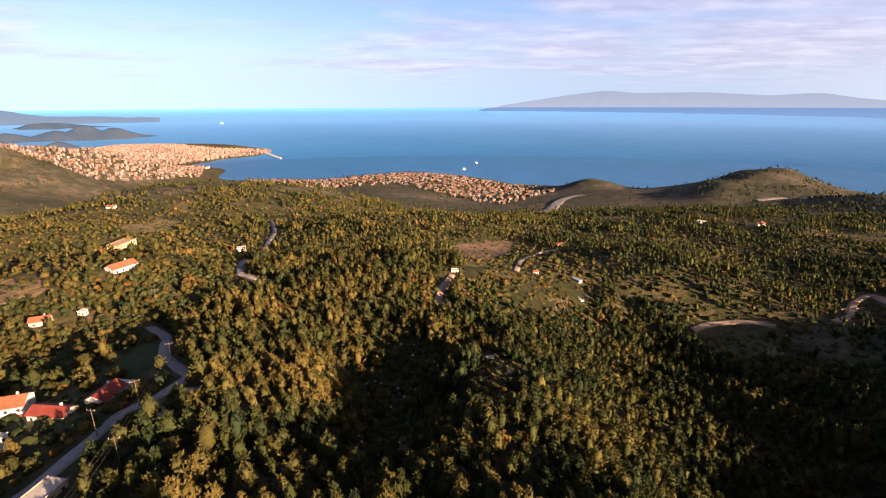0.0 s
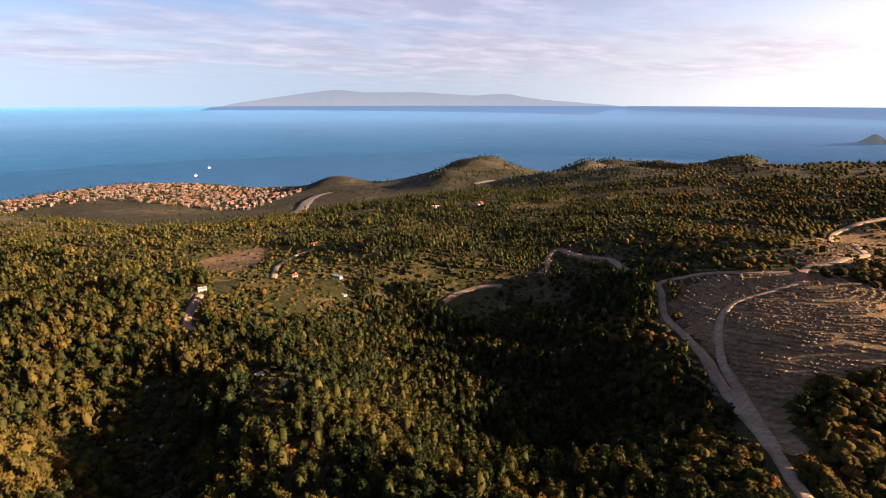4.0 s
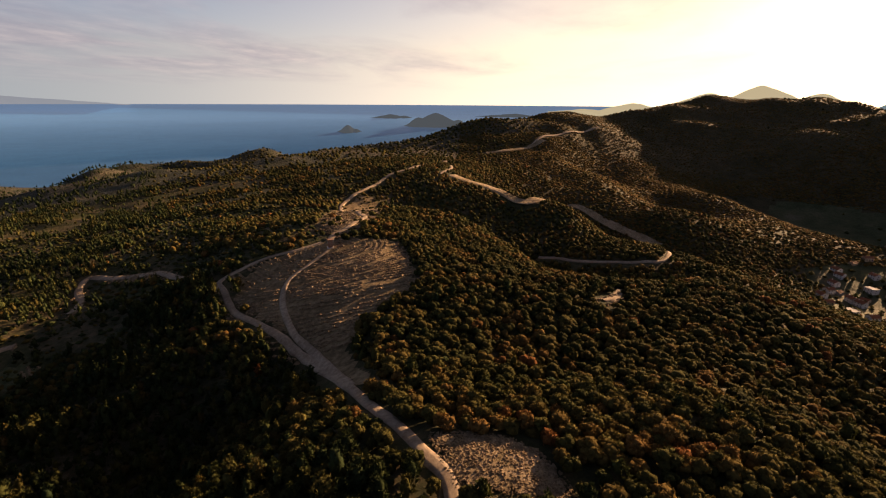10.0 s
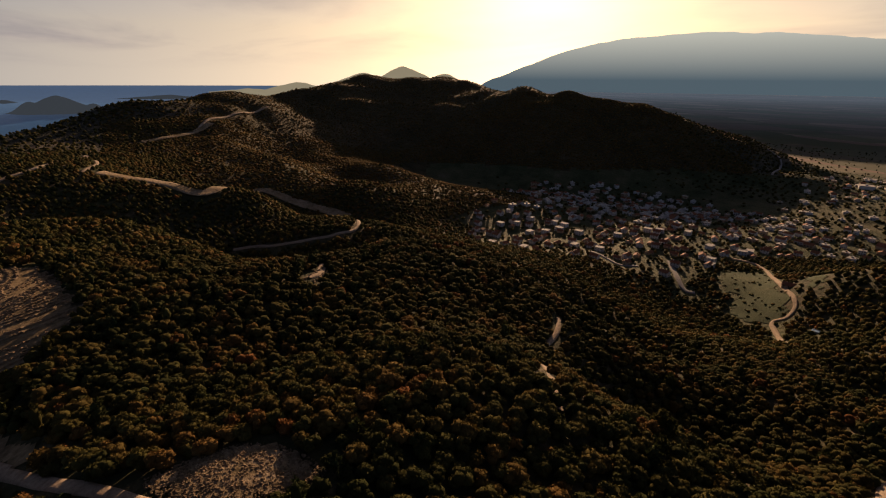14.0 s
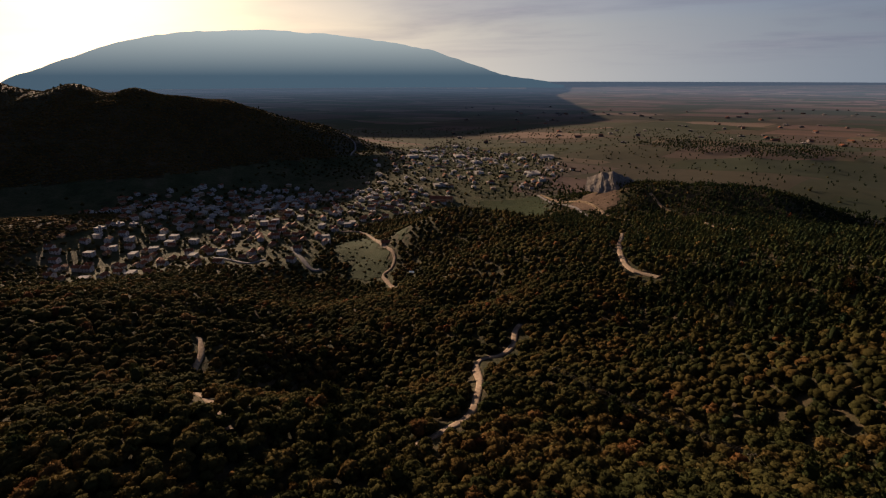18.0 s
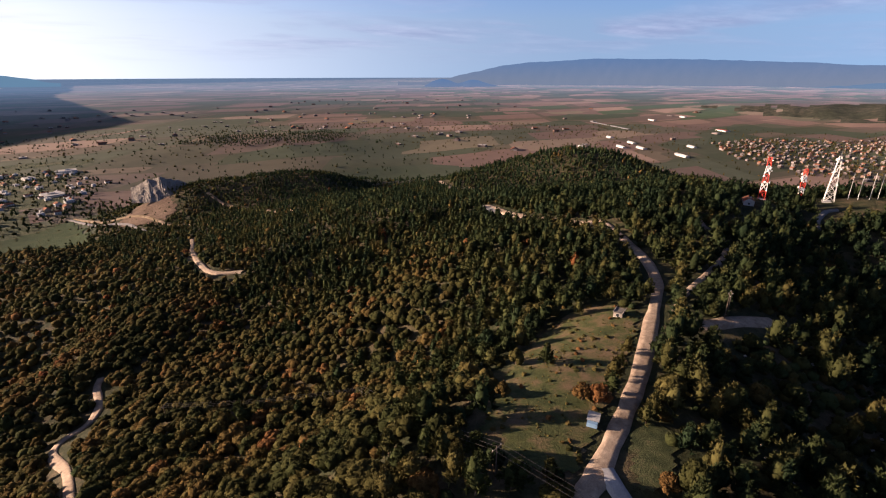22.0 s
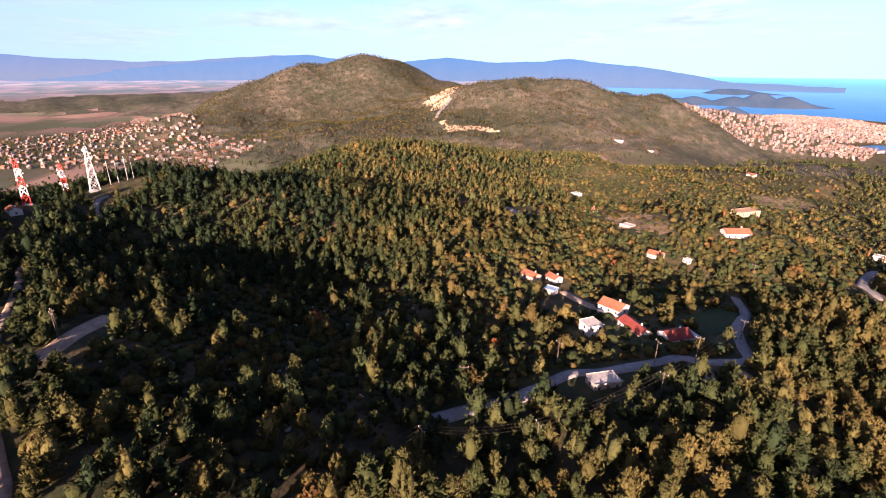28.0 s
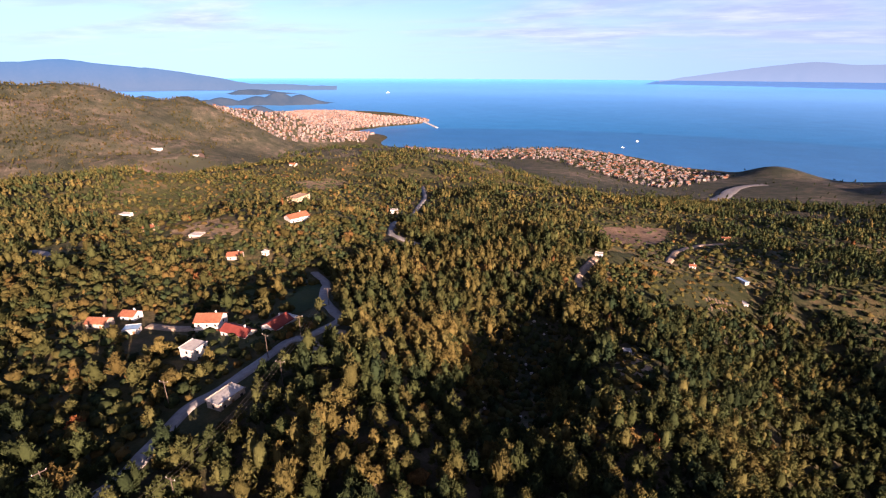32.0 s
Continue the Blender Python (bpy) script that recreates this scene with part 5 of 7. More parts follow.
def house(kind, x, y, turn, w, d, h, wall, roof, label, floors=1, flat=False, porch=False, annex=False, group="", size=1.0):
    """A small building: walls, roof, windows with frames, a door, and what is added to it."""
    z = float(min(ground_z(x + a * w * 0.45, y + b * d * 0.45) for a in (-1, 1) for b in (-1, 1)))
    t = thing(kind, x, y, turn, z + 0.05, label, kind.replace("_", " "), group)
    t.matrix_basis = t.matrix_basis @ Matrix.Scale(size, 4)
    body = box(-w / 2, -d / 2, -0.8, w / 2, d / 2, h)
    if not flat:
        for s in (-1, 1):
            a = [body.verts.new(c) for c in ((s * w / 2, -d / 2, h), (s * w / 2, d / 2, h), (s * w / 2, 0, h + d * 0.26))]
            body.faces.new(a)
    part("wall", body, wall, t)
    if flat:
        r = box(-w / 2 - 0.2, -d / 2 - 0.2, h, w / 2 + 0.2, d / 2 + 0.2, h + 0.22)
        top = part("roof", r, roof, t)
        for a, b, c, e in ((-w / 2 - 0.2, -d / 2 - 0.2, w / 2 + 0.2, -d / 2), (-w / 2 - 0.2, d / 2, w / 2 + 0.2, d / 2 + 0.2)):
            part("parapet", box(a, b, h + 0.22, c, e, h + 0.5), wall, top)
    else:
        top = part("roof", gable(w, d, h, d * 0.26), roof, t)
        part("chimney", box(w * 0.2, 0.4, h + d * 0.1, w * 0.2 + 0.6, 1.0, h + d * 0.26 + 0.9), wall, top)
    step = h / floors
    across = max(2, int(w / 3.2))
    for f in range(floors):
        for s in (-1, 1):
            for k in range(across):
                cx = -w / 2 + (k + 0.5) * w / across
                if f == 0 and s == -1 and k == across // 2:
                    part("door", box(cx - 0.5, -d / 2 - 0.06, 0.0, cx + 0.5, -d / 2 + 0.02, 2.05), M_DOOR, t)
                    continue
                zz = f * step + 0.95
                fr = part("window", box(cx - 0.65, s * d / 2 - 0.05, zz - 0.08, cx + 0.65, s * d / 2 + 0.05, zz + 1.28), M_WHITE, t)
                part("pane", box(cx - 0.55, s * d / 2 - 0.07, zz, cx + 0.55, s * d / 2 + 0.07, zz + 1.2), M_GLASS, fr)
        for s in (-1, 1):
            zz = f * step + 0.95
            fr = part("window", box(s * w / 2 - 0.05, -0.6, zz - 0.08, s * w / 2 + 0.05, 0.6, zz + 1.28), M_WHITE, t)
            part("pane", box(s * w / 2 - 0.07, -0.5, zz, s * w / 2 + 0.07, 0.5, zz + 1.2), M_GLASS, fr)
    if porch:
        pr = part("porch_roof", gable(w * 0.45, 2.6, 2.7, 0.5), roof, t)
        pr.location = (w * 0.2, -d / 2 - 1.4, 0)
        for s in (-1, 1):
            part("porch_post", box(w * 0.2 + s * w * 0.2 - 0.12, -d / 2 - 2.6, -0.6, w * 0.2 + s * w * 0.2 + 0.12, -d / 2 - 2.36, 2.7), M_WHITE, t)
        part("balcony", box(-w / 2 - 0.1, -d / 2 - 1.3, h / 2 - 0.1, 0, -d / 2, h / 2 + 0.06), M_WHITE, t)
    if annex:
        part("annex", box(w / 2, -d / 2, -0.6, w / 2 + 3.4, d / 2 - 1, 2.7), wall, t)
        part("annex_roof", box(w / 2 - 0.1, -d / 2 - 0.2, 2.7, w / 2 + 3.6, d / 2 - 0.8, 2.88), M_WHITE, t)
    for a in np.arange(-w / 2, w / 2 + 1, 2.5):
        q = pose(x, y, 0, 0, 0, turn) @ Vector((a, 0, 0))
        clear_at(q.x, q.y, d / 2 + 2.0)
    return t


house("house", -117.8, 111.0, 20, 11, 9, 6.2, M_WHITE, M_TILE, "two-storey white house with orange tile roof", floors=2, porch=True, size=0.74)
house("house", -103.0, 107.0, -5, 14, 7, 3.2, M_WHITE, M_RED, "long low house with red sheet roof", floors=1, size=0.74)
house("house", -93.0, 113.2, 84, 11, 8, 3.2, M_WHITE, M_RED, "white house with red roof and flat annex", floors=1, annex=True, size=0.74)
house("house", -106.0, 92.0, 90, 7, 7, 5.6, M_GREY, M_FLAT, "unfinished grey two-storey block house", floors=2, flat=True, size=0.74)
house("house", -78.5, 74.3, 82, 10, 6, 3.0, M_STONE, M_FLAT, "low old stone house with flat grey roof", floors=1, flat=True, size=0.74)
house("shed", -138.6, 98.8, 30, 6, 5, 2.6, M_GREY, M_BLUE, "shed with blue sheet roof", floors=1, flat=True, size=0.74)
house("house", -148.4, 106.8, 10, 7, 6, 3, M_WHITE, M_TILE, "small white house with tile roof", floors=1, size=0.74)
house("house", -152.3, 98.6, 15, 9, 6, 3, M_STONE, M_TILE, "old cottage with faded tile roof", floors=1, size=0.74)
house("house", -163.3, 175.2, 25, 9, 7, 3.2, M_STONE, M_TILE, "cottage with tile roof among pines", floors=1, size=0.74)
house("shed", -154.3, 185.9, 0, 4, 3, 2.6, M_WHITE, M_FLAT, "small white shed among pines", floors=1, flat=True, size=0.74)
house("house", -290.0, 410.0, 86, 19, 10, 6, M_CREAM, M_CREAM2, "wide cream two-storey villa", floors=2, flat=True, size=1.15)
house("house", -167.5, 233.0, 67, 14, 8, 3.4, M_WHITE, M_TILE, "long white house with orange tile roof", floors=1, size=0.9)
house("house", -188.4, 422.0, 20, 10, 8, 5.5, M_WHITE, M_FLAT, "white two-storey house by the lane", floors=2, flat=True, size=0.74)
house("house", -252.6, 206.5, 10, 9, 7, 4, M_CREAM, M_TILE, "small cream house in the woods", floors=1, size=0.74)
house("house", -388.9, 297.1, 10, 12, 8, 4, M_WHITE, M_FLAT, "low white house at the wood edge", floors=1, flat=True, size=0.74)
house("house", -205.3, 194.7, 10, 9, 7, 3, M_STONE, M_FLAT, "low stone house in a clearing", floors=1, flat=True, size=0.74)
house("house", -309.4, 140.1, 10, 7, 6, 4, M_WHITE, M_TILE, "white hut at the end of the lane", floors=1, size=0.74)
house("house", -970.5, 1145.1, 10, 22, 12, 6, M_WHITE, M_TILE, "large white building on the slope", floors=2, size=0.74)
house("house", -501.6, 703.5, 10, 16, 10, 5, M_WHITE, M_TILE, "white house on the slope", floors=2, size=0.74)
house("house", -1098.3, 1083.7, 10, 26, 14, 8, M_WHITE, M_FLAT, "large pale building above the town", floors=3, flat=True, size=0.74)
house("house", -1187.2, 1042.3, 10, 34, 16, 12, M_WHITE, M_FLAT, "white block on the hillside", floors=3, flat=True, size=0.74)
house("hut", -108.2, -68.8, 20, 4.5, 3.2, 2.4, M_STONE, M_QUARRY, "small concrete hut at the top of the meadow", floors=1, flat=True, size=0.74)
house("station_building", -253.2, -100.3, 30, 9, 6, 3.4, M_WHITE, M_TILE, "mast station building with orange tile roof", floors=1, size=0.74)
house("shed", 152.7, 76.8, -30, 7, 4, 2.6, M_GREY, M_RED, "low shed with rusty red sheet roof below the road", floors=1, size=0.74)
house("hut", 17.1, 160.2, 10, 3.5, 3, 2.3, M_WHITE, M_FLAT, "small white hut in the clearing", floors=1, flat=True, size=0.74)
house("house", 339.5, 617.4, 0, 14, 9, 5, M_WHITE, M_FLAT, "white house on the dark hillside", floors=2, flat=True, size=0.74)
house("house", 405.8, 598.2, 0, 13, 9, 5, M_WHITE, M_TILE, "white villa on the dark hillside", floors=2, size=0.74)
house("shed", 95.4, 325.2, -60, 11, 4, 2.8, M_GREY, M_BLUE, "long shed with pale sheet roof by the plots", floors=1, flat=True, size=0.74)
house("shed", 90.2, 297.5, -65, 9, 4, 2.6, M_WHITE, M_FLAT, "pale greenhouse shed by the plots", floors=1, flat=True, size=0.74)
house("hut", 66.8, 331.5, 0, 5, 4, 2.6, M_WHITE, M_TILE, "white hut by the pale road", floors=1, size=0.74)
house("house", 6.2, 286.3, 0, 6, 5, 3, M_WHITE, M_FLAT, "small white house at the track bend", floors=1, flat=True, size=0.74)
house("house", 115.9, 463.9, 0, 10, 7, 3, M_CREAM, M_TILE, "farmhouse above the fields", floors=1, size=0.74)
house("house", -177.9, 744.9, 0, 12, 7, 4, M_CREAM, M_TILE, "house on the lit slope", floors=1, size=0.74)
house("house", -89.4, 798.9, 0, 12, 7, 4, M_CREAM, M_TILE, "farmhouse on the lit slope", floors=1, size=0.74)
house("house", 217.8, -522.8, 15, 12, 9, 5, M_CREAM, M_TILE, "lone house with orange roof beside the meadow", floors=2)
house("hall", 254.3, -903.4, 5, 46, 16, 6, M_CREAM, M_TILE, "long hall with orange tile roof at the village edge", floors=1)
house("shed", 155.1, -439.0, 15, 7, 5, 3, M_WHITE, M_BLUE, "shed with blue sheet roof among gardens", floors=1, flat=True)

# ---- village in the valley ----


def places(points, step, seed, chance=1.0):
    rng = np.random.RandomState(seed)
    p = np.array(points)
    gx, gy = np.meshgrid(np.arange(p[:, 0].min(), p[:, 0].max(), step), np.arange(p[:, 1].min(), p[:, 1].max(), step))
    x, y = gx.ravel(), gy.ravel()
    x, y = x + rng.uniform(-0.6, 0.6, len(x)) * step, y + rng.uniform(-0.6, 0.6, len(x)) * step
    ok = inside(x, y, points) & (rng.uniform(0, 1, len(x)) < chance) & (ground_z(x, y) > 2.5) & ~is_open(x, y)
    return x[ok], y[ok]


VX, VY = places(VILLAGE, 20.0, 501, 0.6)
order = np.argsort(np.hypot(VX, VY))
rng = np.random.RandomState(502)
STYLES = [(10, 8, 5.4, "M_W", M_WHITE, M_TILE, "white village house with tile roof", 2, False), (9, 7, 3.2, "M_C", M_CREAM, M_TILE, "cream village house with tile roof", 1, False),
          (11, 9, 6.0, "M_F", M_WHITE, M_FLAT, "white flat-roofed village house", 2, True), (8, 7, 3.0, "M_S", M_STONE, M_TILE, "old stone village house with tile roof", 1, False)]
ORIGINALS = {}
for i in order[:130]:
    k = int(rng.choice(4, p=[0.36, 0.26, 0.24, 0.14]))
    w, d, h, _, wall, roof, label, floors, flat = STYLES[k]
    turn = float(rng.choice([20, 110]) + rng.uniform(-14, 14))
    x, y = float(VX[i]), float(VY[i])
    if k not in ORIGINALS:
        ORIGINALS[k] = house("house", x, y, turn, w, d, h, wall, roof, label, floors, flat, group="houses of the valley village")
    else:
        z = float(min(ground_z(x + a * w * 0.45, y + b * d * 0.45) for a in (-1, 1) for b in (-1, 1)))
        copy_thing(ORIGINALS[k], pose(x, y, z + 0.05, 0, 0, turn))
        clear_at(x, y, w / 2 + 1.5)


def blocks(name, label, category, x, y, sizes, heights, tiled, seed, turn0=0.0, glass=True, walls=None):
    """Many far buildings in one mesh: walls, roofs, and rows of window panes set proud of each wall."""
    rng = np.random.RandomState(seed)
    verts, faces, slots = [], [], []
    levels = np.maximum(ground_z(x, y), 1.2)
    for px, py, z in zip(x, y, levels):
        w, d, h = rng.uniform(*sizes), rng.uniform(*sizes) * 0.8, rng.uniform(*heights)
        a = turn0 + 0.35 * math.sin(px * 0.004) + 0.3 * math.cos(py * 0.005) + rng.choice([0, 1.5708]) + rng.normal(0, 0.06)
        ca, sa = math.cos(a), math.sin(a)

        def add(quads, slot):
            for q in quads:
                n = len(verts)
                for u, v, s in q:
                    verts.append((px + u * ca - v * sa, py + u * sa + v * ca, z + s))
                faces.append((n, n + 1, n + 2, n + 3))
                slots.append(slot)
        u, v = w / 2, d / 2
        wall = int(rng.choice([0, 0, 0, 1]))
        add([((-u, -v, -3), (u, -v, -3), (u, -v, h), (-u, -v, h)), ((u, -v, -3), (u, v, -3), (u, v, h), (u, -v, h)),
             ((u, v, -3), (-u, v, -3), (-u, v, h), (u, v, h)), ((-u, v, -3), (-u, -v, -3), (-u, -v, h), (-u, v, h))], wall)
        if rng.uniform() < tiled:
            r, o = h + d * 0.25, 0.5
            add([((-u - o, -v - o, h - 0.2), (u + o, -v - o, h - 0.2), (u + o, 0, r), (-u - o, 0, r)), ((u + o, v + o, h - 0.2), (-u - o, v + o, h - 0.2), (-u - o, 0, r), (u + o, 0, r))], 2)
            add([((u, -v, h), (u, v, h), (u, 0, r - 0.2), (u, 0, r - 0.2)), ((-u, v, h), (-u, -v, h), (-u, 0, r - 0.2), (-u, 0, r - 0.2))], wall)
        else:
            add([((-u, -v, h), (u, -v, h), (u, v, h), (-u, v, h))], 3)
            b = rng.uniform(0.15, 0.3)
            add([((-u * b, -v * b, h), (u * b, -v * b, h), (u * b, -v * b, h + 2.4), (-u * b, -v * b, h + 2.4)), ((u * b, -v * b, h), (u * b, v * b, h), (u * b, v * b, h + 2.4), (u * b, -v * b, h + 2.4)),
                 ((u * b, v * b, h), (-u * b, v * b, h), (-u * b, v * b, h + 2.4), (u * b, v * b, h + 2.4)), ((-u * b, v * b, h), (-u * b, -v * b, h), (-u * b, -v * b, h + 2.4), (-u * b, v * b, h + 2.4)),
                 ((-u * b, -v * b, h + 2.4), (u * b, -v * b, h + 2.4), (u * b, v * b, h + 2.4), (-u * b, v * b, h + 2.4))], wall)
        if glass:
            for f in range(int(h // 3)):
                for k in (-0.62, 0.0, 0.62):
                    s, g = f * 3 + 0.9, 0.14
                    add([((u * (k - g), -v - 0.07, s), (u * (k + g), -v - 0.07, s), (u * (k + g), -v - 0.07, s + 1.5), (u * (k - g), -v - 0.07, s + 1.5)),
                         ((u * (k + g), v + 0.07, s), (u * (k - g), v + 0.07, s), (u * (k - g), v + 0.07, s + 1.5), (u * (k + g), v + 0.07, s + 1.5)),
                         ((u + 0.07, v * (k - g), s), (u + 0.07, v * (k + g), s), (u + 0.07, v * (k + g), s + 1.5), (u + 0.07, v * (k - g), s + 1.5)),
                         ((-u - 0.07, v * (k + g), s), (-u - 0.07, v * (k - g), s), (-u - 0.07, v * (k - g), s + 1.5), (-u - 0.07, v * (k + g), s + 1.5))], 4)
    v = np.array(verts)
    v = np.stack(drawn_in(v[:, 0], v[:, 1], v[:, 2]), -1)
    return stuff(name, label, category, v, np.array(faces), [*(walls or (M_CITY, M_CITY2)), M_TILE, M_FLAT, M_GLASS], False, "stuff", slots)


rest = order[130:]
blocks("village_houses", "white and tile-roofed houses spread through the valley village", "houses", VX[rest], VY[rest], (8, 13), (3.2, 6.5), 0.5, 503, walls=(M_WHITE, M_CREAM))
x, y = places(OUTSKIRTS, 33.0, 504, 0.55)
blocks("village_houses", "houses and workshops at the edge of the plain", "houses", x, y, (8, 14), (3.2, 6), 0.4, 505, walls=(M_WHITE, M_CREAM))
x, y = places(OUTSKIRTS, 100.0, 506, 0.5)
blocks("warehouses", "long pale sheet-roofed warehouses beside the plain road", "warehouses", x, y, (18, 44), (5, 8), 0.0, 507, glass=False, walls=(M_WHITE, M_FLAT))
x, y = places(CITY, 18.0, 508, 0.85)
blocks("city_buildings", "dense cream and white apartment blocks of the harbour city", "buildings", x, y, (7, 13), (5, 13), 0.3, 509, glass=False)
x, y = places(COAST_TOWN, 19.0, 510, 0.62)
blocks("town_buildings", "white and orange-roofed houses of the coast town", "buildings", x, y, (7, 12), (4, 9), 0.4, 511)
x, y = places(PLAIN_TOWN, 25.0, 512, 0.6)
blocks("town_buildings", "pale houses of the town on the plain", "buildings", x, y, (7, 13), (4, 7), 0.4, 513, glass=False)

# scattered farms on the plain
rng = np.random.RandomState(520)
fa, fd = np.radians(rng.uniform(163, 262, 170)), rng.uniform(1500, 5200, 170)
fx, fy = fd * np.sin(fa) + 0, fd * np.cos(fa)
near = rng.randint(0, 22, 170)
fx, fy = fx * 0.25 + fx[near] * 0.75, fy * 0.25 + fy[near] * 0.75
ok = (ground_z(fx, fy) < 112) & (np.hypot(fx, fy) > 1250)
blocks("farm_buildings", "pale farm houses and barns scattered over the plain", "buildings", fx[ok], fy[ok], (12, 30), (4, 8), 0.4, 521, glass=False)


# long sheds and greenhouses among the fields
for x, y, w, red in LONG_SHEDS:
    d = 22 if red else 14
    t = thing("warehouse" if red else "greenhouse", x, y, 62, None, "long warehouse with red sheet roof on the plain" if red else "long white greenhouse among the fields of the plain",
              "warehouse" if red else "greenhouse", "" if red else "greenhouses on the plain")
    part("wall", box(-w / 2, -d / 2, -1.5, w / 2, d / 2, 5.0), M_WHITE, t)
    part("roof", gable(w, d, 5.0, d * 0.14), M_RED if red else M_WHITE, t)
    for s in (-1, 1):
        part("door", box(s * w / 2 - 0.1, -2.2, 0, s * w / 2 + 0.1, 2.2, 3.8), M_STEEL, t)

for x, y in (MAST_A, MAST_B, MAST_C, *STAYS, (-253.2, -100.3)):
    for back in (0, 6, 12, 18):
        clear_at(x * (1 - back / 290), y * (1 - back / 290), 5.0)

# ---- trees ----
PHI = (1 + 5 ** 0.5) / 2
ICO = np.array([(-1, PHI, 0), (1, PHI, 0), (-1, -PHI, 0), (1, -PHI, 0), (0, -1, PHI), (0, 1, PHI), (0, -1, -PHI), (0, 1, -PHI), (PHI, 0, -1), (PHI, 0, 1), (-PHI, 0, -1), (-PHI, 0, 1)])
ICO = ICO / np.linalg.norm(ICO[0])
ICO_FACES = np.array([(0, 11, 5), (0, 5, 1), (0, 1, 7), (0, 7, 10), (0, 10, 11), (1, 5, 9), (5, 11, 4), (11, 10, 2), (10, 7, 6), (7, 1, 8),
                      (3, 9, 4), (3, 4, 2), (3, 2, 6), (3, 6, 8), (3, 8, 9), (4, 9, 5), (2, 4, 11), (6, 2, 10), (8, 6, 7), (9, 8, 1)])


def clumps(centre, radius, rng, rough=0.34, squash=0.8, tall=None):
    """Ragged leaf clumps, twenty faces each, round the given centres."""
    n = len(centre)
    v = ICO[None] * (1 + rng.uniform(-rough, rough, (n, 12, 1)))
    a = rng.uniform(0, 6.28, n)
    c, s = np.cos(a)[:, None], np.sin(a)[:, None]
    v = np.stack([v[..., 0] * c - v[..., 1] * s, v[..., 0] * s + v[..., 1] * c, v[..., 2] * squash], -1)
    if tall is not None:
        v[..., 2] *= np.asarray(tall)[:, None]
    v = v * np.asarray(radius)[:, None, None] + np.asarray(centre)[:, None, :]
    f = ICO_FACES[None] + (np.arange(n) * 12)[:, None, None]
    return v.reshape(-1, 3), f.reshape(-1, 3)


OCTA = np.array([(1, 0, 0), (0, 1, 0), (-1, 0, 0), (0, -1, 0), (0, 0, 1), (0, 0, -1)], float)
OCTA_FACES = np.array([(0, 1, 4), (1, 2, 4), (2, 3, 4), (3, 0, 4), (1, 0, 5), (2, 1, 5), (3, 2, 5), (0, 3, 5)])


def cores(centre, wide, high, rng, faces20):
    """The dark inner body of a crown, a ragged spindle."""
    base, tri = (ICO, ICO_FACES) if faces20 else (OCTA, OCTA_FACES)
    n, k = len(centre), len(base)
    v = base[None] * (1 + rng.uniform(-0.22, 0.22, (n, k, 1)))
    a = rng.uniform(0, 6.28, n)
    c, s = np.cos(a)[:, None], np.sin(a)[:, None]
    v = np.stack([(v[..., 0] * c - v[..., 1] * s) * wide[:, None], (v[..., 0] * s + v[..., 1] * c) * wide[:, None], v[..., 2] * high[:, None]], -1)
    return (v + centre[:, None, :]).reshape(-1, 3), (tri[None] + (np.arange(n) * k)[:, None, None]).reshape(-1, 3)


def tufts(centre, out, size, rng, count, slim=0.3):
    """Tufts of needles or leaves: narrow pointed faces that fan from each centre, outward and up."""
    n = len(centre) * count
    way = np.repeat(out, count, axis=0) * 0.7 + rng.normal(0, 0.62, (n, 3)) + (0, 0, 0.35)
    way /= np.maximum(np.linalg.norm(way, axis=1), 1e-6)[:, None]
    a = np.cross(way, rng.normal(0, 1, (n, 3)))
    a /= np.maximum(np.linalg.norm(a, axis=1), 1e-6)[:, None]
    r = np.repeat(size, count)[:, None] * rng.uniform(0.7, 1.3, (n, 1))
    c = np.repeat(centre, count, axis=0)
    w = r * slim * rng.uniform(0.7, 1.4, (n, 1))
    v = np.stack([c - way * r * 0.25 + a * w, c - way * r * 0.1 - a * w, c + way * r * 0.85], 1)
    return v.reshape(-1, 3), np.arange(n * 3).reshape(-1, 3)


def pines(x, y, z, high, wide, count, needles, rng, body20=True):
    """Many pine crowns: tiers of tufts that narrow to a blunt tip. Gives places, faces, smooth flags and each vertex's tree."""
    n = len(x)
    lean = rng.normal(0, 0.05, (n, 2)) * high[:, None]
    v, f = cores(np.stack([x, y, z + high * 0.5], -1), wide * 0.27, high * 0.36, rng, body20)
    u = (np.arange(count)[None] + rng.uniform(0.1, 0.9, (n, count))) / count
    a = rng.uniform(0, 6.28, (n, 1)) + np.arange(count)[None] * 2.4 + rng.uniform(-0.6, 0.6, (n, count))
    reach = wide[:, None] * 0.44 * np.maximum(1.02 - u, 0.02) ** 0.62 * rng.uniform(0.55, 1.1, (n, count))
    up = 0.22 + 0.72 * u
    c = np.stack([x[:, None] + reach * np.cos(a) + lean[:, :1] * u, y[:, None] + reach * np.sin(a) + lean[:, 1:] * u, z[:, None] + high[:, None] * up], -1)
    out = np.stack([np.cos(a) * (1 - u), np.sin(a) * (1 - u), 0.25 + u * 0.9], -1).reshape(-1, 3)
    size = wide[:, None] * (0.62 if count < 8 else 0.78) / count ** 0.38 * (1.2 - 0.55 * u)
    v2, f2 = tufts(c.reshape(-1, 3), out, size.ravel(), rng, needles, 0.34 if count < 8 else 0.3 if count < 20 else 0.25)
    k = len(v) // max(n, 1)
    flags = np.concatenate([np.ones(len(f), bool), np.zeros(len(f2), bool)])
    return np.vstack([v, v2]), np.vstack([f, f2 + len(v)]), flags, np.concatenate([np.repeat(np.arange(n), k), np.repeat(np.arange(n), count * needles * 3)])


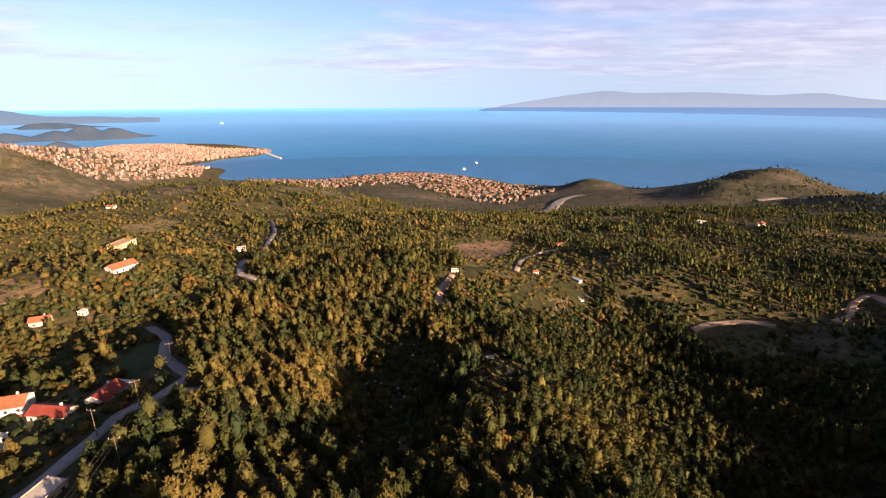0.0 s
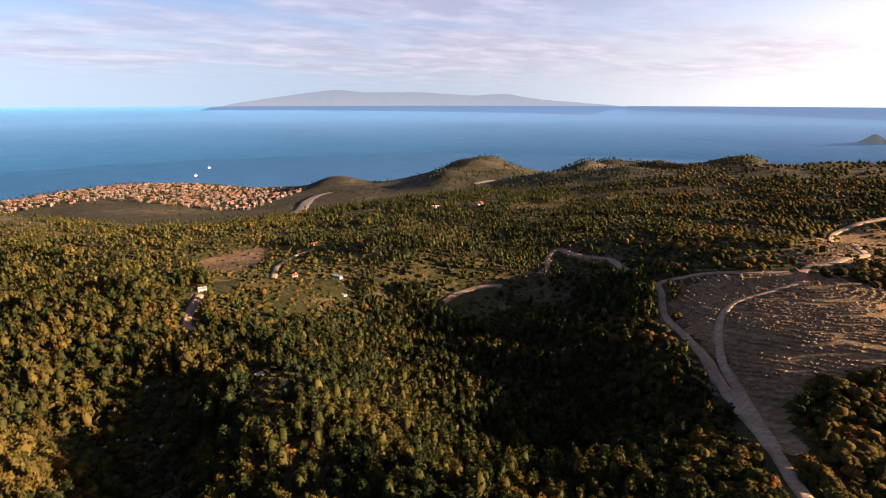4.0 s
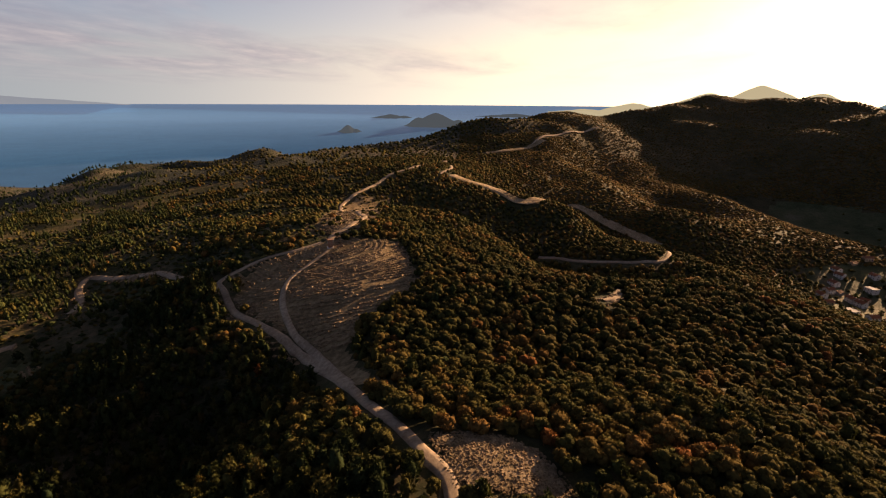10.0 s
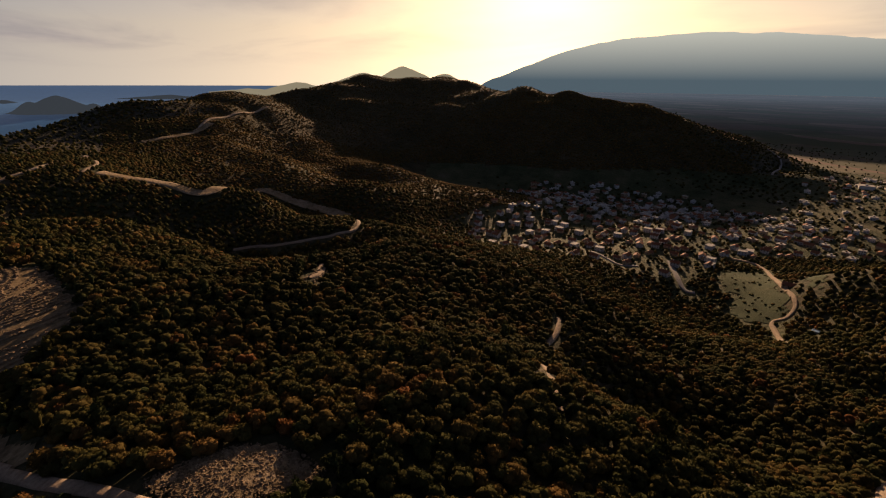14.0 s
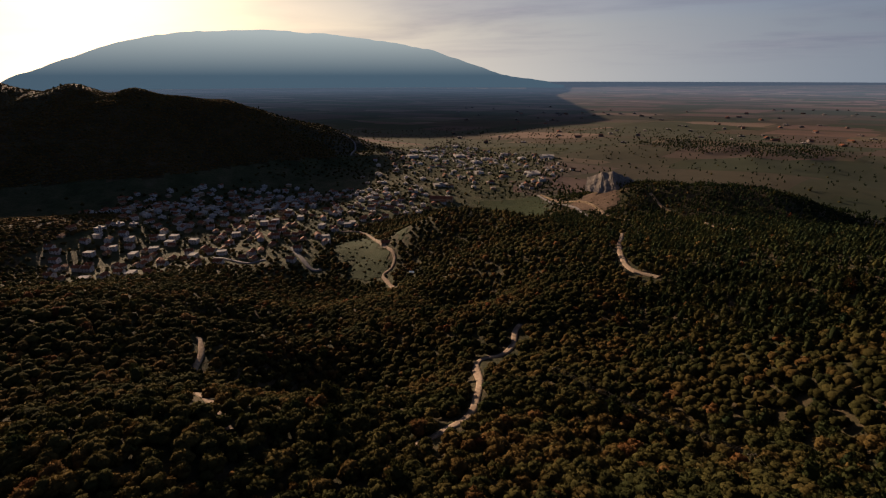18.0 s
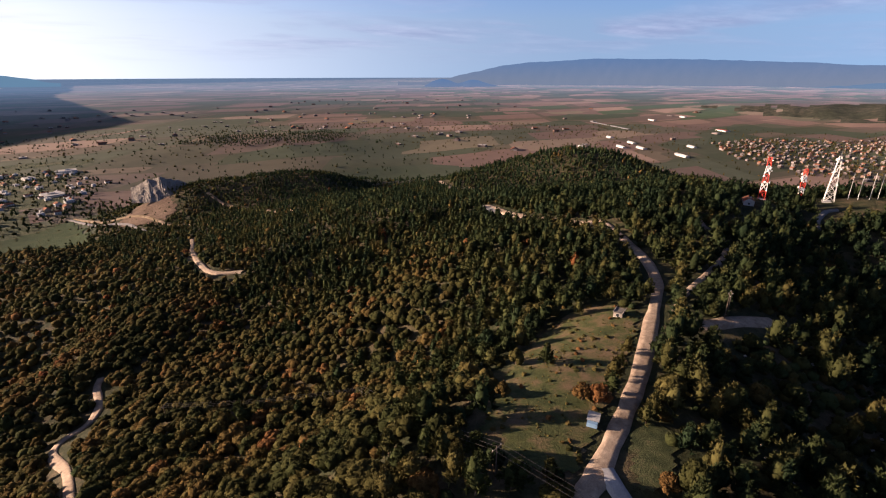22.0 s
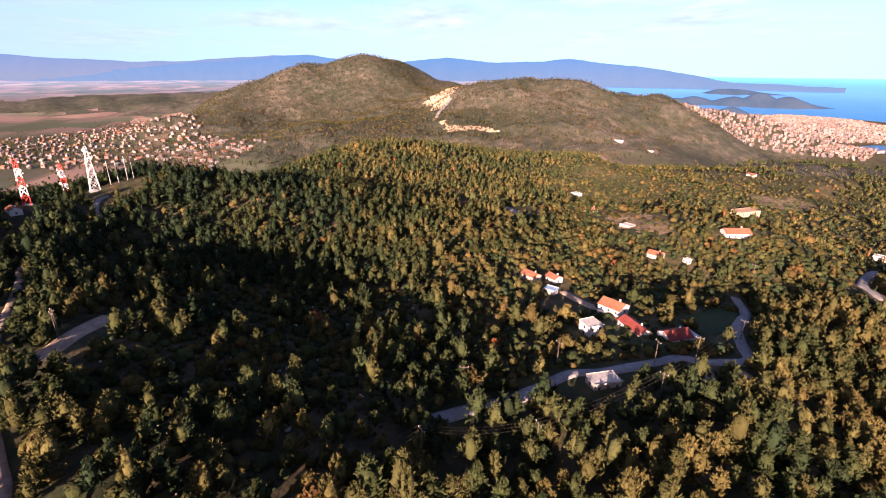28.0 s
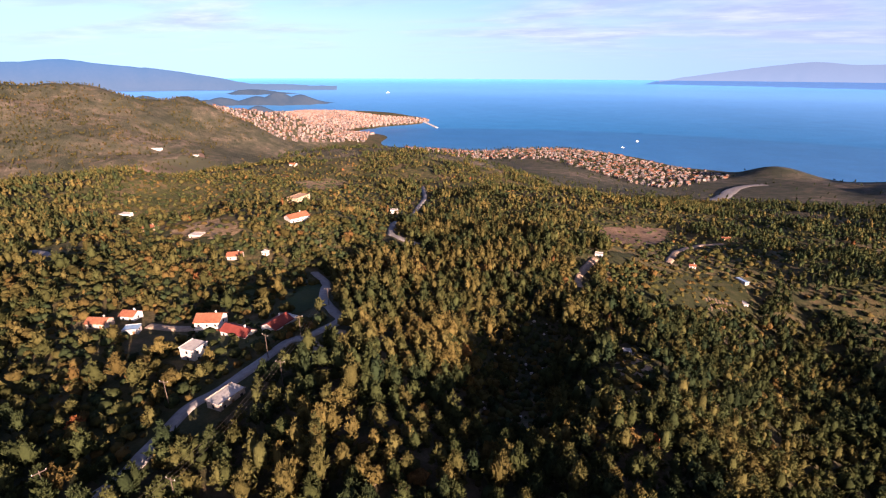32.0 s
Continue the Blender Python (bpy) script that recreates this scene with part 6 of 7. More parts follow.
def domes(x, y, z, high, wide, count, leaves, rng):
    """Many broad crowns: a low dome of soft round clumps, roughened with leaves."""
    n = len(x)
    if count == 1 and not leaves:   # far off, one low body each
        v, f = cores(np.stack([x, y, z + high * 0.35], -1), wide * 0.55, high * 0.62, rng, False)
        return v, f, np.ones(len(f), bool), np.repeat(np.arange(n), 6)
    u = (np.arange(count)[None] + rng.uniform(0.2, 0.8, (n, count))) / count
    a = rng.uniform(0, 6.28, (n, 1)) + np.arange(count)[None] * 2.4 + rng.uniform(-0.5, 0.5, (n, count))
    spread = 0.0 if count == 1 else 0.36
    reach = wide[:, None] * spread * np.sqrt(np.maximum(1 - u ** 2, 0.05)) * rng.uniform(0.6, 1.0, (n, count))
    up = np.full((n, count), 0.45) if count == 1 else 0.34 + 0.34 * u
    size = wide[:, None] * (0.52 if count == 1 else 0.5 / count ** 0.3) * rng.uniform(0.8, 1.15, (n, count))
    c = np.stack([x[:, None] + reach * np.cos(a), y[:, None] + reach * np.sin(a), z[:, None] + high[:, None] * up], -1).reshape(-1, 3)
    s = size.ravel()
    v, f = clumps(c, s, rng, 0.2, 0.85)
    tree_of = np.repeat(np.arange(n), count * 12)
    flags = np.ones(len(f), bool)
    if leaves:
        out = rng.normal(0, 1, (len(c) * leaves, 3)) + (0, 0, 0.6)
        out /= np.linalg.norm(out, axis=1)[:, None]
        r = np.repeat(s, leaves)
        mid = np.repeat(c, leaves, axis=0) + out * r[:, None] * (0.93, 0.93, 0.8)
        v2, f2 = tufts(mid, out * 0.4, r * 0.42, rng, 1, 0.5)
        f = np.vstack([f, f2 + len(v)])
        v = np.vstack([v, v2])
        flags = np.concatenate([flags, np.zeros(len(f2), bool)])
        tree_of = np.concatenate([tree_of, np.repeat(np.arange(n), count * leaves * 3)])
    return v, f, flags, tree_of


def tinted(ob, values):
    ob.data.attributes.new("tint", "FLOAT", "POINT").data.foreach_set("value", np.asarray(values, np.float32))
    return ob


def woods(r0, r1, step, seed):
    """Places for trees between two distances from the hilltop, on a loose grid, with their kind, size and tint."""
    rng = np.random.RandomState(seed)
    g = np.arange(-r1, r1, step)
    x, y = [q.ravel() for q in np.meshgrid(g, g)]
    x, y = x + rng.uniform(-0.46, 0.46, len(x)) * step, y + rng.uniform(-0.46, 0.46, len(y)) * step
    d = np.hypot(x, y)
    keep = (d >= r0) & (d < r1)
    x, y, d = x[keep], y[keep], d[keep]
    keep = ~is_open(x, y)
    x, y, d = x[keep], y[keep], d[keep]
    z = ground_z(x, y)
    south = x * math.sin(radians(140)) + y * math.cos(radians(140))
    full, oak = stands(x, y, d)
    broad = rng.uniform(0, 1, len(x)) < oak
    east = inside(x, y, GARDENS) | inside(x, y, FARM_PLOTS)   # gardens and mixed woods round the houses
    # where the low sun falls on pines; its gold is put into their tint
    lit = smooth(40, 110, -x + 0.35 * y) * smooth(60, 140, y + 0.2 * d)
    fill = full * np.where(z < 116, 0.10, 1.0) * (z > 12)
    bearing = np.degrees(np.arctan2(x, y))
    fill = fill * (1 - 0.96 * smooth(86, 96, bearing) * smooth(-150, -140, -bearing) * smooth(640, 860, d))
    fill = fill * np.where((z < 150) & (south < -350), 0.6, 1.0)
    settled = inside(x, y, VILLAGE) | inside(x, y, OUTSKIRTS) | inside(x, y, COAST_TOWN) | inside(x, y, PLAIN_TOWN) | inside(x, y, CITY)
    fill = np.where(settled, np.where(d > 950, 0.5, 0.2), fill)
    keep = rng.uniform(0, 1, len(x)) < fill
    x, y, z, d, broad, east, lit = [q[keep] for q in (x, y, z, d, broad, east, lit)]
    n = len(x)
    high = np.where(broad, rng.uniform(3.2, 5.6, n), rng.uniform(6.0, 9.8, n)) * rng.choice([1.0, 1.0, 0.9, 0.65], n)
    wide = np.where(broad, rng.uniform(4.2, 6.6, n), rng.uniform(4.2, 5.9, n)) * np.where(high < 4, 0.82, 1.0)
    small = east & (rng.uniform(0, 1, n) < 0.72)
    high, wide = np.where(small, high * 0.62, high), np.where(small, wide * rng.uniform(0.5, 0.8, n), wide)
    group = ripple(x, y, 60, 44)
    grown = np.where(broad, 1.0, np.clip(1 + 0.28 * ripple(x, y, 38, 45), 0.75, 1.35))
    high, wide = high * grown, wide * grown
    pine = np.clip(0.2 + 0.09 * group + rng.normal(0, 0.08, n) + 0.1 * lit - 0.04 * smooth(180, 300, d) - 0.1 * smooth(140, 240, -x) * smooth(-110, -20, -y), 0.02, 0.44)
    autumn = np.clip(0.66 + 0.09 * group + rng.normal(0, 0.085, n), 0.52, 0.86)
    autumn = np.where(rng.uniform(0, 1, n) < 0.014 + 0.022 * (group > 0.5), rng.uniform(0.86, 0.97, n), autumn)
    tint = np.where(broad | (rng.uniform(0, 1, n) < 0.03 + 0.1 * east), autumn, pine)
    tint = np.where(rng.uniform(0, 1, n) < 0.0005, 1.0, tint)
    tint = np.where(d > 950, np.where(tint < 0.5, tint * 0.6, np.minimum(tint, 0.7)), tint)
    tint = np.where((d > 1400) & (x < -900), 0.52 + 0.26 * rng.uniform(0, 1, n), tint)   # brown scrub on the far hills
    return x, y, z, high, wide, broad, tint, d


def forest(name, label, r0, r1, step, pine_tufts, needles, dome_clumps, leaves, seed, grow=1.0, skip=0):
    x, y, z, high, wide, broad, tint, d = woods(r0, r1, step, seed)
    order = np.argsort(d)
    near, rest = order[:skip], order[skip:]
    rng = np.random.RandomState(seed + 1)
    verts, faces, flags, tints, base = [], [], [], [], 0
    for is_broad in (False, True):
        pick = rest[broad[rest] == is_broad]
        size = (x[pick], y[pick], z[pick], high[pick] * grow ** 0.5, wide[pick] * grow)
        v, f, smooth_flags, tree_of = domes(*size, dome_clumps, leaves, rng) if is_broad else pines(*size, pine_tufts, needles, rng, pine_tufts > 8)
        verts.append(v)
        faces.append(f + base)
        flags.append(smooth_flags)
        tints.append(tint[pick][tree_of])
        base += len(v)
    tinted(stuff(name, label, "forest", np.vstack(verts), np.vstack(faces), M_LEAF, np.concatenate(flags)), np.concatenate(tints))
    return [(x[i], y[i], z[i], high[i], wide[i], broad[i], tint[i]) for i in near]


def tree(name, label, category, broad, tint, seed):
    """One near tree, of unit size 6 m: a tapered trunk with limbs, and a crown of many clumps."""
    rng = np.random.RandomState(seed)
    t = tagged(new(name), label, category, "trees near the hilltop")
    trunk = bar((0, 0, -0.6), (rng.uniform(-0.15, 0.15), rng.uniform(-0.15, 0.15), 4.6 if not broad else 3.0), 0.17, 7, r2=0.05)
    for k in range(6):
        a, h = k * 2.4 + rng.uniform(-0.4, 0.4), (1.6 + 0.42 * k) if not broad else (1.3 + 0.25 * k)
        bar((0, 0, h), (1.5 * math.cos(a), 1.5 * math.sin(a), h + 0.7), 0.06, 5, trunk, 0.02)
    part("trunk", trunk, M_BARK, t)
    one = np.zeros(1)
    v, f, flags, _ = domes(one, one, one, one + 6.0, one + 5.6, 12, 30, rng) if broad else pines(one, one, one, one + 6.0, one + 5.0, 44, 11, rng)
    me = mesh_of("crown", v, f, M_LEAF, flags)
    crown_ob = new("crown", me)
    crown_ob.parent = t
    tinted(crown_ob, np.full(len(v), tint))
    return t


NEAR = forest("forest", "dense young pines and oaks on the hilltop slopes", 56, 150, 4.2, 24, 10, 6, 20, 101, skip=300)
forest("forest", "pine wood and oak scrub on the near slopes", 150, 330, 4.3, 11, 5, 3, 8, 102)
forest("forest", "woods on the middle slopes", 330, 520, 5.0, 6, 4, 1, 12, 103)
forest("forest", "woods on the far slopes", 520, 950, 5.7, 3, 3, 1, 0, 104, 1.1)
forest("forest", "far wooded hills", 950, 2700, 13.0, 2, 2, 1, 0, 105, 1.4)

PINES = [(tree("pine_tree", "young pine with %s needles on the hilltop" % w, "pine tree", False, q, 200 + i), q) for i, (w, q) in enumerate(
    (("dark green", 0.08), ("green", 0.2), ("olive green", 0.28), ("yellow-green", 0.36), ("golden green", 0.43)))]
OAKS = [(tree("oak_tree", "round scrub oak with %s leaves" % w, "oak tree", True, q, 220 + i), q) for i, (w, q) in enumerate(
    (("dark green", 0.56), ("dull green", 0.66), ("olive", 0.76), ("brown", 0.86), ("orange", 0.93), ("orange-red", 1.0)))]
taken = set()
for x, y, z, high, wide, broad, tint in NEAR:
    kinds = OAKS if broad or tint > 0.5 else PINES
    k = min(range(len(kinds)), key=lambda i: abs(kinds[i][1] - tint))
    m = pose(x, y, z, 0, 0, random.uniform(0, 360)) @ Matrix.Diagonal((wide / 4.8, wide / 4.8, high / 6.0, 1))
    ob = kinds[k][0]
    if ob in taken:
        ob = copy_thing(ob, m)
    taken.add(ob)
    ob.matrix_basis = m


for x, y, k in SINGLES:
    ob = (PINES[int(k)] if k < 5 else OAKS[int(k) - 5])[0]
    size = 0.75 + 0.45 * random.random()
    m = pose(x, y, float(ground_z(x, y)), 0, 0, random.uniform(0, 360)) @ Matrix.Diagonal((size * 0.72, size * 0.72, size * 0.85, 1))
    copy_thing(ob, m).matrix_basis = m


for ob, _ in PINES + OAKS:
    if ob not in taken:
        for o in (*ob.children_recursive, ob):
            bpy.data.objects.remove(o)


def shrubs(name, label, r0, r1, step, size, seed):
    """Low bushes between the trees, thick where the trees stand apart."""
    rng = np.random.RandomState(seed)
    g = np.arange(-r1, r1, step)
    x, y = [q.ravel() for q in np.meshgrid(g, g)]
    x, y = x + rng.uniform(-0.5, 0.5, len(x)) * step, y + rng.uniform(-0.5, 0.5, len(y)) * step
    d = np.hypot(x, y)
    keep = (d > r0) & (d < r1) & ~is_open(x, y)
    x, y, d = x[keep], y[keep], d[keep]
    full, _ = stands(x, y, d)
    z = ground_z(x, y)
    keep = (rng.uniform(0, 1, len(x)) < (1.08 - full) * (1.5 + 0.6 * ripple(x, y, 26, 58))) & (z > 125)
    x, y, z, d = x[keep], y[keep], z[keep], d[keep]
    s = rng.uniform(0.35, 1.0, len(x)) ** 1.5 * size * np.where(d > 330, 1.25, 1.0)
    v, f, flags, bush = domes(x, y, z, s * 0.9, s * 1.9, 1, 6 if r1 < 400 else 0, rng)
    tint = np.where(rng.uniform(0, 1, len(x)) < 0.55, rng.uniform(0.03, 0.26, len(x)), rng.uniform(0.52, 0.8, len(x)))
    tinted(stuff(name, label, "bushes", v, f, M_LEAF, flags), tint[bush])


shrubs("undergrowth", "low green and brown bushes between the trees", 56, 300, 2.7, 2.1, 301)
shrubs("undergrowth", "scattered bushes on the open slopes", 300, 700, 5.6, 2.4, 302)


def ridge_scrub():
    """Low oak scrub over the dry western ridge."""
    rng = np.random.RandomState(311)
    g, g2 = np.arange(-2000, 2000, 7.6), np.arange(-1200, 1200, 5.4)
    x, y = np.concatenate([np.stack([q.ravel() for q in np.meshgrid(g, g)]), np.stack([q.ravel() for q in np.meshgrid(g2, g2)])], 1)
    x, y = x + rng.uniform(-5, 5, len(x)), y + rng.uniform(-5, 5, len(x))
    d, bearing = np.hypot(x, y), np.degrees(np.arctan2(x, y))
    z = ground_z(x, y)
    keep = (d > 620) & (d < 1950) & (bearing > 84) & (bearing < 152) & (z > 150) & ~is_open(x, y) & (rng.uniform(0, 1, len(x)) < 0.88 + 0.25 * ripple(x, y, 120, 46))
    x, y, z = x[keep], y[keep], z[keep]
    s = rng.uniform(2.0, 4.2, len(x))
    v, f = cores(np.stack([x, y, z + s * 0.1], -1), s, s * 0.5, rng, False)
    tinted(stuff("ridge_scrub", "low oak scrub over the dry western ridge", "bushes", v, f, M_LEAF, True), np.repeat(np.clip(rng.normal(0.8, 0.05, len(x)), 0.62, 0.88), 6))


ridge_scrub()

# ---- brush rows, stumps and stones on the cleared ground ----


def windrows():
    """Rows of cut brush laid along the slope of the bare hill, ring above ring."""
    rng = np.random.RandomState(77)
    centres, sizes = [], []
    cx, cy = TOWER
    for k in range(46):
        r = 7 + k * 3.4
        a = 0.0
        while a < 6.28:
            span = rng.uniform(6, 26) / r
            if rng.uniform() < 0.8:
                for t in np.arange(a, a + span, 0.75 / r):
                    q = r * (1 + 0.05 * math.sin(3 * t + k * 0.3)) + rng.normal(0, 0.25)
                    centres.append((cx + q * math.cos(t) * 0.85, cy + q * math.sin(t) * 1.15))
                    sizes.append(rng.uniform(0.5, 1.05))
            a += span + rng.uniform(1, 5) / r
    c = np.array(centres)
    ok = is_open(c[:, 0], c[:, 1]) & (np.hypot(c[:, 0], c[:, 1]) > 135)
    c, s = c[ok], np.array(sizes)[ok]
    near = np.array([t for t in TRACK if 130 < t[0] < 420 and 20 < t[1] < 240])
    ok = np.array([(np.hypot(near[:, 0] - p[0], near[:, 1] - p[1]) > near[:, 2] + 1.2).all() for p in c])
    ok &= np.hypot(c[:, 0] - cx, c[:, 1] - cy) > 6
    c, s = c[ok], s[ok]
    z = ground_z(c[:, 0], c[:, 1]) + 0.35
    v, f = clumps(np.stack([c[:, 0], c[:, 1], z], -1), s, rng, 0.5, 0.7)
    stuff("brush_row", "rows of cut dry brush along the bare hill", "brush", v, f, M_BRUSH)


windrows()


def litter(name, label, points, count, sizes, material, seed, category, tints=None):
    """Small clumps scattered over a plot."""
    rng = np.random.RandomState(seed)
    p = np.array(points)
    x, y = rng.uniform(p[:, 0].min(), p[:, 0].max(), count), rng.uniform(p[:, 1].min(), p[:, 1].max(), count)
    ok = inside(x, y, points)
    x, y = x[ok], y[ok]
    s = rng.uniform(*sizes, len(x))
    v, f = clumps(np.stack([x, y, ground_z(x, y) + 0.15 + s * 0.3], -1), s, rng, 0.45, 0.7)
    ob = stuff(name, label, category, v, f, material)
    if tints:
        tinted(ob, np.repeat(rng.uniform(*tints, len(x)), 12))


litter("cut_brush", "heaps of cut dry brush on the bare slope", BARE_SLOPE, 2400, (0.1, 0.36), M_BRUSH, 81, "brush")
litter("young_shrubs", "young green and yellow shrubs in the meadow", MEADOW, 240, (0.25, 0.75), M_LEAF, 82, "bushes", (0.3, 0.95))
litter("tall_weeds", "tufts of dry weeds in the meadow", MEADOW, 700, (0.1, 0.28), M_LEAF, 83, "weeds", (0.42, 0.46))
for i, (points, count) in enumerate(BUSHY):
    litter("bushes", "low bushes and tufts scattered over open ground", points, count * 2, (0.3, 2.0), M_LEAF, 90 + i, "bushes", (0.04, 0.3) if i % 2 else (0.52, 0.8))
litter("stones", "pale weathered stones lying in the scrub", STONY_SCRUB, 260, (0.2, 0.8), M_STONE, 86, "stones")
litter("stones", "pale stones in the dry gully", VALLEY_SCRUB, 110, (0.2, 0.7), M_STONE, 87, "stones")
litter("young_shrubs", "scattered bushes on the spur clearing", SPUR, 160, (0.4, 1.2), M_LEAF, 85, "bushes", (0.4, 0.85))


# ---- masts on the hill ----


def mast(x, y, high, foot, top, striped, dishes, label, seed):
    """A lattice mast: four leaning legs and crossed braces in painted sections, with dishes and drums on brackets."""
    rng = np.random.RandomState(seed)
    t = thing("radio_mast", x, y, 20, None, label, "radio mast", "masts on the hill")
    count = 5
    for k in range(count):
        z0, z1 = high * k / count, high * (k + 1) / count
        w0, w1 = foot + (top - foot) * k / count, foot + (top - foot) * (k + 1) / count
        paint = (M_MRED if k % 2 == 0 else M_MWHITE) if striped else M_STEEL
        note = ("red painted leg" if k % 2 == 0 else "white painted leg") if striped else ""
        c0 = [Vector((sx * w0, sy * w0, z0)) for sx, sy in ((-1, -1), (1, -1), (1, 1), (-1, 1))]
        c1 = [Vector((sx * w1, sy * w1, z1)) for sx, sy in ((-1, -1), (1, -1), (1, 1), (-1, 1))]
        for i in range(4):
            j = (i + 1) % 4
            leg = part("leg", bar(c0[i], c1[i], 0.15, 5), paint, t, note)
            for p, q, r in ((c0[i], c1[j], 0.08), (c0[j], c1[i], 0.08), (c1[i], c1[j], 0.09)):
                part("brace", bar(p, q, r, 4), paint, leg)
    for k in range(dishes):
        z = high * rng.uniform(0.35, 0.95)
        w = foot + (top - foot) * z / high + 0.5
        a = rng.uniform(0, 6.28)
        p, out = Vector((w * math.cos(a), w * math.sin(a), z)), Vector((math.cos(a), math.sin(a), 0))
        r = rng.uniform(0.35, 0.65)
        bm = bar(p, p + out * 0.35, r, 16, None, r * 0.92)
        bar(p + out * 0.35, p + out * 0.5, r * 0.92, 16, bm, r * 0.4)
        dish = part("dish", bm, M_MWHITE, t, "white drum antenna")
        part("bracket", bar(p - out * 0.7, p, 0.06, 5), M_STEEL, dish)
    part("whip_antenna", bar((0, 0, high - 0.3), (0, 0, high + 2.6), 0.05, 5), M_STEEL, t)
    part("footing", box(-foot - 0.5, -foot - 0.5, -0.8, foot + 0.5, foot + 0.5, 0.12), M_CONCRETE, t)


mast(*MAST_A, 21.0, 1.5, 0.75, True, 11, "red and white lattice mast with white drum antennas", 601)
mast(*MAST_B, 16.0, 1.2, 0.7, True, 9, "slimmer red and white lattice mast with dishes", 602)
mast(*MAST_C, 22.0, 2.1, 0.5, False, 5, "bare steel lattice tower with two large dishes", 603)
for k, (x, y) in enumerate(STAYS):
    t = thing("antenna_pole", x, y, 0, None, "slim steel aerial pole with crossbars on the pine hill", "antenna pole", "aerial poles")
    h = 13.0 - 0.8 * (k % 2)
    part("pole", bar((0, 0, -0.5), (0, 0, h), 0.16, 8, None, 0.08), M_STEEL, t)
    for z in (0.55, 0.7, 0.85, 0.96):
        part("crossbar", bar((-0.9, 0, h * z), (0.9, 0, h * z), 0.05, 5), M_STEEL, t)

# ---- tower on the bare hill ----
tower = thing("stone_tower", *TOWER, 25, None, "small square brown masonry tower on the bare hilltop", "tower")
part("shaft", box(-1.45, -1.45, -0.8, 1.45, 1.45, 5.6), M_BRICK, tower)
part("plinth", box(-2.1, -2.1, -0.8, 2.1, 2.1, 0.7), M_CONCRETE, tower)
part("cornice", box(-1.7, -1.7, 5.6, 1.7, 1.7, 5.95), M_BRICK, tower)
part("doorway", box(-0.5, -1.52, 0.7, 0.5, -1.42, 2.7), M_DOOR, tower)
part("slit_window", box(-0.2, -1.5, 3.6, 0.2, -1.43, 4.5), M_GLASS, tower)

# ---- poles and wires ----


def pole(x, y, turn, label, group, high=9.0):
    t = thing("utility_pole", x, y, turn, None, label, "utility pole", group)
    part("post", bar((0, 0, -0.6), (0, 0, high), 0.12, 8, None, 0.08), M_POLE, t)
    part("crossarm", box(-1.1, -0.07, high - 0.55, 1.1, 0.07, high - 0.4), M_POLE, t)
    for s in (-1.0, 0.0, 1.0):
        part("insulator", bar((s, 0, high - 0.4), (s, 0, high - 0.12), 0.05, 8), M_GREY, t)
    return t


tops = []
for i, (x, y) in enumerate(POLES):
    (ax, ay), (bx, by) = POLES[max(i - 1, 0)], POLES[min(i + 1, len(POLES) - 1)]
    turn = math.degrees(math.atan2(by - ay, bx - ax)) + 90
    pole(x, y, turn, "weathered wooden power pole carrying three wires", "power line", 7.4)
    m = pose(x, y, float(ground_z(x, y)), 0, 0, turn)
    tops.append([m @ Vector((s, 0, 7.3)) for s in (-1.0, 0.0, 1.0)])
for i, (a, b) in enumerate(zip(tops, tops[1:])):
    span = tagged(new("power_wires"), "three thin sagging power wires between two poles", "wires", "power line")
    for p, q in zip(a, b):
        bm = bmesh.new()
        last = None
        for k in range(15):
            t = k / 14
            c = p.lerp(q, t) - Vector((0, 0, 5.2 * t * (1 - t)))
            ring = [bm.verts.new(c + Vector(o)) for o in ((0.03, 0, 0), (0, 0.03, 0), (0, 0, 0.03), (-0.02, -0.02, -0.02))]
            if last is not None:
                for i in range(4):
                    bm.faces.new((last[i], last[(i + 1) % 4], ring[(i + 1) % 4], ring[i]))
            last = ring
        part("wire", bm, M_WIRE, span)
for x, y in LONE_POLES:
    pole(x, y, random.uniform(0, 180), "lone wooden pole with a crossarm among trees", "lone poles", 8.0)

# ---- meadow, yards ----
hut = thing("tarp_shelter", *MEADOW_HUT, 30, None, "makeshift shelter with pale sheet roof and blue tarp in the meadow", "shelter")
hut.matrix_basis = hut.matrix_basis @ Matrix.Scale(0.75, 4)
part("roof_sheet", box(-2.2, -1.5, 1.9, 1.4, 1.5, 2.0), M_FLAT, hut, "pale sheet roof")
part("tarp", box(1.3, -1.3, 0.6, 2.4, 1.2, 1.75), M_BLUE, hut, "blue tarp over stacked goods")
for sx, sy in ((-2.0, -1.3), (-2.0, 1.3), (1.2, -1.3), (1.2, 1.3)):
    part("post", box(sx - 0.06, sy - 0.06, -0.4, sx + 0.06, sy + 0.06, 1.95), M_POLE, hut)
part("back_wall", box(-2.05, 1.25, 0.0, 1.2, 1.31, 1.9), M_DOOR, hut)

# ---- quarry face ----


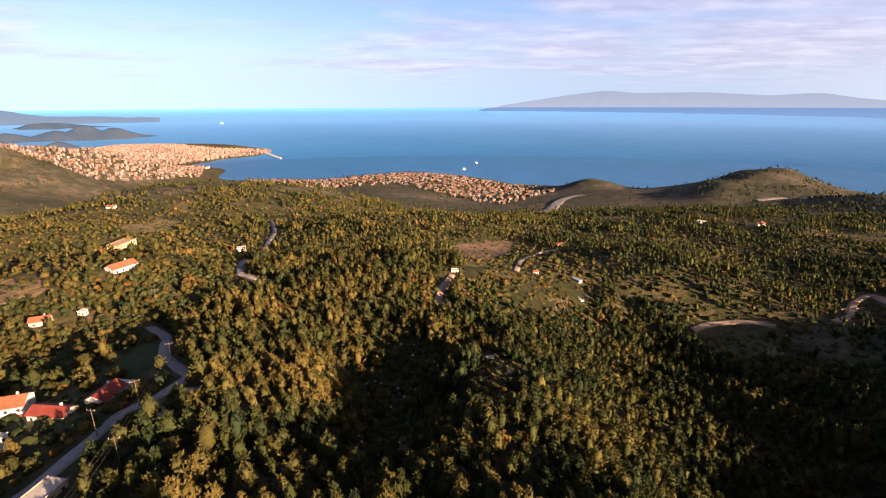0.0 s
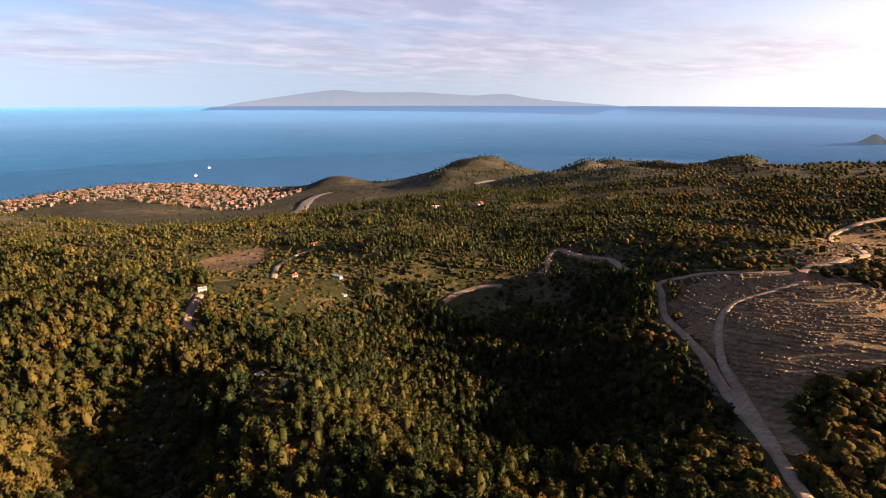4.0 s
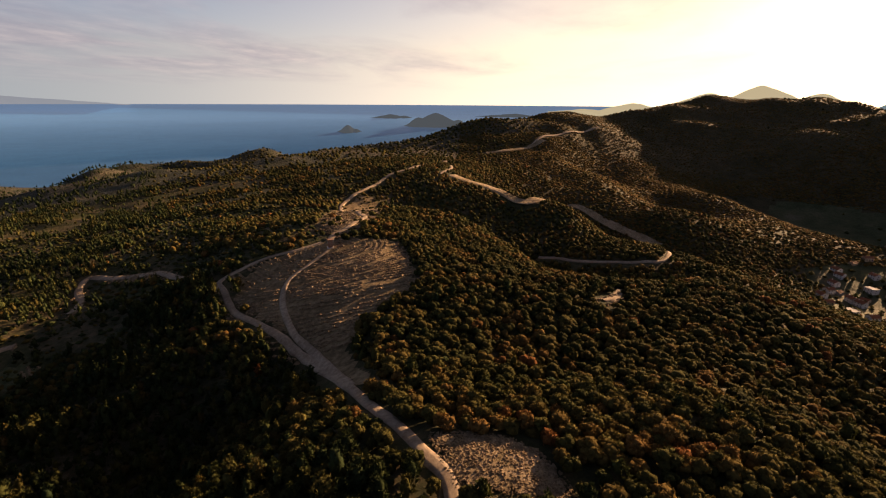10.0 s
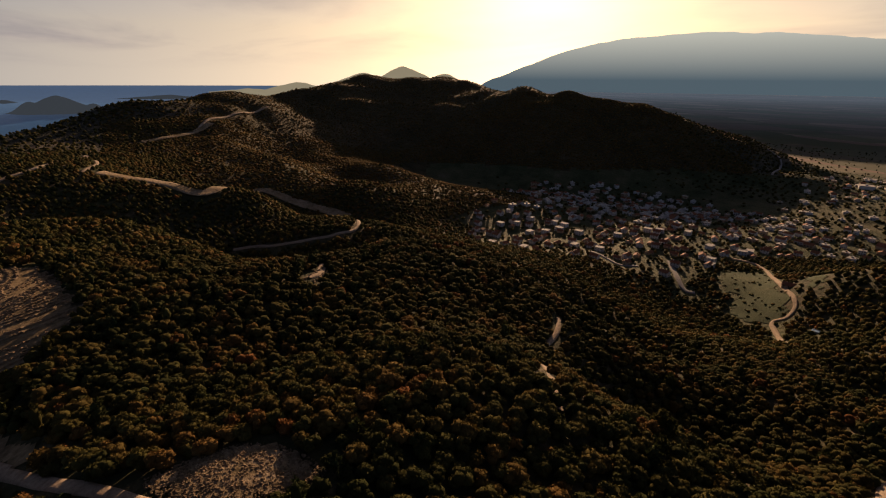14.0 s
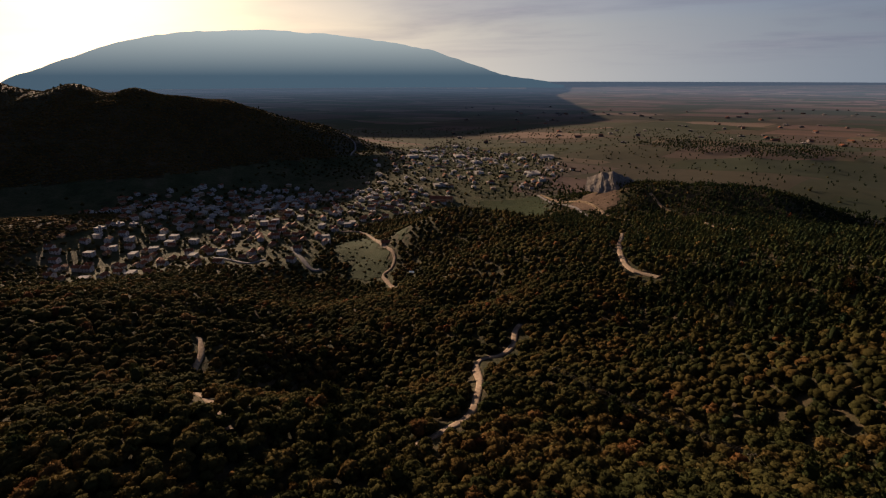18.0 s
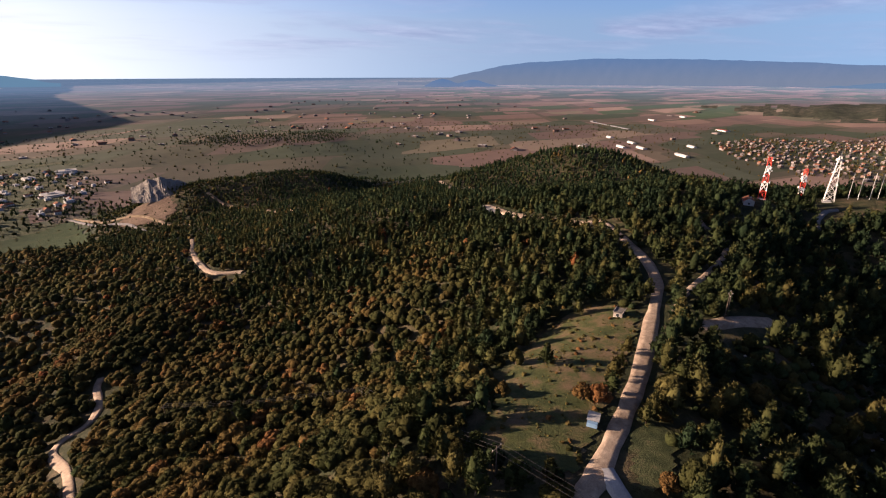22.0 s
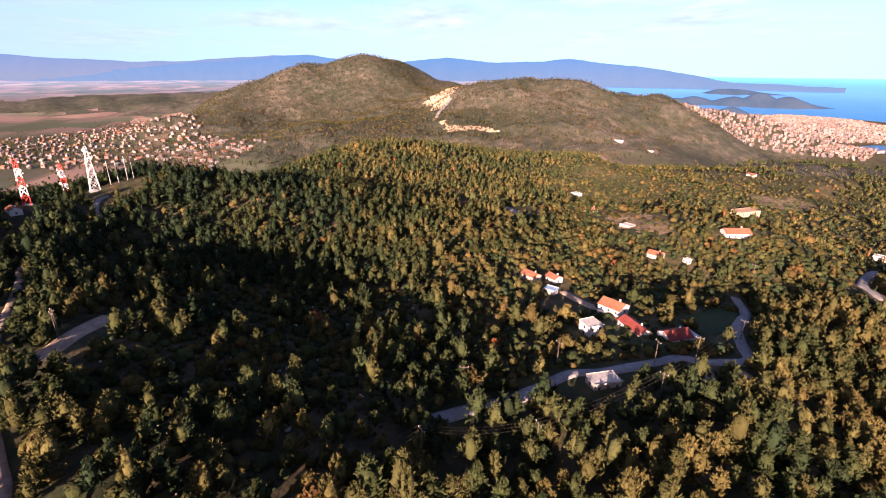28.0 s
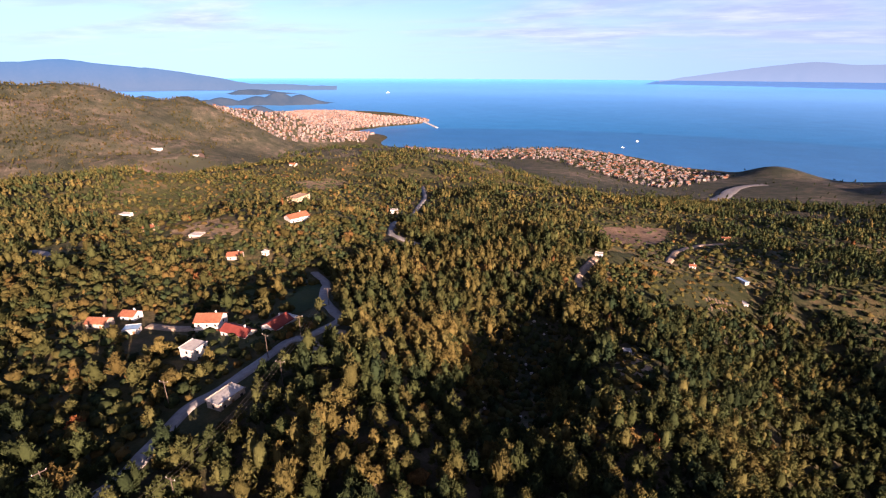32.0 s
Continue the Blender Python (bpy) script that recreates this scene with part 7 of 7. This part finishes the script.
def quarry_face(x, y, wide, high):
    """A cut rock face with an angular prow and upright ribs."""
    rng = np.random.RandomState(71)
    nu, nv = 56, 26
    u, v = np.meshgrid(np.linspace(-1, 1, nu), np.linspace(0, 1, nv), indexing="ij")
    top = high * (0.5 + 0.5 * np.cos(u * 1.6)) * (1 + 0.08 * ripple(u * 100, u * 0, 30, 72))
    depth = -16 * (1 - np.abs(u - 0.25)) - 12 * (1 - v) + 1.8 * ripple(u * 90, v * 25, 26, 73) + 0.8 * ripple(u * 90, v * 60, 9, 74)
    px, py = u * wide / 2, depth + 34 * v
    a = math.atan2(y, x) + math.pi / 2
    gx, gy = x - (px * math.cos(a) - py * math.sin(a)) * 1.0, y - (px * math.sin(a) + py * math.cos(a)) * 1.0
    gz = float(ground_z(x, y)) - 4 + top * v
    verts = np.stack([gx, gy, gz], -1).reshape(-1, 3)
    i, j = np.meshgrid(np.arange(nu - 1), np.arange(nv - 1), indexing="ij")
    i, j = i.ravel(), j.ravel()
    faces = np.stack([i * nv + j, (i + 1) * nv + j, (i + 1) * nv + j + 1, i * nv + j + 1], -1)
    stuff("quarry_face", "pale cut rock face of a hillside quarry", "quarry", verts, faces, M_QUARRY, False, "structure")


quarry_face(*QUARRY, 84, 30)

# ---- breakwater and boats ----


def on_sea(x, y, z):
    a, b, c = drawn_in(np.array([float(x)]), np.array([float(y)]), np.array([float(z)]))
    return Vector((float(a[0]), float(b[0]), float(c[0])))


a, b = on_sea(*JETTY_A, 0), on_sea(*JETTY_B, 0)
way = (b - a).normalized()
side = Vector((way.y, -way.x, 0)) * 9
bm = bmesh.new()
v = [bm.verts.new(p) for p in (a - side, b - side, b + side, a + side)] + [bm.verts.new(p + Vector((0, 0, 5))) for p in (a - side * 0.7, b - side * 0.7, b + side * 0.7, a + side * 0.7)]
for f in ((4, 5, 6, 7), (0, 1, 5, 4), (1, 2, 6, 5), (2, 3, 7, 6), (3, 0, 4, 7)):
    bm.faces.new([v[i] for i in f])
jetty = part("breakwater", bm, M_CONCRETE, None)
tagged(jetty, "long pale concrete breakwater at the harbour mouth", "breakwater")
for bx, by, s in (BOAT_A, BOAT_B, BOAT_C):
    boat = new("boat")
    boat.matrix_basis = Matrix.Translation(on_sea(bx, by, 0)) @ pose(0, 0, 0, 0, 0, 40) @ Matrix.Scale(s, 4)
    tagged(boat, "white boat lying on the calm sea", "boat", "boats on the sea")
    bm = bmesh.new()
    ring = [(-6, -1.6), (-6, 1.6), (2, 1.8), (7, 0), (2, -1.8)]
    lo, hi = [bm.verts.new((x, y * 0.7, -0.4)) for x, y in ring], [bm.verts.new((x, y, 1.6)) for x, y in ring]
    for i in range(5):
        j = (i + 1) % 5
        bm.faces.new((lo[j], lo[i], hi[i], hi[j]))
    bm.faces.new(hi[::-1])
    part("hull", bm, M_MWHITE, boat)
    part("cabin", box(-4, -1.1, 1.6, 1, 1.1, 3.4), M_MWHITE, boat)
    part("funnel", bar((-2, 0, 3.4), (-2, 0, 6.5), 0.3, 8), M_MWHITE, boat)
